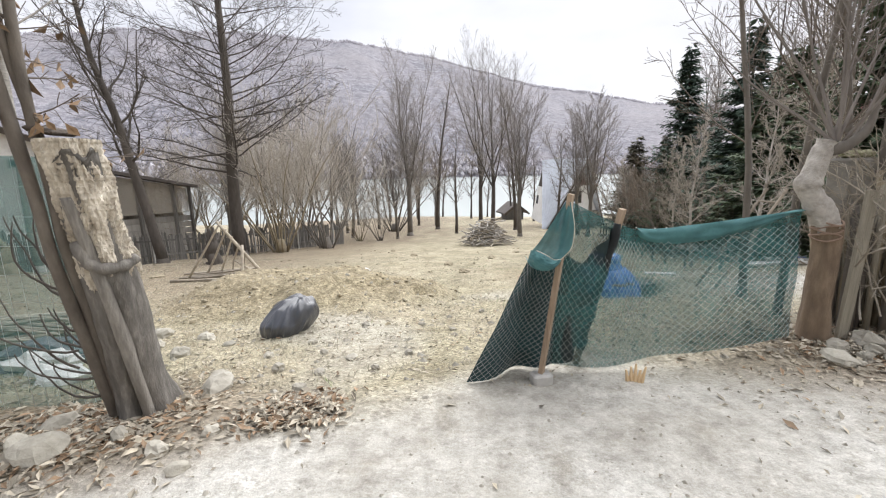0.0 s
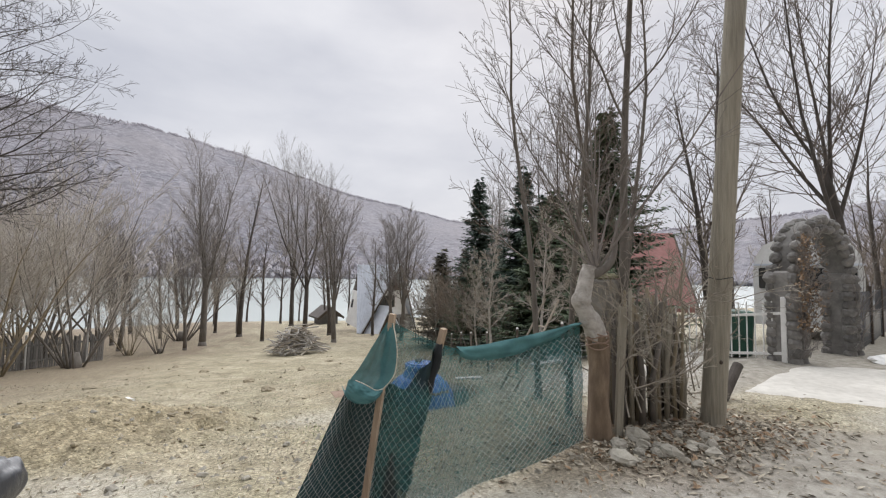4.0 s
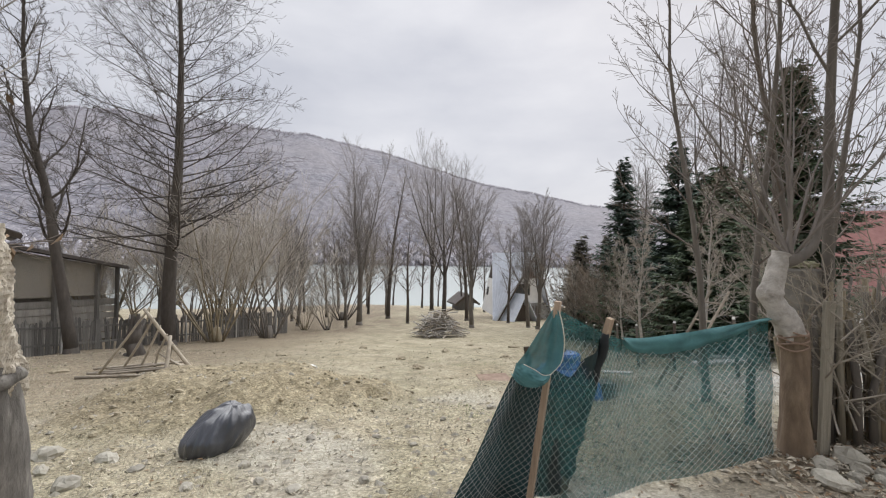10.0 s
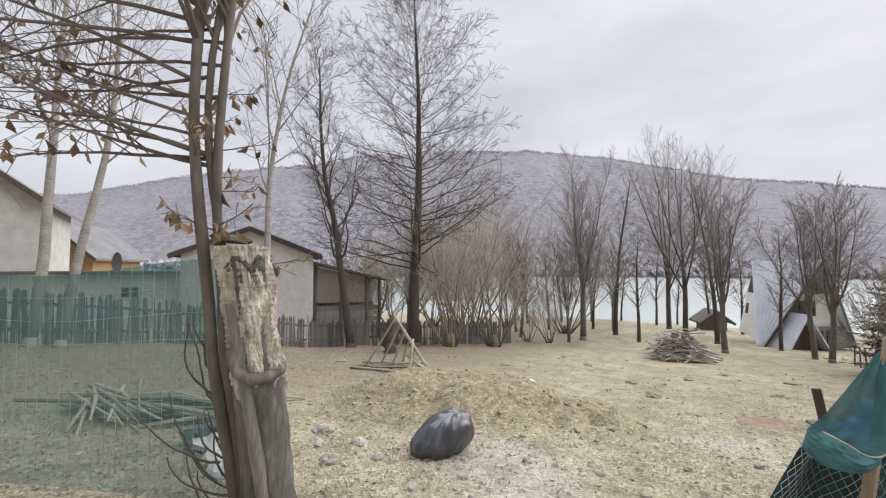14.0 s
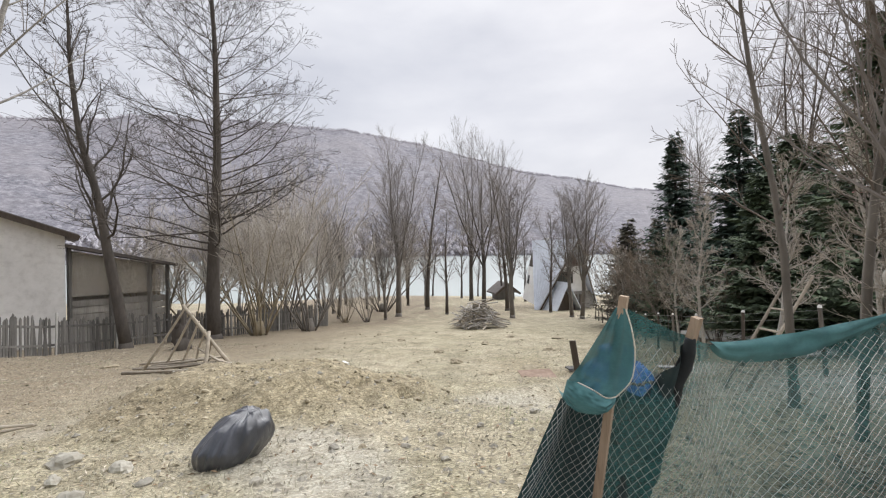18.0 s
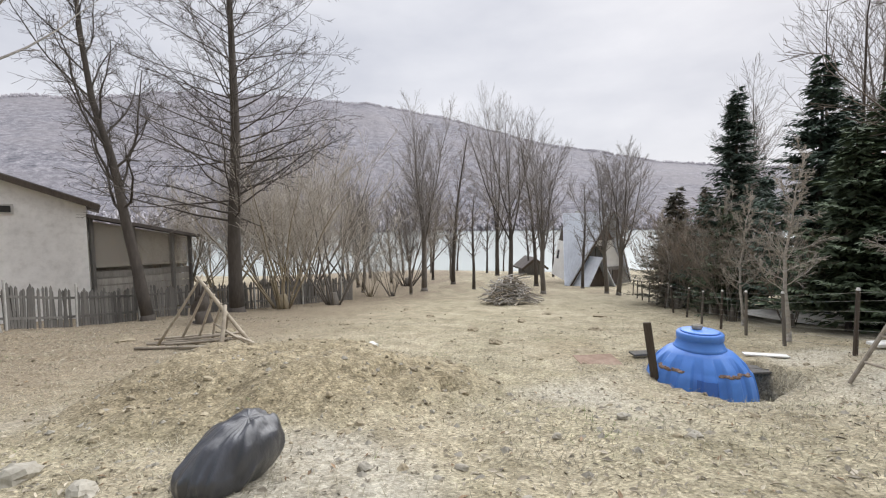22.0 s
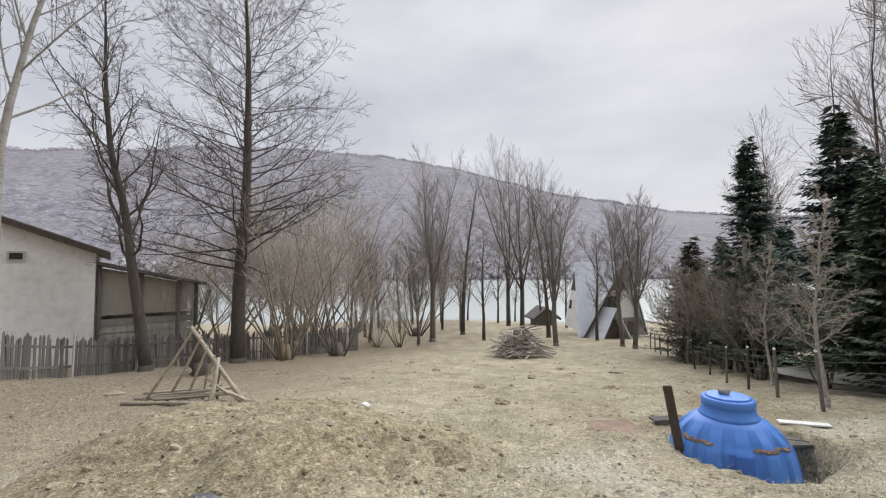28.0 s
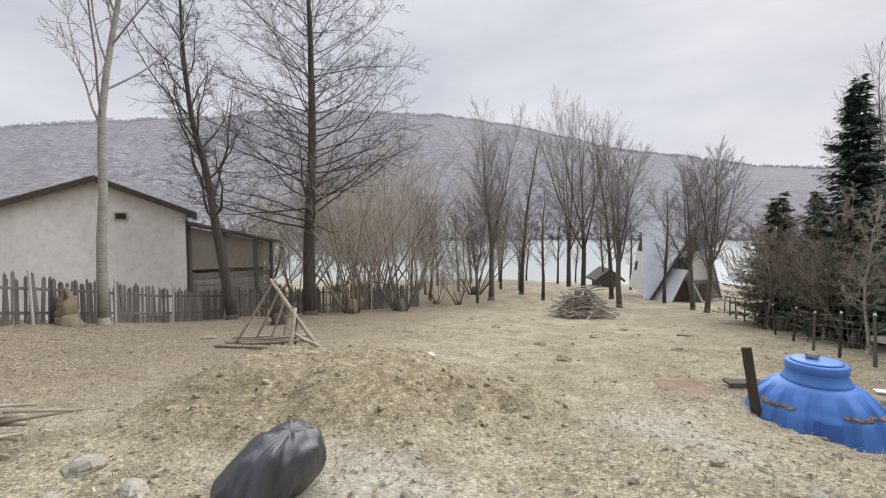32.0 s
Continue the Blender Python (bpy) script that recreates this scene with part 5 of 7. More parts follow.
def bag_at(u, v):
    """v: 0 at the gathered peak, 1 tucked under at the foot; pleats run out from the peak."""
    a, th = 2 * math.pi * u, 2.25 * v ** 0.85
    c, d, s = math.cos(a), math.sin(a), math.sin(2.25 * v ** 0.85) ** 0.75
    ridge = 1 - 2.2 * abs(noise.noise((c * 1.7 + 4, d * 1.7, 0.5 * th)))
    fine = 1 - 2.2 * abs(noise.noise((c * 4.0, d * 4.0 + 2, 1.1 * th)))
    cross = noise.noise((c * s * 2.6, d * s * 2.6, 7.0 + th))
    k = 1 + 0.13 * noise.noise((c * 1.2, d * 1.2, 2.0)) + (0.15 * ridge + 0.07 * fine) * min(1.0, v * 1.5) ** 3 + 0.06 * cross
    z = (math.cos(th) + 0.62) / 1.62
    lean = 0.17 * max(0.0, z)
    return Vector((0.245 * k * s * c + 0.8 * lean, 0.29 * k * s * d + 0.6 * lean, 0.39 * z * (1 + 0.1 * cross) + 0.05 * ridge * s * (1 - 0.8 * s) + 0.015 * fine * s + 0.02))


bag.sheet(bag_at, 120, 40)
bag_ob = solid("plastic_bag", bag, bag_black, "full black plastic bag lying on the grass before the mound", "plastic bag", smooth=True)
bag_ob.matrix_basis = pose(-2.12, 4.78, soil(-2.12, 4.78) - 0.02, 0, 0, -6)

# ---- torn chain-link fence with green net ----
P1F, P1T = Vector((0.46, 3.2, soil(0.46, 3.2))), Vector((0.622, 2.955, 1.185))
P2T = Vector((0.94, 3.03, 1.08))
RT, RB = Vector((2.56, 3.92, 1.0)), Vector((2.5, 3.8, 0.03))


def bez(pts, u):
    """A smooth line through points, at u from 0 to 1."""
    n = len(pts) - 1
    x = min(max(u, 0), 1) * n
    i = min(int(x), n - 1)
    f = x - i
    p0, p1, p2, p3 = (Vector(pts[max(i - 1, 0)]), Vector(pts[i]), Vector(pts[i + 1]), Vector(pts[min(i + 2, n)]))
    return 0.5 * ((2 * p1) + (p2 - p0) * f + (2 * p0 - 5 * p1 + 4 * p2 - p3) * f * f + (3 * p1 - p0 - 3 * p2 + p3) * f ** 3)


TOPL = [P1T, Vector((0.92, 3.09, 1.04)), Vector((1.22, 3.3, 0.95)), Vector((1.8, 3.53, 0.97)), RT]
BOTL = [Vector((0.55, 3.2, 0.05)), Vector((0.95, 3.2, 0.03)), Vector((1.3, 3.32, 0.06)), Vector((1.85, 3.53, 0.03)), RB]


def right_net(u, v, off=0.0):
    p = bez(BOTL, u).lerp(bez(TOPL, u), v)
    wave = 0.03 * noise.noise((u * 5, v * 3, 1.0)) + 0.06 * math.sin(math.pi * v) * noise.noise((u * 2.2, v, 4.0))
    return p + Vector((0.3, -0.95, 0)) * (wave + off)


FOOTL = Vector((0.02, 2.97, 0.02))


def left_net(u, v, off=0.0):
    """The torn end, hanging slack to the side of the leaning post."""
    bot = FOOTL.lerp(P1F + Vector((0.14, 0.05, 0.03)), u)
    top = Vector((0.39, 2.98, 0.815)).lerp(P1F.lerp(P1T, 0.68) + Vector((0.09, 0.06, 0)), u)
    p = bot.lerp(top, v)
    wave = 0.05 * math.sin(u * 9 + v * 2) * (1 - 0.4 * v) + 0.03 * noise.noise((u * 4, v * 3, 9.0))
    return p + Vector((0.1, -0.98, 0)) * (wave + off)


def chain_link(fn, width, height, cell, r=0.0012):
    s = Shape()
    nu, nv = int(width / cell), int(height / cell)
    for way in (1, -1):
        for k in range(-nv, nu + 1):
            pts = []
            for j in range(2 * nv + 1):
                u = (k + (j / 2 if way > 0 else nv - j / 2)) / nu
                if 0 <= u <= 1:
                    pts.append(fn(u, j / (2 * nv), 0.012 + (0.003 if (j + (way > 0)) % 2 else 0)))
            if len(pts) > 1:
                s.tube(pts, r, 3, cap=False)
    return s


net = thing("net_fence", (0, 0, 0), "sagging chain-link fence hung with torn green shade net", "fence")
part("wire_mesh", chain_link(lambda u, v, o: right_net(u, v * 0.91, o), 1.95, 0.9, 0.052), steel_wire, net, "galvanised diamond wire mesh")
part("wire_mesh", chain_link(left_net, 0.62, 0.85, 0.046), steel_wire, net, "galvanised diamond wire mesh")
sh = Shape()
sh.sheet(lambda u, v: right_net(u, v * 1.0, -0.004), 44, 22)
part("shade_net", sh, net_thin, net, "see-through green shade net", True)
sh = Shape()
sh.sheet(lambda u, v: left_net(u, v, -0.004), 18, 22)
part("shade_net", sh, net_mid, net, "dense folded green shade net, coloured darker for the shade in its folds", True)
# rolled hem along the top, slack towards the tree
hem = Shape()
hem.sheet(lambda u, v: bez(TOPL, 0.42 + 0.58 * u) + Vector((0.1, -0.3, 0)) * (0.07 * math.sin(math.pi * v)) + Vector((0, 0, 0.012 - 0.1 * v * math.sin(math.pi * min(1, u * 1.15)) ** 0.6 - 0.02 * v)) + Vector((0, -0.02, 0)) * noise.noise((u * 7, v * 3, 2)), 34, 8)
part("hem", hem, net_fold, net, "folded hem of green net", True)
# collar flopping over the leaning post
POCKET_L = [P1T + Vector((-0.015, 0.02, -0.01)), Vector((0.535, 2.973, 1.059)), Vector((0.470, 2.990, 0.946)), Vector((0.418, 2.990, 0.877)), Vector((0.400, 2.964, 0.833))]
POCKET_R = [P1T + Vector((0.005, -0.02, -0.01)), Vector((0.635, 2.895, 1.094)), Vector((0.640, 2.886, 1.016)), Vector((0.626, 2.886, 0.920)), Vector((0.574, 2.895, 0.855))]
LIP = [Vector((0.574, 2.890, 0.855)), Vector((0.535, 2.895, 0.855)), Vector((0.492, 2.903, 0.881)), Vector((0.439, 2.921, 0.903)), Vector((0.413, 2.947, 0.898))]
BELLY = [Vector((0.579, 2.895, 0.846)), Vector((0.539, 2.895, 0.798)), Vector((0.492, 2.903, 0.781)), Vector((0.431, 2.921, 0.790)), Vector((0.392, 2.947, 0.824))]
flop = Shape()
flop.sheet(lambda u, v: bez(POCKET_L, u).lerp(bez(POCKET_R, u), v) + Vector((0, -0.025, 0)) + Vector((0.25, 0.9, 0)) * (0.03 * math.sin(math.pi * v) * math.sin(math.pi * min(1, u * 1.02)) ** 0.7 + 0.02 * noise.noise((u * 2.5, v * 8, 3)) * math.sin(math.pi * v) + 0.008 * noise.noise((u * 9, v * 14, 3))), 30, 18)
part("flap", flop, net_fold, net, "flap of green net turned over the post", True)
roll_s = Shape()
roll_s.sheet(lambda u, v: bez(LIP, u).lerp(bez(BELLY, u), v) + Vector((0, -0.015, 0)) + Vector((-0.1, -1, 0)) * (0.075 * math.sin(math.pi * (0.12 + 0.88 * v)) ** 0.8 * math.sin(math.pi * u) ** 0.5 + 0.014 * noise.noise((u * 4, v * 9, 3)) + 0.008 * noise.noise((u * 12, v * 20, 3))), 40, 22)
roll_s.sheet(lambda u, v: bez(BELLY, u) + Vector((0.0, 0.12 * v, 0.01 * v + 0.006 * math.sin(u * 20))), 26, 4)
part("roll", roll_s, net_fold, net, "bunched roll of green net", True)
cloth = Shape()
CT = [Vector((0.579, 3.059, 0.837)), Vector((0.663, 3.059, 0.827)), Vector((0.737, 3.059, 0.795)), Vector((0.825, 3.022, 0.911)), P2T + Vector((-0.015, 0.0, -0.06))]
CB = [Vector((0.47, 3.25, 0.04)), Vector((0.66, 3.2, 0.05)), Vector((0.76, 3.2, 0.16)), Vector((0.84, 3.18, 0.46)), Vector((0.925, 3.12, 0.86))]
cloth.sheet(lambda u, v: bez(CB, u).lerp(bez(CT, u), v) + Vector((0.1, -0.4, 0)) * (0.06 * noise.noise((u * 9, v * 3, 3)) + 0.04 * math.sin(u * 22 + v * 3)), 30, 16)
part("bunched_net", cloth, net_dark, net, "bunched net hanging between the posts, shade of its folds painted dark", True)
edge = Shape()
edge.tube([bez(POCKET_R, i / 14) + Vector((0.003, -0.028, 0)) for i in range(15)] + [bez(LIP, i / 12) + Vector((0, -0.02 - 0.028 * math.sin(math.pi * i / 12) ** 0.5, 0.0)) for i in range(1, 10)], 0.0026, 5)
part("cord", edge, rope_m, net, "pale cord along the net's edge")
s = Shape()
beam(s, P1F + Vector((0.02, -0.17, -0.1)), P1T + Vector((0.012, -0.02, 0.035)), 0.036, 0.03)
solid("fence_post", s, wood_post, "leaning rough-sawn timber post holding the net", "post", "net fence posts")
s = Shape()
P2F = Vector((0.76, 3.34, -0.1))
beam(s, P2F, P2T + Vector((0.012, 0, 0.04)), 0.036, 0.03)
solid("fence_post", s, wood_post, "leaning squared post, wrapped in black cloth below its top", "post", "net fence posts")
s = Shape()
s.tube([P2F.lerp(P2T, 0.2 + 0.76 * i / 14) + Vector((0.006 * math.sin(i * 2.1), -0.006, 0)) for i in range(15)], [0.026 + 0.006 * math.sin(i * 1.7) for i in range(15)], 10)
part("wrapping", s, black_cloth, net, "black cloth wound round the post", True)
blk = Shape()
blk.box((0.13, 0.1, 0.08), Matrix.Translation((0.5, 3.02, soil(0.5, 3.02) + 0.035)) @ Matrix.Rotation(0.3, 4, "Z"), 0.012)
solid("stone_block", blk, concrete, "squared pale stone wedged at the post's foot", "stone")
ch = Shape()
for i in range(5):
    ch.tube([(1.05 + 0.02 * i, 3.05, 0.0), (1.05 + 0.03 * i - 0.02, 3.04, 0.1 + 0.02 * (i % 3))], [0.016, 0.006], 4)
solid("wood_splinter", ch, orange_wood, "fresh pale split of wood stuck in the dirt", "wood")

# green net and wire to the other side of the gateway
LN = [Vector((-2.35, 2.95, 0)), Vector((-4.1, 2.35, 0)), Vector((-6.6, 1.5, 0)), Vector((-9.5, 0.5, 0))]
net2 = thing("net_fence", (0, 0, 0), "wire fence hung with thin green shade net", "fence")


def left_fence(u, v, off=0.0):
    p = bez(LN, u)
    g = soil(p.x, p.y)
    sag = 0.06 * math.sin(u * 14)
    return Vector((p.x + 0.3 * off, p.y - off, g + v * (1.46 + sag - g)))


s = Shape()
s.sheet(left_fence, 40, 10)
part("shade_net", s, net_veil, net2, "see-through green shade net", True)
s = Shape()
s.sheet(lambda u, v: left_fence(u, 0.72 + 0.28 * v, 0.02 + 0.02 * noise.noise((u * 20, v * 3, 0))), 60, 6)
part("hem", s, net_hem, net2, "doubled green net along the top", True)
s = Shape()
for k in range(9):
    s.tube([left_fence(i / 40, k / 9, 0.01) for i in range(41)], 0.0015, 3, cap=False)
for k in range(70):
    s.tube([left_fence(k / 69, j / 6, 0.012) for j in range(7)], 0.0015, 3, cap=False)
part("wire_mesh", s, steel_wire, net2, "square wire mesh")
for u in (0.62, 0.95):
    p = bez(LN, u)
    s = Shape()
    s.tube([(p.x, p.y + 0.05, -0.4), (p.x, p.y + 0.05, 1.42)], 0.03, 8)
    part("post", s, concrete, net2)

# ---- broken trunk with young stems, at the gateway ----
SX, SY = -1.95, 2.68
SZ = soil(SX, SY)
stump = thing("broken_trunk", (SX, SY, SZ), "hollow broken tree trunk with peeling bark and dark suckers", "tree trunk")


def rough_trunk(path, radii, sides, seed, amount):
    s = Shape()
    s.tube(path, radii, sides)
    for i, v in enumerate(s.v):
        p = Vector(v)
        k = i // sides
        c = Vector(path[min(k, len(path) - 1)])
        d = p - c
        n = noise.noise((p.x * 9 + seed, p.y * 9, p.z * 1.4)) + 0.5 * noise.noise((p.x * 22, p.y * 22 + seed, p.z * 1.8)) + 0.25 * noise.noise((p.x * 60, p.y * 60 + seed, p.z * 3))
        s.v[i] = tuple(c + d * (1 + amount * n))
    return s


n = 60
path = [Vector((0.11 * i / n, 0.02 - 0.34 * i / n, -0.15 + 1.78 * i / n)) for i in range(n + 1)]
rad = [0.185 - 0.045 * min(1, i / 16) ** 0.7 - 0.034 * i / n for i in range(n + 1)]
st = rough_trunk(path, rad, 44, 3, 0.2)
for i in range(len(st.v)):
    k = i // 44
    if k >= n - 3:
        x, y, z = st.v[i]
        st.v[i] = (x, y, z - 0.1 * abs(noise.noise((x * 11, y * 11, 0))) - (0.05 if k == n else 0))
for i in range(min(len(st.v), 44 * (n + 1))):
    x, y, z = st.v[i]
    c = path[i // 44]
    a = math.atan2(y - c.y, x - c.x)
    off = (a + 1.05 + math.pi) % (2 * math.pi) - math.pi
    low_f = ease(1.25, 0.1, z)
    k = 1 - 0.42 * low_f * math.exp(-(off / 0.2) ** 2) + 0.13 * low_f * math.exp(-((abs(off) - 0.6) / 0.35) ** 2)
    k += 0.22 * ease(0.22, -0.1, z) * (0.5 + 0.5 * math.cos(5 * a + 1.0))
    st.v[i] = (c.x + (x - c.x) * k, c.y + (y - c.y) * k, z)
part("trunk", st, bark_stump, stump, "", True)


def flaked(u, v):
    """Ragged bark left on the upper trunk, torn through where it dips below the wood."""
    a = -3.6 + 5.2 * u
    z = 0.72 + 0.9 * v + 0.1 * noise.noise((a * 2.0, 5.0, 0.0)) * (1 - v)
    k = max(0.0, min(n, (z + 0.15) / 1.78 * n))
    c = path[int(k)]
    big = noise.noise((a * 2.2, z * 3.5, 8.0)) + 0.7 * noise.noise((a * 6.0, z * 8.0, 3.0)) + 0.5 * abs(noise.noise((a * 13.0, z * 22.0, 1.0)))
    edge_fall = 0.06 * ease(0.3, 0.0, v) + 0.05 * ease(0.2, 0.0, min(u, 1 - u))
    r = rad[int(k)] + 0.002 + 0.028 * big + 0.014 * abs(noise.noise((a * 24.0, z * 40.0, 6.0))) - edge_fall
    return Vector((c.x + math.cos(a) * r, c.y + math.sin(a) * r, z))


pl = Shape()
pl.sheet(flaked, 110, 130)
part("flaking_bark", pl, bark_flaked, stump, "flaking cream and brown bark")
cap = Shape()
cap.box((0.15, 0.15, 0.03), Matrix.Translation((0.05, -0.34, 1.66)) @ Matrix.Rotation(0.2, 4, "Y"), 0.012)
part("top_plate", cap, wood_dark, stump, "dark warped slab on top")
curl = Shape()
front, across = Vector((0.76, -0.65, 0)), Vector((0.65, 0.76, 0))
curl.tube([bez([Vector((0.06, -0.2, z)) + front * f_ + across * c_ for f_, c_, z in ((0.09, -0.085, 1.12), (0.122, -0.075, 1.03), (0.135, -0.03, 0.985), (0.13, 0.04, 0.975), (0.1, 0.095, 0.985), (0.075, 0.13, 1.01))], i / 15) for i in range(16)], [0.029 + 0.004 * math.sin(i * 1.9) + (0.012 if i < 3 else 0.0) for i in range(16)], 10)
part("curled_root", curl, bark_stump, stump, "", True)
aside = Vector((-0.72, -0.69, 0))


def beside(z, f, s_=0.0):
    """A place beside the leaning trunk at height z."""
    return Vector((0.062 * min(z, 1.8), -0.19 * min(z, 1.8), z)) + aside * f + across * s_


stems = [[beside(z, f, s_) for z, f, s_ in row] for row in (
    ((-0.15, 0.13, 0), (0.5, 0.135, 0.01), (1.0, 0.14, 0), (1.35, 0.135, 0.01), (2.0, 0.125, 0.02), (3.0, 0.1, 0.05), (4.6, 0.1, 0.12), (6.0, 0.0, 0.2)),
    ((-0.15, 0.19, 0.03), (0.5, 0.2, 0.02), (1.0, 0.2, 0.0), (1.4, 0.185, 0.0), (2.2, 0.19, -0.02), (3.2, 0.18, 0.0), (4.8, 0.22, 0.05), (6.2, 0.3, 0.1)),
    ((-0.1, 0.16, 0.08), (0.7, 0.17, 0.06), (1.5, 0.16, 0.06), (2.4, 0.2, 0.05), (3.8, 0.1, 0.15), (5.4, -0.1, 0.2)))]
for k, pts in enumerate(stems):
    m = len(pts) * 4
    pp_ = [bez(pts, i / m) for i in range(m + 1)]
    s = rough_trunk(pp_, [max(0.008, (0.034, 0.037, 0.026)[k] * (1 - 0.5 * (i / m) ** 0.8)) for i in range(m + 1)], 12, k * 5, 0.16)
    part("stem", s, bark_smooth, stump, "grey-brown smooth young stem", True)
rsk = random.Random(61)
slab = rough_trunk([bez([beside(z, f) + front * g for z, f, g in ((-0.15, 0.02, 0.185), (0.4, 0.03, 0.15), (0.9, 0.05, 0.125), (1.35, 0.075, 0.095))], i / 20) for i in range(21)], [0.036 - 0.012 * (i / 20) ** 1.3 for i in range(21)], 12, 9, 0.35)
part("dead_stem", slab, bark_bare, stump, "pale barkless dead stem", True)
for i in range(15):
    z0 = rsk.uniform(0.05, 1.0)
    p = beside(z0, 0.2, rsk.uniform(-0.05, 0.05))
    pts, d = [p.copy()], Vector((-0.8, rsk.uniform(-0.6, 0.1), rsk.uniform(-0.3, 0.5))).normalized()
    ln = rsk.uniform(0.2, 0.55)
    for j in range(9):
        d = (d + Vector((rsk.gauss(0.02, 0.12), rsk.gauss(0, 0.12), 0.2 + rsk.gauss(0, 0.1)))).normalized()
        p = p + d * ln / 9
        pts.append(p.copy())
    s = Shape()
    s.tube(pts, [0.006 * (1 - 0.75 * j / 9) + 0.0012 for j in range(10)], 6)
    part("sucker", s, bark_dark, stump)
rc = random.Random(33)
crown_s, leaf_s = Shape(), Shape()
BR = [dict(n=7, wig=0.06, up=0.015, sides=5, tip=0.2, thin=0.0025),
      {"count": 8, "from": 0.2, "len": 0.45, "ang": 38, "thick": 0.5, "n": 4, "wig": 0.08, "up": 0.02, "sides": 3, "short": 0.4, "thin": 0.002},
      {"count": 3, "from": 0.2, "len": 0.5, "ang": 35, "thick": 0.6, "n": 2, "wig": 0.1, "up": 0.02, "sides": 3, "thin": 0.0018}]
def stem_at(k, z):
    """The place on a stem at height z."""
    pts = stems[k]
    u = float(np.interp(z, [p.z for p in pts], range(len(pts)))) / (len(pts) - 1)
    return bez(pts, u)


for k in range(26):
    z, a = rc.uniform(2.6, 2.95), rc.uniform(1.6, 6.0)
    base_p = stem_at(k % 3, z)
    d = Vector((math.cos(a), math.sin(a), rc.uniform(0.35, 1.6)))
    grow(rc, BR, base_p, d, rc.uniform(0.9, 1.9), rc.uniform(0.009, 0.016), 0, (crown_s, crown_s))
for k in range(15):
    z, a = rc.uniform(1.95, 2.9), rc.uniform(3.2, 4.05)
    base_p = stem_at(k % 3, z)
    grow(rc, BR, base_p, Vector((math.cos(a), math.sin(a), rc.uniform(0.0, 0.35))), rc.uniform(1.2, 2.2), rc.uniform(0.009, 0.013), 0, (crown_s, crown_s))
for k in range(12):
    z, a = rc.uniform(1.5, 2.4), rc.uniform(0, 6.283)
    base_p = stem_at(k % 3, z)
    grow(rc, BR[:2], base_p, Vector((math.cos(a), math.sin(a), rc.uniform(-0.1, 0.5))), rc.uniform(0.15, 0.4), 0.005, 0, (crown_s, crown_s))
part("crown", crown_s, twig_brown, stump)


low = [v for v in crown_s.v if v[2] < 3.4 and v[0] < 0.45]
for i in range(420):
    add_leaf(leaf_s, Vector(rc.choice(low)), rc, rc.uniform(0.05, 0.09), 1.4)
part("dry_leaves", leaf_s, dry_leaf, stump, "clusters of curled brown leaves")

# ---- pale knobbed trunk where the net ends ----
kt = thing("knobbed_trunk", (2.72, 3.88, soil(2.72, 3.88)), "cut tree trunk, orange below and pale and bent above", "tree trunk")
s = rough_trunk([bez([Vector((0.0, 0, -0.15)), Vector((0, 0, 0.0)), Vector((-0.01, 0, 0.25)), Vector((0.0, 0, 0.5)), Vector((0.01, 0.01, 0.75)), Vector((0.0, 0.01, 0.9))], i / 40) for i in range(41)], [float(np.interp(i / 8, range(6), (0.15, 0.125, 0.092, 0.085, 0.082, 0.088))) * (1 + 0.07 * noise.noise((i * 0.3, 2.0, 0.0))) for i in range(41)], 26, 5, 0.3)
part("lower_trunk", s, bark_peel, kt, "peeling orange lower bark", True)
s = rough_trunk([bez([Vector((0, 0.01, 0.87)), Vector((-0.045, 0.01, 0.98)), Vector((-0.11, 0.02, 1.1)), Vector((-0.15, 0.03, 1.19)), Vector((-0.125, 0.03, 1.3)), Vector((-0.09, 0.03, 1.42)), Vector((-0.06, 0.03, 1.52))], i / 36) for i in range(37)], [float(np.interp(i / 6, range(7), (0.09, 0.08, 0.074, 0.084, 0.074, 0.066, 0.062))) * (1 + 0.16 * noise.noise((i * 0.28, 9.0, 0.0))) for i in range(37)], 24, 7, 0.3)
part("upper_trunk", s, bark_pale, kt, "smooth pale bent upper trunk", True)
s = rough_trunk([bez([Vector((-0.06, 0.03, 1.46)), Vector((0.03, 0.02, 1.47)), Vector((0.13, 0.01, 1.54)), Vector((0.2, 0.01, 1.66)), Vector((0.24, 0.02, 1.95))], i / 16) for i in range(17)], [0.05 - 0.036 * i / 16 for i in range(17)], 12, 4, 0.3)
part("side_branch", s, bark_grey, kt, "", True)
for z in (0.8, 0.83, 0.86, 0.89, 0.92):
    s = Shape()
    s.tube([Vector((0.094 * math.cos(a), 0.01 + 0.094 * math.sin(a), z + 0.015 * math.sin(a * 2 + z * 90))) for a in [i * 0.35 for i in range(19)]], 0.007, 5)
    part("wire_loop", s, rust_sheet, kt, "rusty wire wound round the trunk")
s = Shape()
rk = random.Random(70)
for k in range(9):
    grow(rk, BR, (-0.02 + rk.gauss(0, 0.04), 0.03, 1.52), (rk.gauss(0, 0.3), rk.gauss(0, 0.3), 1.0), rk.uniform(1.2, 2.4), 0.013, 0, (s, s))
part("shoot", s, twig_grey, kt)
board("board", (0.1, 0.03, 1.2), (2.93, 3.84, soil(2.9, 3.8) + 0.55), 15, 0, wood_pole, "grey split board leaning on the trunk", roll=4)

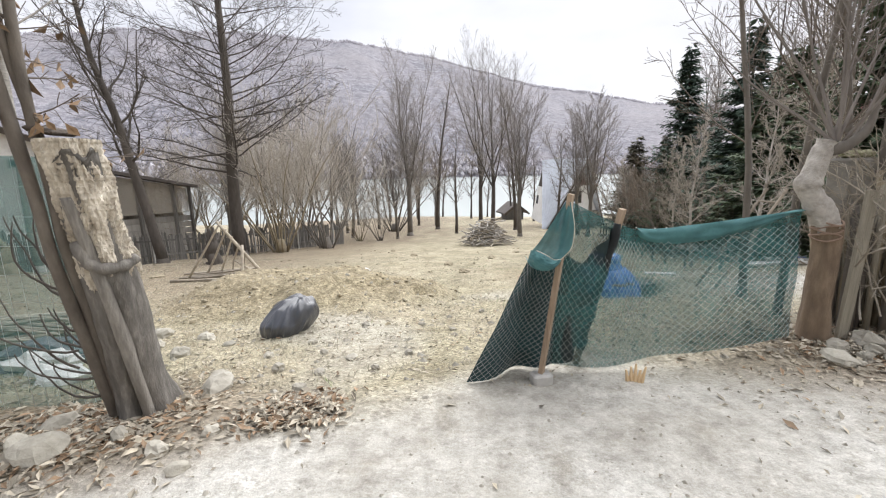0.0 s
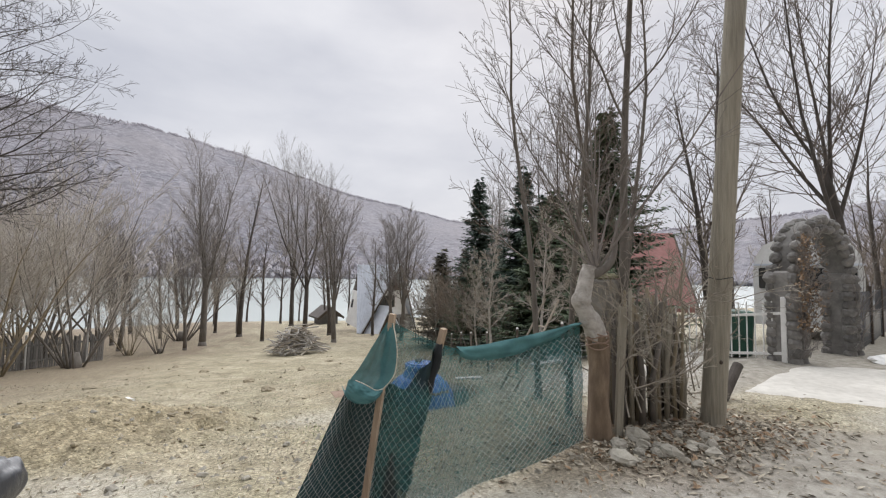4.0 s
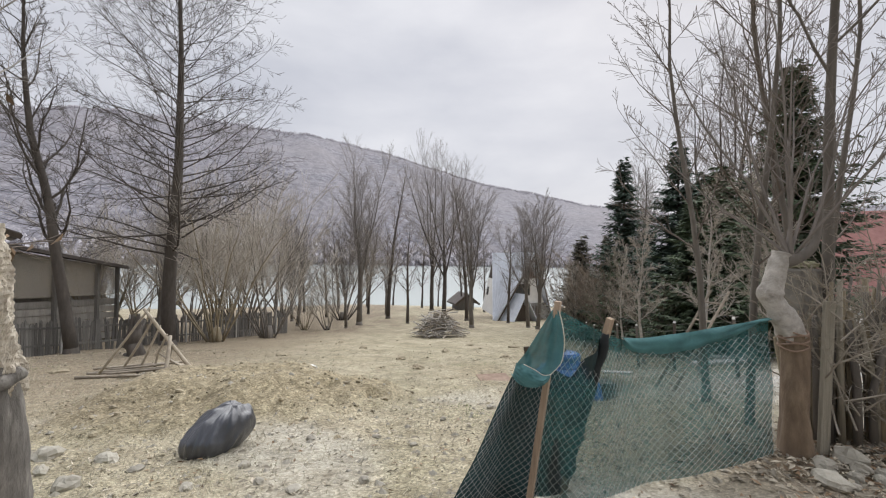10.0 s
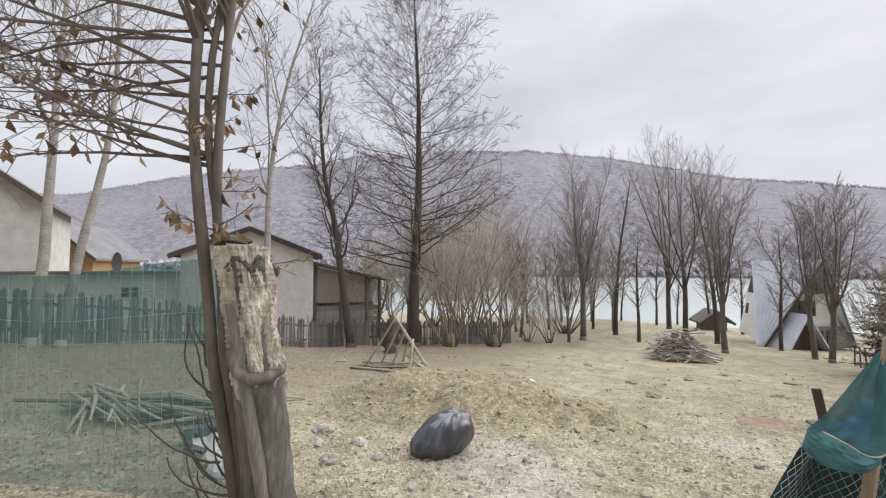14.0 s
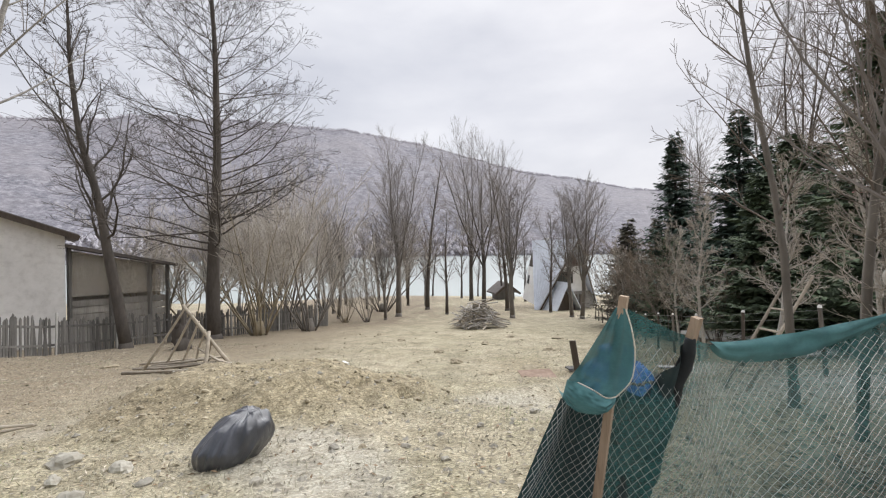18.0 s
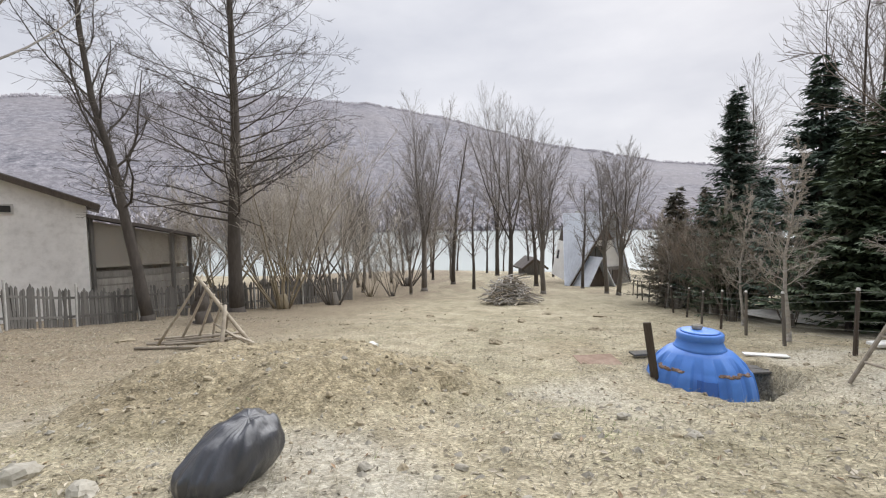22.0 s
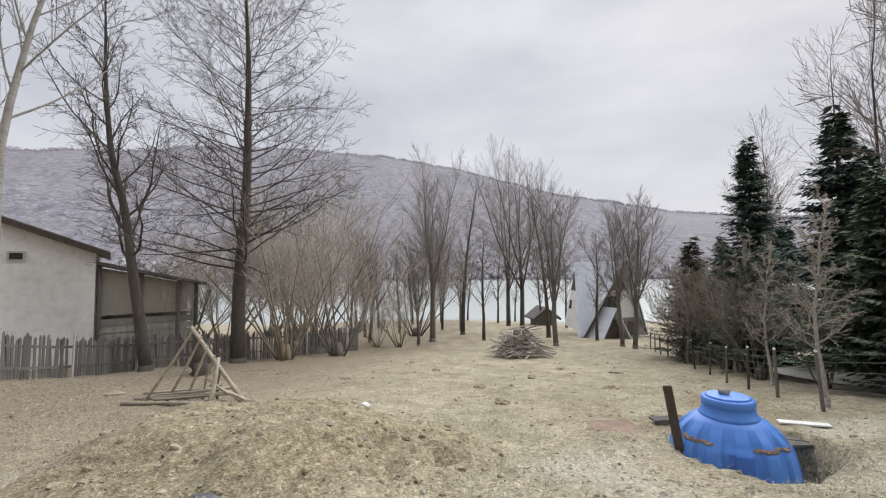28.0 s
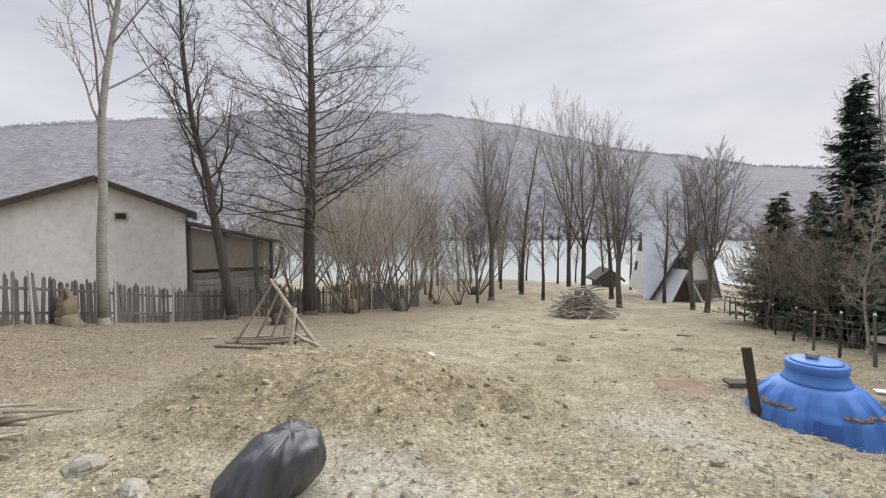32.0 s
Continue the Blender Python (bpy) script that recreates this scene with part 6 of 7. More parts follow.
# stems and tall saplings behind it
hedge = thing("sapling_hedge", (3.3, 4.06, soil(3.3, 4.06)), "dense row of thin upright stems beside the pole", "hedge")
rh = random.Random(55)
for k in range(58):
    x, y = -0.36 + 1.0 * (k + rh.random()) / 58, rh.uniform(-0.1, 0.2)
    h = rh.uniform(0.75, 1.3)
    s = Shape()
    z0 = soil(3.3 + x, 4.06 + y) - soil(3.3, 4.06)
    r0 = rh.uniform(0.012, 0.034)
    s.tube([(x, y, z0 - 0.1), (x + rh.gauss(0, 0.02), y, z0 + h * 0.5), (x + rh.gauss(0, 0.05), y + rh.gauss(0, 0.04), z0 + h)], [r0, r0 * 0.9, r0 * 0.75], 7)
    part("stake", s, (bark_tan, wood_pole, bark_grey)[k % 3], hedge, "", True)
s = Shape()
for k in range(95):
    grow(rh, BR, (rh.uniform(-0.4, 0.95), rh.uniform(-0.3, 0.3), rh.uniform(0.05, 1.2)), (rh.gauss(0, 0.6), rh.gauss(0, 0.5), rh.uniform(0.2, 1.0)), rh.uniform(0.4, 1.0), 0.008, 0, (s, s))
part("twig", s, twig_tan, hedge)
blk = Shape()
blk.box((0.34, 0.2, 1.7), Matrix.Translation((0, 0, 0.57)), 0.02)
cpost = thing("concrete_slab", (3.27, 4.42, soil(3.27, 4.42)), "upright weathered concrete slab with a mossy top", "slab", turn=20)
part("slab", blk, surf("dirty_concrete", (0.1, 0.092, 0.08), (0.2, 0.188, 0.168), (0.33, 0.315, 0.285), 8, 0.95, 0.6, big=2.0), cpost)
moss = Shape()
moss.lump((0.36, 0.2, 0.07), random.Random(12), 5, 12, 0.12)
part("moss", moss, surf("dull_moss", (0.1, 0.11, 0.05), (0.2, 0.2, 0.11), (0.34, 0.32, 0.22), 20, 0.95, 0.8), cpost, "yellow-green moss").matrix_basis = pose(0, 0, 1.42)
tree("open", 84, 7.6, 0.055, bark_grey, twig_brown, (3.45, 4.42), "bare grey-barked young tree rising from the stake hedge", "sapling", "saplings", thin=0.003)
tall = tree("slim", 81, 6.4, 0.042, bark_grey, twig_brown, (3.55, 4.75), "tall thin bare sapling beside the pole", "sapling", "saplings", thin=0.0028)
again(tall, 3.0, 4.7, 100, 0.9)
again(tall, 4.2, 5.2, 190, 1.05)
again(tall, 4.6, 6.2, 260, 0.95)
again(tall, 3.3, 5.8, 310, 1.1)

# ---- timber pole, concrete pole, cables ----
PX, PY = 4.03, 3.83
pole = thing("timber_pole", (PX, PY, soil(PX, PY)), "round weathered timber utility pole", "utility pole")
s = Shape()
s.tube([(0, 0, -0.3), (0, 0, 0.0), (0.14, -0.13, 3.0), (0.36, -0.33, 7.4)], [0.115, 0.11, 0.098, 0.085], 16)
part("shaft", s, wood_pole, pole, "", True)
rp = random.Random(3)
for k in range(12):
    a, z = rp.random() * 6.283, rp.uniform(0.3, 5.0)
    s = Shape()
    s.lump((0.035, 0.035, 0.04), rp, 4, 6)
    ob = part("knot", s, wood_dark, pole)
    ob.matrix_basis = pose(math.cos(a) * 0.1 + 0.047 * z, math.sin(a) * 0.1 - 0.044 * z, z)
s = Shape()
s.tube([Vector((0.067 + 0.111 * math.cos(a), -0.062 + 0.111 * math.sin(a), 1.42 + 0.01 * math.sin(3 * a))) for a in [i * 0.35 for i in range(19)]], 0.004, 4)
part("wire_band", s, cable_black, pole)
sawn = Shape()
sawn.tube([(4.85, 4.35, 0.02), (5.25, 4.45, 0.36)], [0.06, 0.058], 12)
solid("log", sawn, bark_dark, "dark sawn log end leaning beside the pole", "log")
CX, CY = 10.0, 0.52
cpole = thing("concrete_pole", (CX, CY, soil(CX, CY) - 0.05), "tapered grey concrete utility pole at the roadside", "utility pole")
s = Shape()
s.box((0.3, 0.24, 9.0), Matrix.Translation((0.1, -0.12, 4.2)) @ Matrix.Rotation(radians(1.6), 4, "Y") @ Matrix.Rotation(radians(1.9), 4, "X"), 0.02, (0.62, 0.62))
part("shaft", s, concrete, cpole)
s = Shape()
s.tube([(0.09, -0.13, 0.6), (0.08, -0.12, 4.5)], 0.03, 6)
part("conduit", s, zinc, cpole)
for z in (1.5, 3.0, 4.3, 6.6):
    s = Shape()
    s.box((0.3 - 0.012 * z, 0.25 - 0.01 * z, 0.03), Matrix.Translation((0, 0, z)))
    part("band", s, steel_wire, cpole)
pole2 = copy_thing(cpole, pose(20.5, 6.3, soil(20.5, 6.3)))
pole2.scale = (0.8, 0.8, 0.8)
for k, (a, b, sag) in enumerate((((PX + 0.35, PY - 0.3, 7.2), (CX, CY, 5.2), 0.3), ((CX, CY, 6.4), (20.5, 6.3, 6.0), 0.5), ((CX, CY, 7.0), (20.5, 6.3, 6.5), 0.4), ((CX, CY, 5.4), (10.5, -9.0, 6.2), 0.2))):
    a, b = Vector(a), Vector(b)
    s = Shape()
    s.tube([a.lerp(b, i / 14) - Vector((0, 0, sag * 4 * (i / 14) * (1 - i / 14))) for i in range(15)], 0.007, 5)
    solid("cable", s, cable_black, "thin black overhead cable between poles", "cable", "cables")

# ---- stone arch, white gate, caravan, red-roofed house ----
arch = thing("stone_arch", (9.05, 5.77, soil(9.05, 5.77) - 0.02), "rubble stone gateway arch overgrown with dry creeper", "arch", turn=6)
ra = random.Random(8)


def stones(parent, spots):
    for (x, y, z), sz, tilt in spots:
        s = Shape()
        s.lump((sz[0], sz[1], sz[2]), ra, 6, 9, 0.13)
        ob = part("stone", s, rubble, parent, "", False)
        ob.matrix_basis = pose(x, y, z, ra.uniform(-6, 6), ra.uniform(-8, 8) + tilt, ra.uniform(-18, 18))


SPRING, IN_R, OUT_R, DEPTH = 1.55, 0.74, 1.02, 0.38
spots = []
for side in (-1, 1):
    for j in range(10):
        for px, py in ((0.82, -0.16), (1.04, -0.16), (0.82, 0.16), (1.04, 0.16)):
            spots.append(((side * px + ra.gauss(0, 0.012), py, 0.155 * j - 0.04), (ra.uniform(0.21, 0.27), ra.uniform(0.17, 0.22), ra.uniform(0.17, 0.21)), 0))
for k in range(15):
    a = math.pi * (k + 0.5) / 15
    for rr in (0.8, 0.93):
        for py in (-0.15, 0.15):
            spots.append(((-math.cos(a) * rr, py, SPRING - 0.06 + math.sin(a) * rr), (0.2, 0.19, ra.uniform(0.14, 0.17)), math.degrees(a) - 90))
stones(arch, spots)
for side in (-1, 1):
    s = Shape()
    s.box((0.32, DEPTH - 0.08, SPRING + 0.3), Matrix.Translation((side * 0.93, 0, SPRING / 2 - 0.13)), 0.04)
    part("mortar_core", s, rubble, arch)
s = Shape()
ring = (IN_R + 0.05, OUT_R - 0.06)
outl = [Vector((-math.cos(math.pi * k / 18) * ring[1], -DEPTH / 2 + 0.05, SPRING + math.sin(math.pi * k / 18) * ring[1])) for k in range(19)]
outl += [Vector((math.cos(math.pi * k / 18) * ring[0], -DEPTH / 2 + 0.05, SPRING + math.sin(math.pi * k / 18) * ring[0])) for k in range(19)]
s.prism(outl, (0, DEPTH - 0.1, 0))
part("mortar_ring", s, rubble, arch)
s = Shape()
for k in range(110):
    x = ra.choice((-1.0, -0.9, -0.8, 0.95)) + ra.gauss(0, 0.1)
    grow(ra, BR[:2], (x, -0.27, ra.uniform(0.1, 1.9)), (ra.gauss(0, 0.35), -0.1, ra.uniform(0.0, 1)), ra.uniform(0.3, 0.8), 0.006, 0, (s, s))
part("creeper", s, twig_grey, arch)
s = Shape()
for k in range(420):
    x = ra.choice((-1.0, -0.9, -0.95, -0.6)) + ra.gauss(0, 0.13)
    add_leaf(s, Vector((x, -0.29 - 0.06 * ra.random(), ra.uniform(0.6, 2.2))), ra, ra.uniform(0.05, 0.09), 1.0)
part("creeper_leaves", s, dry_leaf, arch, "dry brown creeper leaves")
wall_ext = thing("dark_fence", (10.25, 5.75, soil(10.25, 5.75)), "low dark mesh fence running along the road", "fence", turn=19.8)
for k in range(8):
    s = Shape()
    s.tube([(1.9 * k, 0, -0.2), (1.9 * k, 0, 1.25)], 0.03, 6)
    part("post", s, wood_dark, wall_ext)
s = Shape()
s.sheet(lambda u, v: Vector((13.5 * u, 0.01 * math.sin(u * 60), 0.05 + 1.1 * v)), 30, 3)
part("screen", s, net_material("dark_screen", (0.03, 0.035, 0.045), (0.06, 0.065, 0.08), 0.75), wall_ext)
def bar_fence(name, a, b, height, label, category, post):
    """A row of upright round bars on two rails between two places."""
    d = Vector((b[0] - a[0], b[1] - a[1], 0))
    th = thing(name, (a[0], a[1], soil(*a)), label, category, turn=math.degrees(math.atan2(d.y, d.x)))
    dz = soil(*b) - soil(*a)
    for z in (0.14, height - 0.2):
        s = Shape()
        beam(s, (0, 0, z), (d.length, 0, z + dz), 0.03, 0.045)
        part("rail", s, paint_white, th)
    k = int(d.length / 0.115)
    for i in range(k):
        x = 0.05 + i * (d.length - 0.1) / (k - 1)
        s = Shape()
        s.tube([(x, -0.02, 0.05 + dz * i / k), (x, -0.02, height + dz * i / k), (x, -0.02, height + 0.03 + dz * i / k)], [0.012, 0.012, 0.003], 7)
        part("bar", s, paint_white, th)
    if post:
        s = Shape()
        s.box((0.08, 0.08, height + 0.15), Matrix.Translation((0.0, 0.0, height / 2)), 0.008)
        part("post", s, paint_white, th)
    return th


bar_fence("metal_gate", (7.98, 5.62), (7.6, 6.62), 1.02, "white painted metal bar gate beside the stone arch", "gate", True)
bar_fence("white_fence", (7.56, 6.72), (6.7, 8.1), 1.05, "white painted bar fence behind the hedge", "fence", True)
bin_t = thing("waste_bin", (8.25, 6.7, soil(8.25, 6.7)), "dark green plastic wheeled bin behind the white gate", "bin", turn=-40)
s = Shape()
s.box((0.5, 0.5, 0.78), Matrix.Translation((0, 0, 0.45)), 0.03, (1.12, 1.12))
bin_m = surf("green_bin_plastic", (0.01, 0.05, 0.035), (0.018, 0.075, 0.052), (0.03, 0.1, 0.07), 4, 0.5, 0.1)
part("body", s, bin_m, bin_t)
s = Shape()
s.box((0.6, 0.6, 0.06), Matrix.Translation((0, 0, 0.87)), 0.03)
part("lid", s, bin_m, bin_t)
for x in (-0.22, 0.22):
    s = Shape()
    s.tube([(x - 0.025, 0.24, 0.1), (x + 0.025, 0.24, 0.1)], 0.1, 14)
    part("wheel", s, cable_black, bin_t)
van = thing("caravan", (11.2, 7.15, soil(11.2, 7.15)), "white caravan with dark windows parked behind the gate", "caravan", turn=-64)
s = Shape()
s.prism([(-0.95, 0, 0.3), (0.95, 0, 0.3), (0.98, 0, 1.5), (0.92, 0, 1.95), (0.78, 0, 2.2), (0.5, 0, 2.35), (-0.5, 0, 2.35), (-0.78, 0, 2.2), (-0.92, 0, 1.95), (-0.98, 0, 1.5)], (0, 3.3, 0))
part("body", s, paint_white, van)
s = Shape()
s.box((1.72, 0.05, 0.5), Matrix.Translation((0, -0.01, 1.42)), 0.02)
part("window", s, glass_dark, van)
s = Shape()
s.box((1.96, 0.05, 0.05), Matrix.Translation((0, -0.015, 1.74)), 0.01)
part("rain_strip", s, zinc, van)
for x in (-0.8, 0.8):
    s = Shape()
    s.tube([(x - 0.1, 1.7, 0.3), (x + 0.1, 1.7, 0.3)], 0.3, 16)
    part("wheel", s, cable_black, van)
for k in (0.9, 1.05):
    s = Shape()
    s.box((1.4, 0.03, 0.05), Matrix.Translation((0, -0.012, k)))
    part("stripe", s, cable_black, van)
cottage("house", (15.7, 15.6, -1.3), 58, (5.0, 5), plaster_white, roof_red, "house with a large red roof behind the trees", 1.8, 2.6)
tarp = Shape()
tarp.lump((0.75, 0.4, 0.12), random.Random(2), 6, 14, 0.25)
solid("white_tarp", tarp, white_sheet, "crumpled white plastic sheet on the verge", "tarp").matrix_basis = pose(9.75, 5.1, soil(9.75, 5.1))

# ---- wire fence on the lake side ----
WF = [Vector(p) for p in ((5.0, 7.2, 0), (4.75, 9.3, 0), (4.83, 10.5, 0), (5.05, 12.3, 0), (5.42, 14.6, 0), (6.1, 19.0, 0), (7.4, 27.5, 0))]
wfence = thing("wire_fence", (0, 0, 0), "low wire fence on thin leaning posts", "fence")
wl = sum((b - a).length for a, b in zip(WF, WF[1:]))
rq = random.Random(12)
s = 0.3
tops = []
while s < wl:
    p, d = on_line(WF, s)
    z = soil(p.x, p.y)
    m = Shape()
    tx, ty = rq.gauss(0, 0.06), rq.gauss(0, 0.06)
    m.tube([(p.x, p.y, z - 0.3), (p.x + tx, p.y + ty, z + 0.95)], [0.032, 0.026], 7)
    po = part("post", m, wood_dark if rq.random() < 0.6 else bark_grey, wfence)
    cp = Shape()
    cp.tube([(p.x + tx, p.y + ty, z + 0.95), (p.x + tx, p.y + ty, z + 0.99)], [0.03, 0.02], 7)
    part("post_cap", cp, paint_white, po, "pale cap")
    tops.append((p.x, p.y, z))
    s += 1.55
for h in (0.12, 0.25, 0.37, 0.5, 0.65, 0.8, 0.92):
    m = Shape()
    m.tube([(x, y, z + h) for x, y, z in tops], 0.0022, 3, cap=False)
    part("wire", m, steel_wire, wfence)
ladder = thing("ladder", (3.72, 7.5, soil(3.72, 7.5)), "pale wooden ladder leaning in the shrubs", "ladder", turn=-76)
for x in (-0.17, 0.17):
    m = Shape()
    m.tube([(x, 0, 0), (x, 1.15, 1.6)], 0.022, 8)
    part("rail", m, wood_stick, ladder)
for k in range(5):
    m, up = Shape(), 0.29 * k + 0.24
    m.tube([(-0.17, 0.719 * up, up), (0.17, 0.719 * up, up)], 0.016, 6)
    part("rung", m, wood_stick, ladder)

# ---- heaps of sticks, stones, tarps on the left ----
for name, c, turn, cnt, ln, lab in (("branch_heap", (-5.3, 4.45), 20, 26, 1.5, "heap of long cut branches on the grass"), ("branch_heap", (-6.4, 3.9), -8, 18, 1.7, "bundle of long thin branches lying on the grass")):
    hp_ = thing(name, (c[0], c[1], soil(*c)), lab, "branches", turn=turn)
    for i in range(cnt):
        m = Shape()
        y, z = rb.uniform(-0.35, 0.35), 0.03 + 0.2 * rb.random()
        x = rb.uniform(-0.3, 0.3)
        d = Vector((ln * rb.uniform(0.4, 0.6), rb.gauss(0, 0.2), rb.gauss(0, 0.04)))
        m.tube([Vector((x, y, z)) - d, Vector((x, y + rb.gauss(0, 0.04), z + 0.04)), Vector((x, y, z)) + d], [0.03, 0.026, 0.012], 6)
        part("branch", m, wood_stick, hp_)
for x, y, sz, lab in ((-3.75, 3.6, (0.6, 0.35, 0.16), "crumpled white plastic sheet on the grass"), (-3.3, 3.3, (0.45, 0.3, 0.13), "crumpled white plastic sheet on the grass")):
    m = Shape()
    m.lump(sz, random.Random(int(x * -100)), 7, 14, 0.3)
    solid("plastic_sheet", m, white_sheet, lab, "plastic sheet").matrix_basis = pose(x, y, soil(x, y) - 0.01)
m = Shape()
m.lump((0.9, 0.5, 0.22), random.Random(44), 7, 14, 0.3)
solid("plastic_sheet", m, bag_black, "crumpled dark plastic sheet on the grass", "plastic sheet").matrix_basis = pose(-3.9, 3.75, soil(-3.9, 3.75) - 0.01, 0, 0, 20)
def gnarled(x, y, height, r, seed, bark, label):
    """A hacked-off stump with a lumpy foot and a few broken prongs."""
    rnd = random.Random(seed)
    th = thing("stump", (x, y, soil(x, y) - 0.05), label, "stump")
    part("trunk", rough_trunk([Vector((0.03 * math.sin(i * 0.7), 0.02 * math.cos(i), height * 0.75 * i / 14)) for i in range(15)], [r * (1.25 - 0.5 * (i / 14) ** 0.6) for i in range(15)], 18, seed, 0.45), bark, th, "", True)
    for k in range(6):
        a = 1.05 * k + rnd.random()
        p = Vector((math.cos(a) * r * 0.45, math.sin(a) * r * 0.45, height * 0.6))
        q = p + Vector((rnd.gauss(0, 0.08), rnd.gauss(0, 0.08), height * rnd.uniform(0.2, 0.5)))
        part("prong", rough_trunk([p.lerp(q, i / 6) for i in range(7)], [r * 0.36 * (1 - 0.5 * i / 6) for i in range(7)], 9, seed + k, 0.4), bark, th, "", True)
    return th


gnarled(-12.3, 9.95, 0.95, 0.24, 5, bark_tan, "short broken pale stump before the fence")
gnarled(-9.6, 14.4, 1.25, 0.24, 8, bark_dark, "dark hacked-off stump beside the stick frame")
m = Shape()
m.lump((0.2, 0.14, 0.09), random.Random(1), 6, 9)
solid("stone", m, plaster_white, "pale flat stone on top of the mound", "stone").matrix_basis = pose(-2.2, 8.3, soil(-2.2, 8.3))
rst = random.Random(17)
rocks = [(-1.72, 3.02, 0.3), (-1.5, 2.2, 0.13), (-2.08, 2.14, 0.3), (-1.8, 2.3, 0.12), (-1.35, 2.4, 0.1), (-1.1, 2.95, 0.11), (-2.35, 2.45, 0.26), (-1.32, 2.1, 0.1), (-2.3, 2.2, 0.14), (-1.1, 3.3, 0.1), (-1.45, 3.35, 0.12), (-0.95, 3.6, 0.11), (-1.75, 3.75, 0.12), (-0.7, 3.4, 0.08), (-1.25, 3.75, 0.09), (-0.5, 3.75, 0.08), (-2.75, 3.95, 0.2), (-2.95, 4.6, 0.24), (-3.3, 4.35, 0.16), (-3.6, 4.75, 0.26), (-2.45, 4.25, 0.12), (-1.55, 4.2, 0.1), (-0.2, 4.6, 0.08), (-0.6, 5.1, 0.1), (0.1, 5.6, 0.09), (-1.25, 5.0, 0.1), (0.7, 6.0, 0.1), (1.1, 5.6, 0.12)]
for i in range(34):
    a, f = rst.random() * 6.283, math.sqrt(rst.random())
    rocks.append((3.12 + 0.6 * f * math.cos(a), 3.47 + 0.3 * f * math.sin(a), rst.uniform(0.06, 0.15) if i > 3 else rst.uniform(0.18, 0.25)))
for x, y, d in rocks:
    m = Shape()
    m.lump((d, d * rst.uniform(0.6, 0.9), d * rst.uniform(0.4, 0.65)), rst, 7, 10, 0.17)
    solid("rock", m, stone_m, "rough pale field stone lying on the ground", "rock", "stones about the gateway").matrix_basis = pose(x, y, soil(x, y) - 0.12 * d, rst.uniform(-8, 8), rst.uniform(-8, 8), rst.uniform(0, 360))
for x, y, a, b in ((12.5, 4.13, 0.8, 0.16), (10.1, 3.15, 0.7, 0.14), (7.28, 2.0, 0.45, 0.11), (6.87, 1.67, 0.3, 0.08)):
    m = Shape()
    m.face([(x + a * math.cos(t) * (1 + 0.2 * math.sin(3 * t)), y + 0.36 * a * math.cos(t) + b * math.sin(t), soil(x, y) + 0.006) for t in [i * 0.42 for i in range(15)]])
    solid("puddle", m, puddle_m, "shallow muddy puddle in a wheel rut", "puddle", "puddles on the road")

slab_s = Shape()
slab_s.sheet(lambda u, v: (lambda p: Vector((p.x, p.y, soil(p.x, p.y) + 0.012 - 0.03 * (1 if min(u, v, 1 - u, 1 - v) < 0.01 else 0))))(Vector((5.4, 4.55, 0)).lerp(Vector((6.5, 3.32, 0)), u).lerp(Vector((8.0, 5.42, 0)).lerp(Vector((9.4, 4.55, 0)), u), v) + Vector((0.09 * noise.noise((u * 7, v * 7, 1)), 0.09 * noise.noise((u * 7, v * 7, 5)), 0))), 20, 20)
solid("pavement", slab_s, surf("worn_concrete", (0.4, 0.38, 0.34), (0.54, 0.515, 0.47), (0.66, 0.64, 0.59), 9, 0.9, 0.4, big=0.8), "pale worn concrete apron before the gate", "pavement", "", "structure", True)

# ---- leaf litter, blades and pebbles ----
rl = random.Random(101)
leaves, blades, greens, pebbles, browns = Shape(), Shape(), Shape(), Shape(), Shape()
for i in range(95000):
    x, y = rl.uniform(-13, 6.5), 1.0 + 15 * rl.random() ** 1.6
    q = beyond(x, y)
    dens = 0.1 + 0.8 * ease(2.2, 0.5, math.hypot((x - 3.2) / 1.2, (y - 3.7) / 0.8)) + 0.5 * ease(1.5, 0.5, math.hypot((x + 2.1) / 0.9, (y - 2.5) / 0.7))
    dens += 0.26 * ease(-0.3, 0.8, q) * ease(6, 2, q) + 0.5 * ease(-7, -11, x)
    if q < -0.3:
        dens = (dens - 0.1) * 0.8 + 0.012
    if mound(x, y) > 0.04:
        dens *= 0.25
    if rl.random() < dens:
        s_ = rl.uniform(0.012, 0.03) if rl.random() < 0.88 else rl.uniform(0.03, 0.05)
        p = Vector((x, y, soil(x, y) + 0.006))
        a = rl.random() * 6.283
        d = Vector((math.cos(a), math.sin(a), rl.gauss(0, 0.22))) * s_
        w = Vector((-math.sin(a), math.cos(a), rl.gauss(0, 0.3))) * s_ * 0.33
        (browns if rl.random() < 0.09 else leaves).face([p - d, p + w + Vector((0, 0, 0.012 * rl.random())), p + d, p - w + Vector((0, 0, 0.014 * rl.random()))])
for i in range(6500):
    cx, cy, rx, ry = ((-2.12, 2.38, 0.5, 0.42), (3.55, 3.62, 1.25, 0.55), (-1.0, 2.62, 0.26, 0.2))[i % 5 // 2]
    x, y = cx + rx * rl.gauss(0, 0.55), cy + ry * rl.gauss(0, 0.55)
    p, a, s_ = Vector((x, y, soil(x, y) + 0.005 + 0.02 * rl.random())), rl.random() * 6.283, rl.uniform(0.018, 0.045)
    d = Vector((math.cos(a), math.sin(a), rl.gauss(0, 0.3))) * s_
    w = Vector((-math.sin(a), math.cos(a), rl.gauss(0, 0.4))) * s_ * 0.36
    (browns if rl.random() < 0.3 else leaves).face([p - d, p + w + Vector((0, 0, 0.015 * rl.random())), p + d, p - w + Vector((0, 0, 0.015 * rl.random()))])
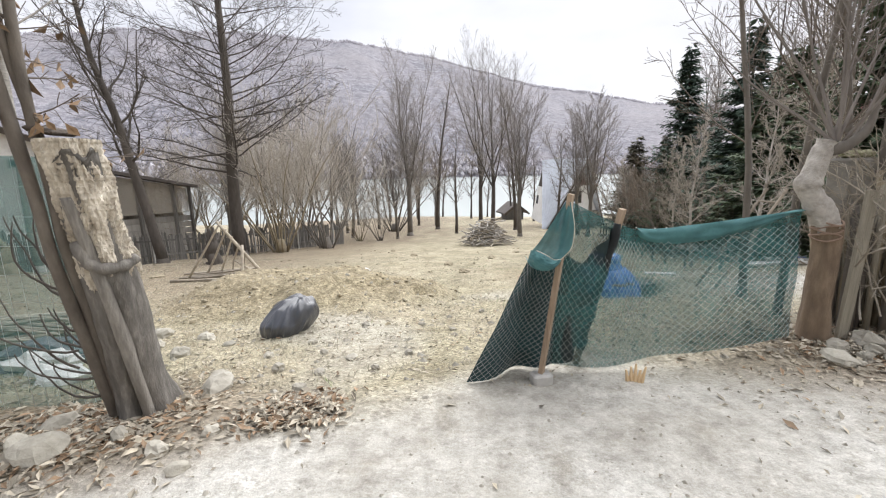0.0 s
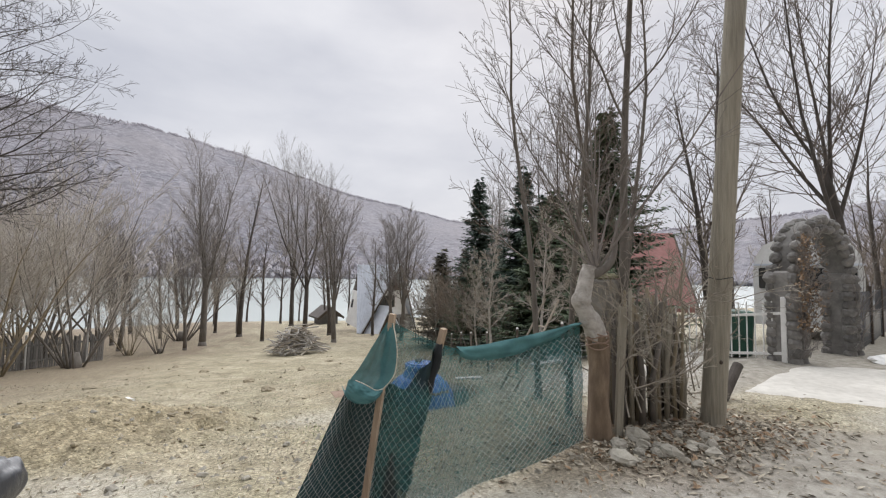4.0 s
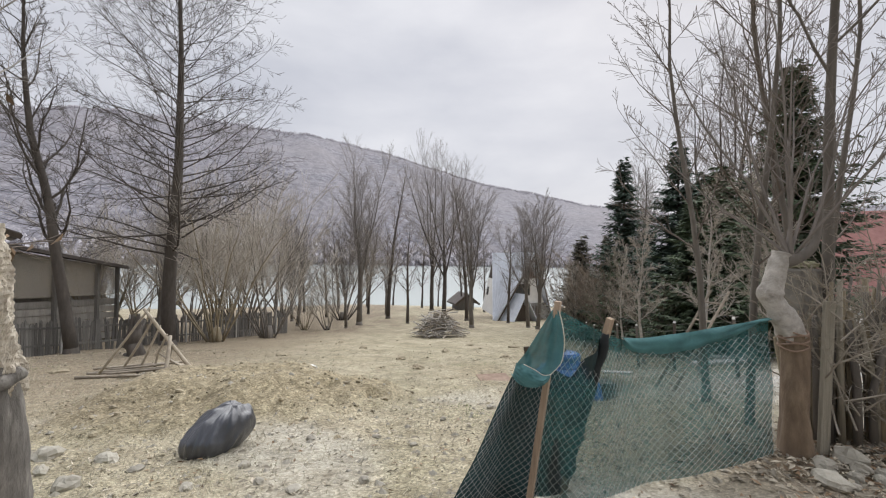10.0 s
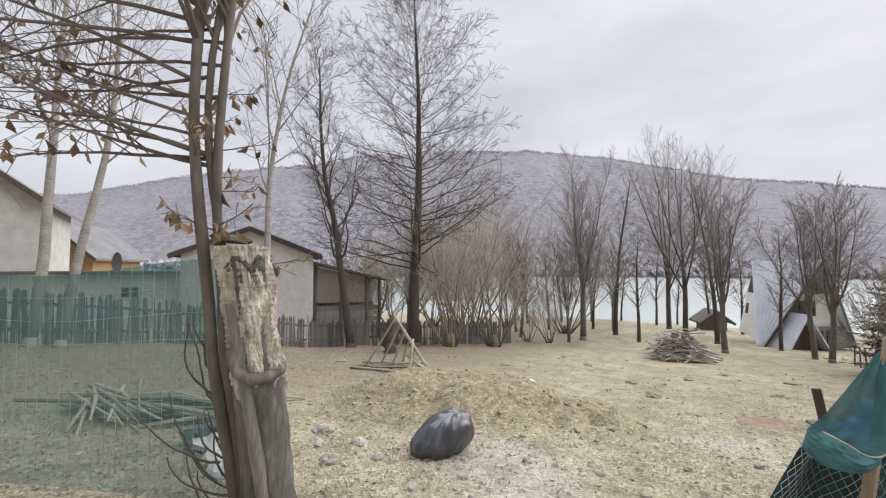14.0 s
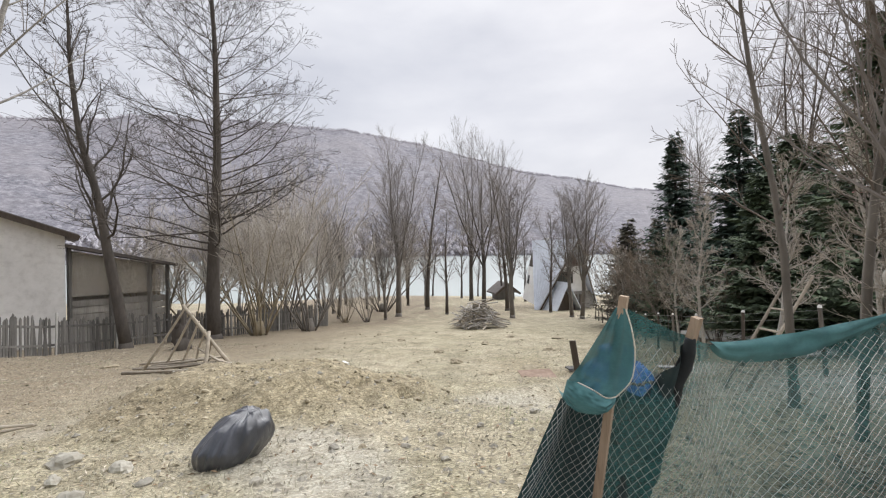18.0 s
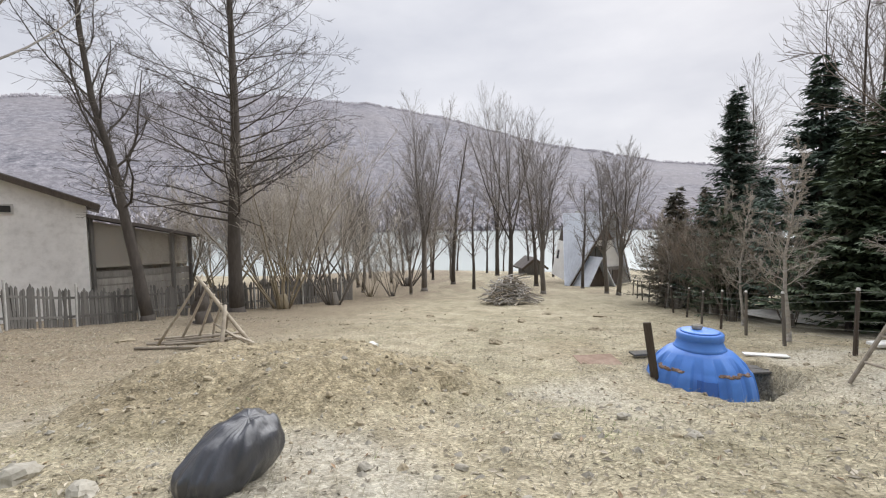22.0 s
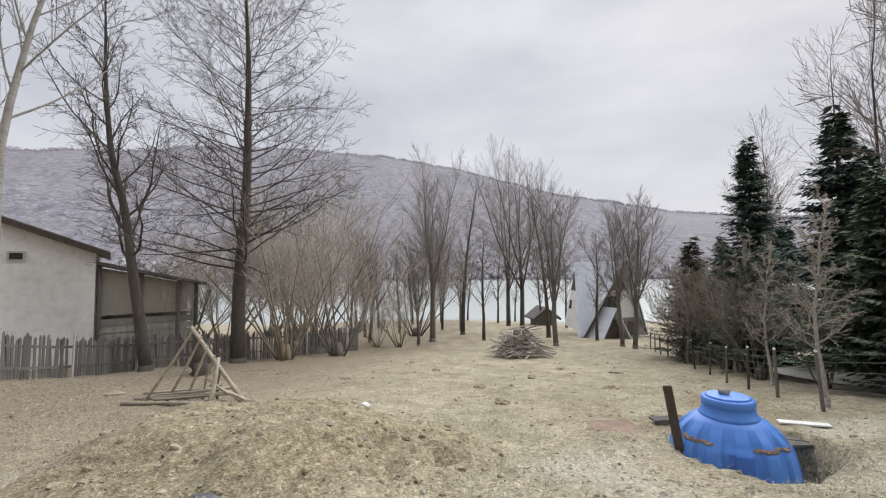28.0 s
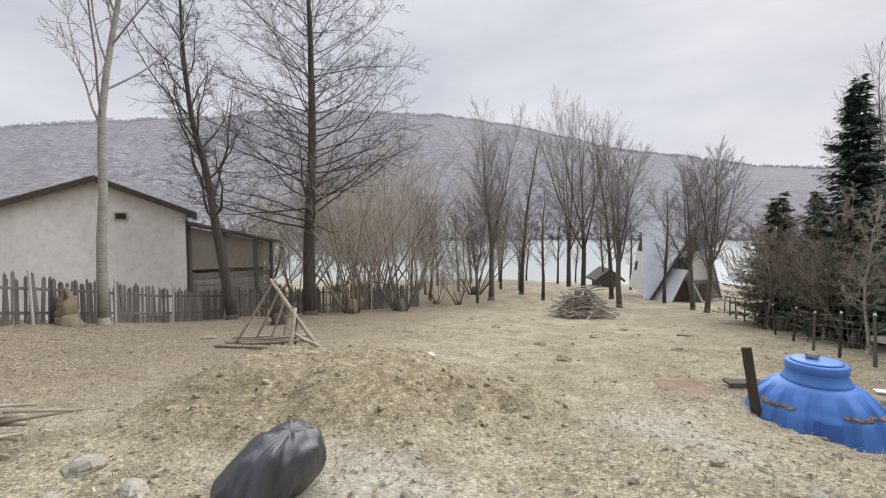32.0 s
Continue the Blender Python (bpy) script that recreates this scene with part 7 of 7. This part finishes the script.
for i in range(15000):
    x, q = 3.0 + 11 * rl.random() ** 1.2, -rl.uniform(5.0, 8.5)
    y = q + 3.2 + 0.36 * (x - 0.5)
    if rl.random() > ease(-4.9, -5.8, q):
        continue
    p, a, s_ = Vector((x, y, soil(x, y) + 0.01)), rl.random() * 6.283, rl.uniform(0.025, 0.06)
    d = Vector((math.cos(a), math.sin(a), rl.gauss(0, 0.3))) * s_
    w = Vector((-math.sin(a), math.cos(a), rl.gauss(0, 0.4))) * s_ * 0.36
    (browns if rl.random() < 0.6 else leaves).face([p - d, p + w + Vector((0, 0, 0.02 * rl.random())), p + d, p - w + Vector((0, 0, 0.02 * rl.random()))])
for i in range(130000):
    x, y = rl.uniform(-12, 6), 3.0 + 13 * rl.random() ** 1.5
    q = beyond(x, y)
    if q < 0.3 or rl.random() > 0.25 + 0.6 * ease(-0.2, 0.4, noise.noise((x * 0.6, y * 0.6, 31.0))):
        continue
    if mound(x, y) > 0.05 and rl.random() < 0.7:
        continue
    p = Vector((x, y, soil(x, y) - 0.005))
    a = rl.random() * 6.283
    h = rl.uniform(0.025, 0.075)
    d = Vector((math.cos(a), math.sin(a), 0))
    grn = rl.random() < 0.42 * ease(0.1, 0.5, noise.noise((x * 0.9, y * 0.9, 51.0)))
    (greens if grn else blades).face([p - d.cross(Vector((0, 0, 1))) * 0.0035, p + d.cross(Vector((0, 0, 1))) * 0.0035, p + d * h * rl.uniform(0.4, 1.6) + Vector((0, 0, h * rl.uniform(0.4, 1.0)))])
for i in range(2600):
    x, y = rl.uniform(-5, 6), 1.2 + 6 * rl.random() ** 1.3
    m = 0.008 + (0.04 if beyond(x, y) > -0.2 else 0.012) * rl.random() ** 4
    z = soil(x, y)
    n0 = len(pebbles.v)
    for k in range(5):
        a = k * 1.2566 + rl.random() * 0.5
        pebbles.v.append((x + m * math.cos(a) * rl.uniform(0.7, 1.2), y + m * math.sin(a) * rl.uniform(0.7, 1.2), z - 0.004))
    pebbles.v.append((x + rl.gauss(0, 0.2) * m, y + rl.gauss(0, 0.2) * m, z + m * rl.uniform(0.4, 0.8)))
    pebbles.f += [(n0 + k, n0 + (k + 1) % 5, n0 + 5) for k in range(5)]
solid("leaf_litter", leaves, litter_leaf, "scattered pale dry leaves on grass and dirt", "leaves", "", "stuff")
solid("brown_leaves", browns, dry_leaf, "dark brown fallen leaves among the grass", "leaves", "", "stuff")
solid("grass_blades", blades, straw, "short dry straw-coloured grass", "grass", "", "stuff")
solid("green_grass", greens, green_blade, "few green blades among dry grass", "grass", "", "stuff")
solid("pebbles", pebbles, stone_m, "small pale pebbles strewn about the gateway", "pebbles", "", "stuff")

# ---- lower ground behind the wire fence: a rowing boat and pale planks ----
boat = thing("rowing_boat", (9.3, 12.9, soil(9.3, 12.9)), "small blue and white rowing boat upturned behind the fence", "boat", turn=25)
m = Shape()
m.sheet(lambda u, v: Vector(((u - 0.5) * 1.9, math.cos(math.pi * v) * 0.34 * (1 - abs(2 * u - 1) ** 2.4), 0.05 + 0.3 * math.sin(math.pi * v) * (1 - 0.4 * abs(2 * u - 1) ** 2))), 16, 10)
part("hull", m, paint_white, boat, "", True)
m = Shape()
m.tube([Vector(((u / 10 - 0.5) * 1.9, -0.35 * (1 - abs(u / 5 - 1) ** 2.4), 0.07)) for u in range(11)], 0.03, 6)
part("gunwale", m, tank_blue, boat)
for x, y, t, ln in ((7.9, 15.0, -42, 1.3), (8.7, 14.0, -40, 1.2)):
    kb = thing("canoe", (x, y, soil(x, y) + 0.02), "long pale upturned canoe on the ground behind the fence", "canoe", "canoes", turn=t)
    m = Shape()
    m.sheet(lambda u, v: Vector(((u - 0.5) * 2 * ln, math.cos(math.pi * v) * 0.3 * (1 - abs(2 * u - 1) ** 2.6), 0.02 + 0.24 * math.sin(math.pi * v) * (1 - 0.6 * abs(2 * u - 1) ** 2))), 24, 10)
    part("hull", m, paint_white, kb, "", True)
    m = Shape()
    m.tube([Vector(((u / 12 - 0.5) * 2 * ln, 0, 0.262 - 0.144 * abs(u / 6 - 1) ** 2)) for u in range(13)], 0.012, 5)
    part("keel", m, concrete, kb)
for x, y, t in ((6.3, 9.9, 12), (7.6, 10.9, -10)):
    board("pale_board", (1.5, 0.2, 0.05), (x, y, soil(x, y) + 0.05), t, 2, paint_white, "pale plank lying behind the wire fence")

# ---- clods on the mound and molehills about the grass ----
clods = Shape()
rcl = random.Random(303)
for i in range(1100):
    if i < 500:
        a, r_ = rcl.random() * 6.283, math.sqrt(rcl.random())
        x, y = -3.0 + 2.8 * r_ * math.cos(a), 7.35 + 2.15 * r_ * math.sin(a)
    else:
        x, y = rcl.uniform(-12, 5), 5 + 15 * rcl.random()
    d = 0.018 + 0.07 * rcl.random() ** 4
    one = Shape()
    one.lump((d * rcl.uniform(1, 1.6), d, d * 0.7), rcl, 4, 6, 0.25)
    z, n0 = soil(x, y) - d * 0.3, len(clods.v)
    clods.v += [(v[0] + x, v[1] + y, v[2] + z) for v in one.v]
    clods.f += [tuple(n0 + q for q in f) for f in one.f]
solid("soil_clods", clods, surf("dry_soil", (0.19, 0.155, 0.1), (0.3, 0.255, 0.175), (0.42, 0.365, 0.27), 16, 0.95, 0.6, island=True, vary=0.4), "small brown clods of dry soil", "soil", "", "stuff")
for i, (x, y) in enumerate(((-1.0, 13.2), (0.4, 15.0), (-2.6, 16.1), (2.2, 13.6), (-4.8, 14.2), (-7.5, 12.5), (1.4, 17.4), (-0.4, 11.0), (1.2, 9.9), (3.0, 16.6), (-9.0, 11.0), (-3.9, 18.6))):
    m = Shape()
    m.lump((rcl.uniform(0.3, 0.5), rcl.uniform(0.25, 0.4), 0.1), rcl, 6, 12, 0.3)
    solid("molehill", m, bpy.data.materials["dry_soil"], "low brown molehill in the grass", "molehill", "molehills").matrix_basis = pose(x, y, soil(x, y) - 0.02, 0, 0, 40 * i)
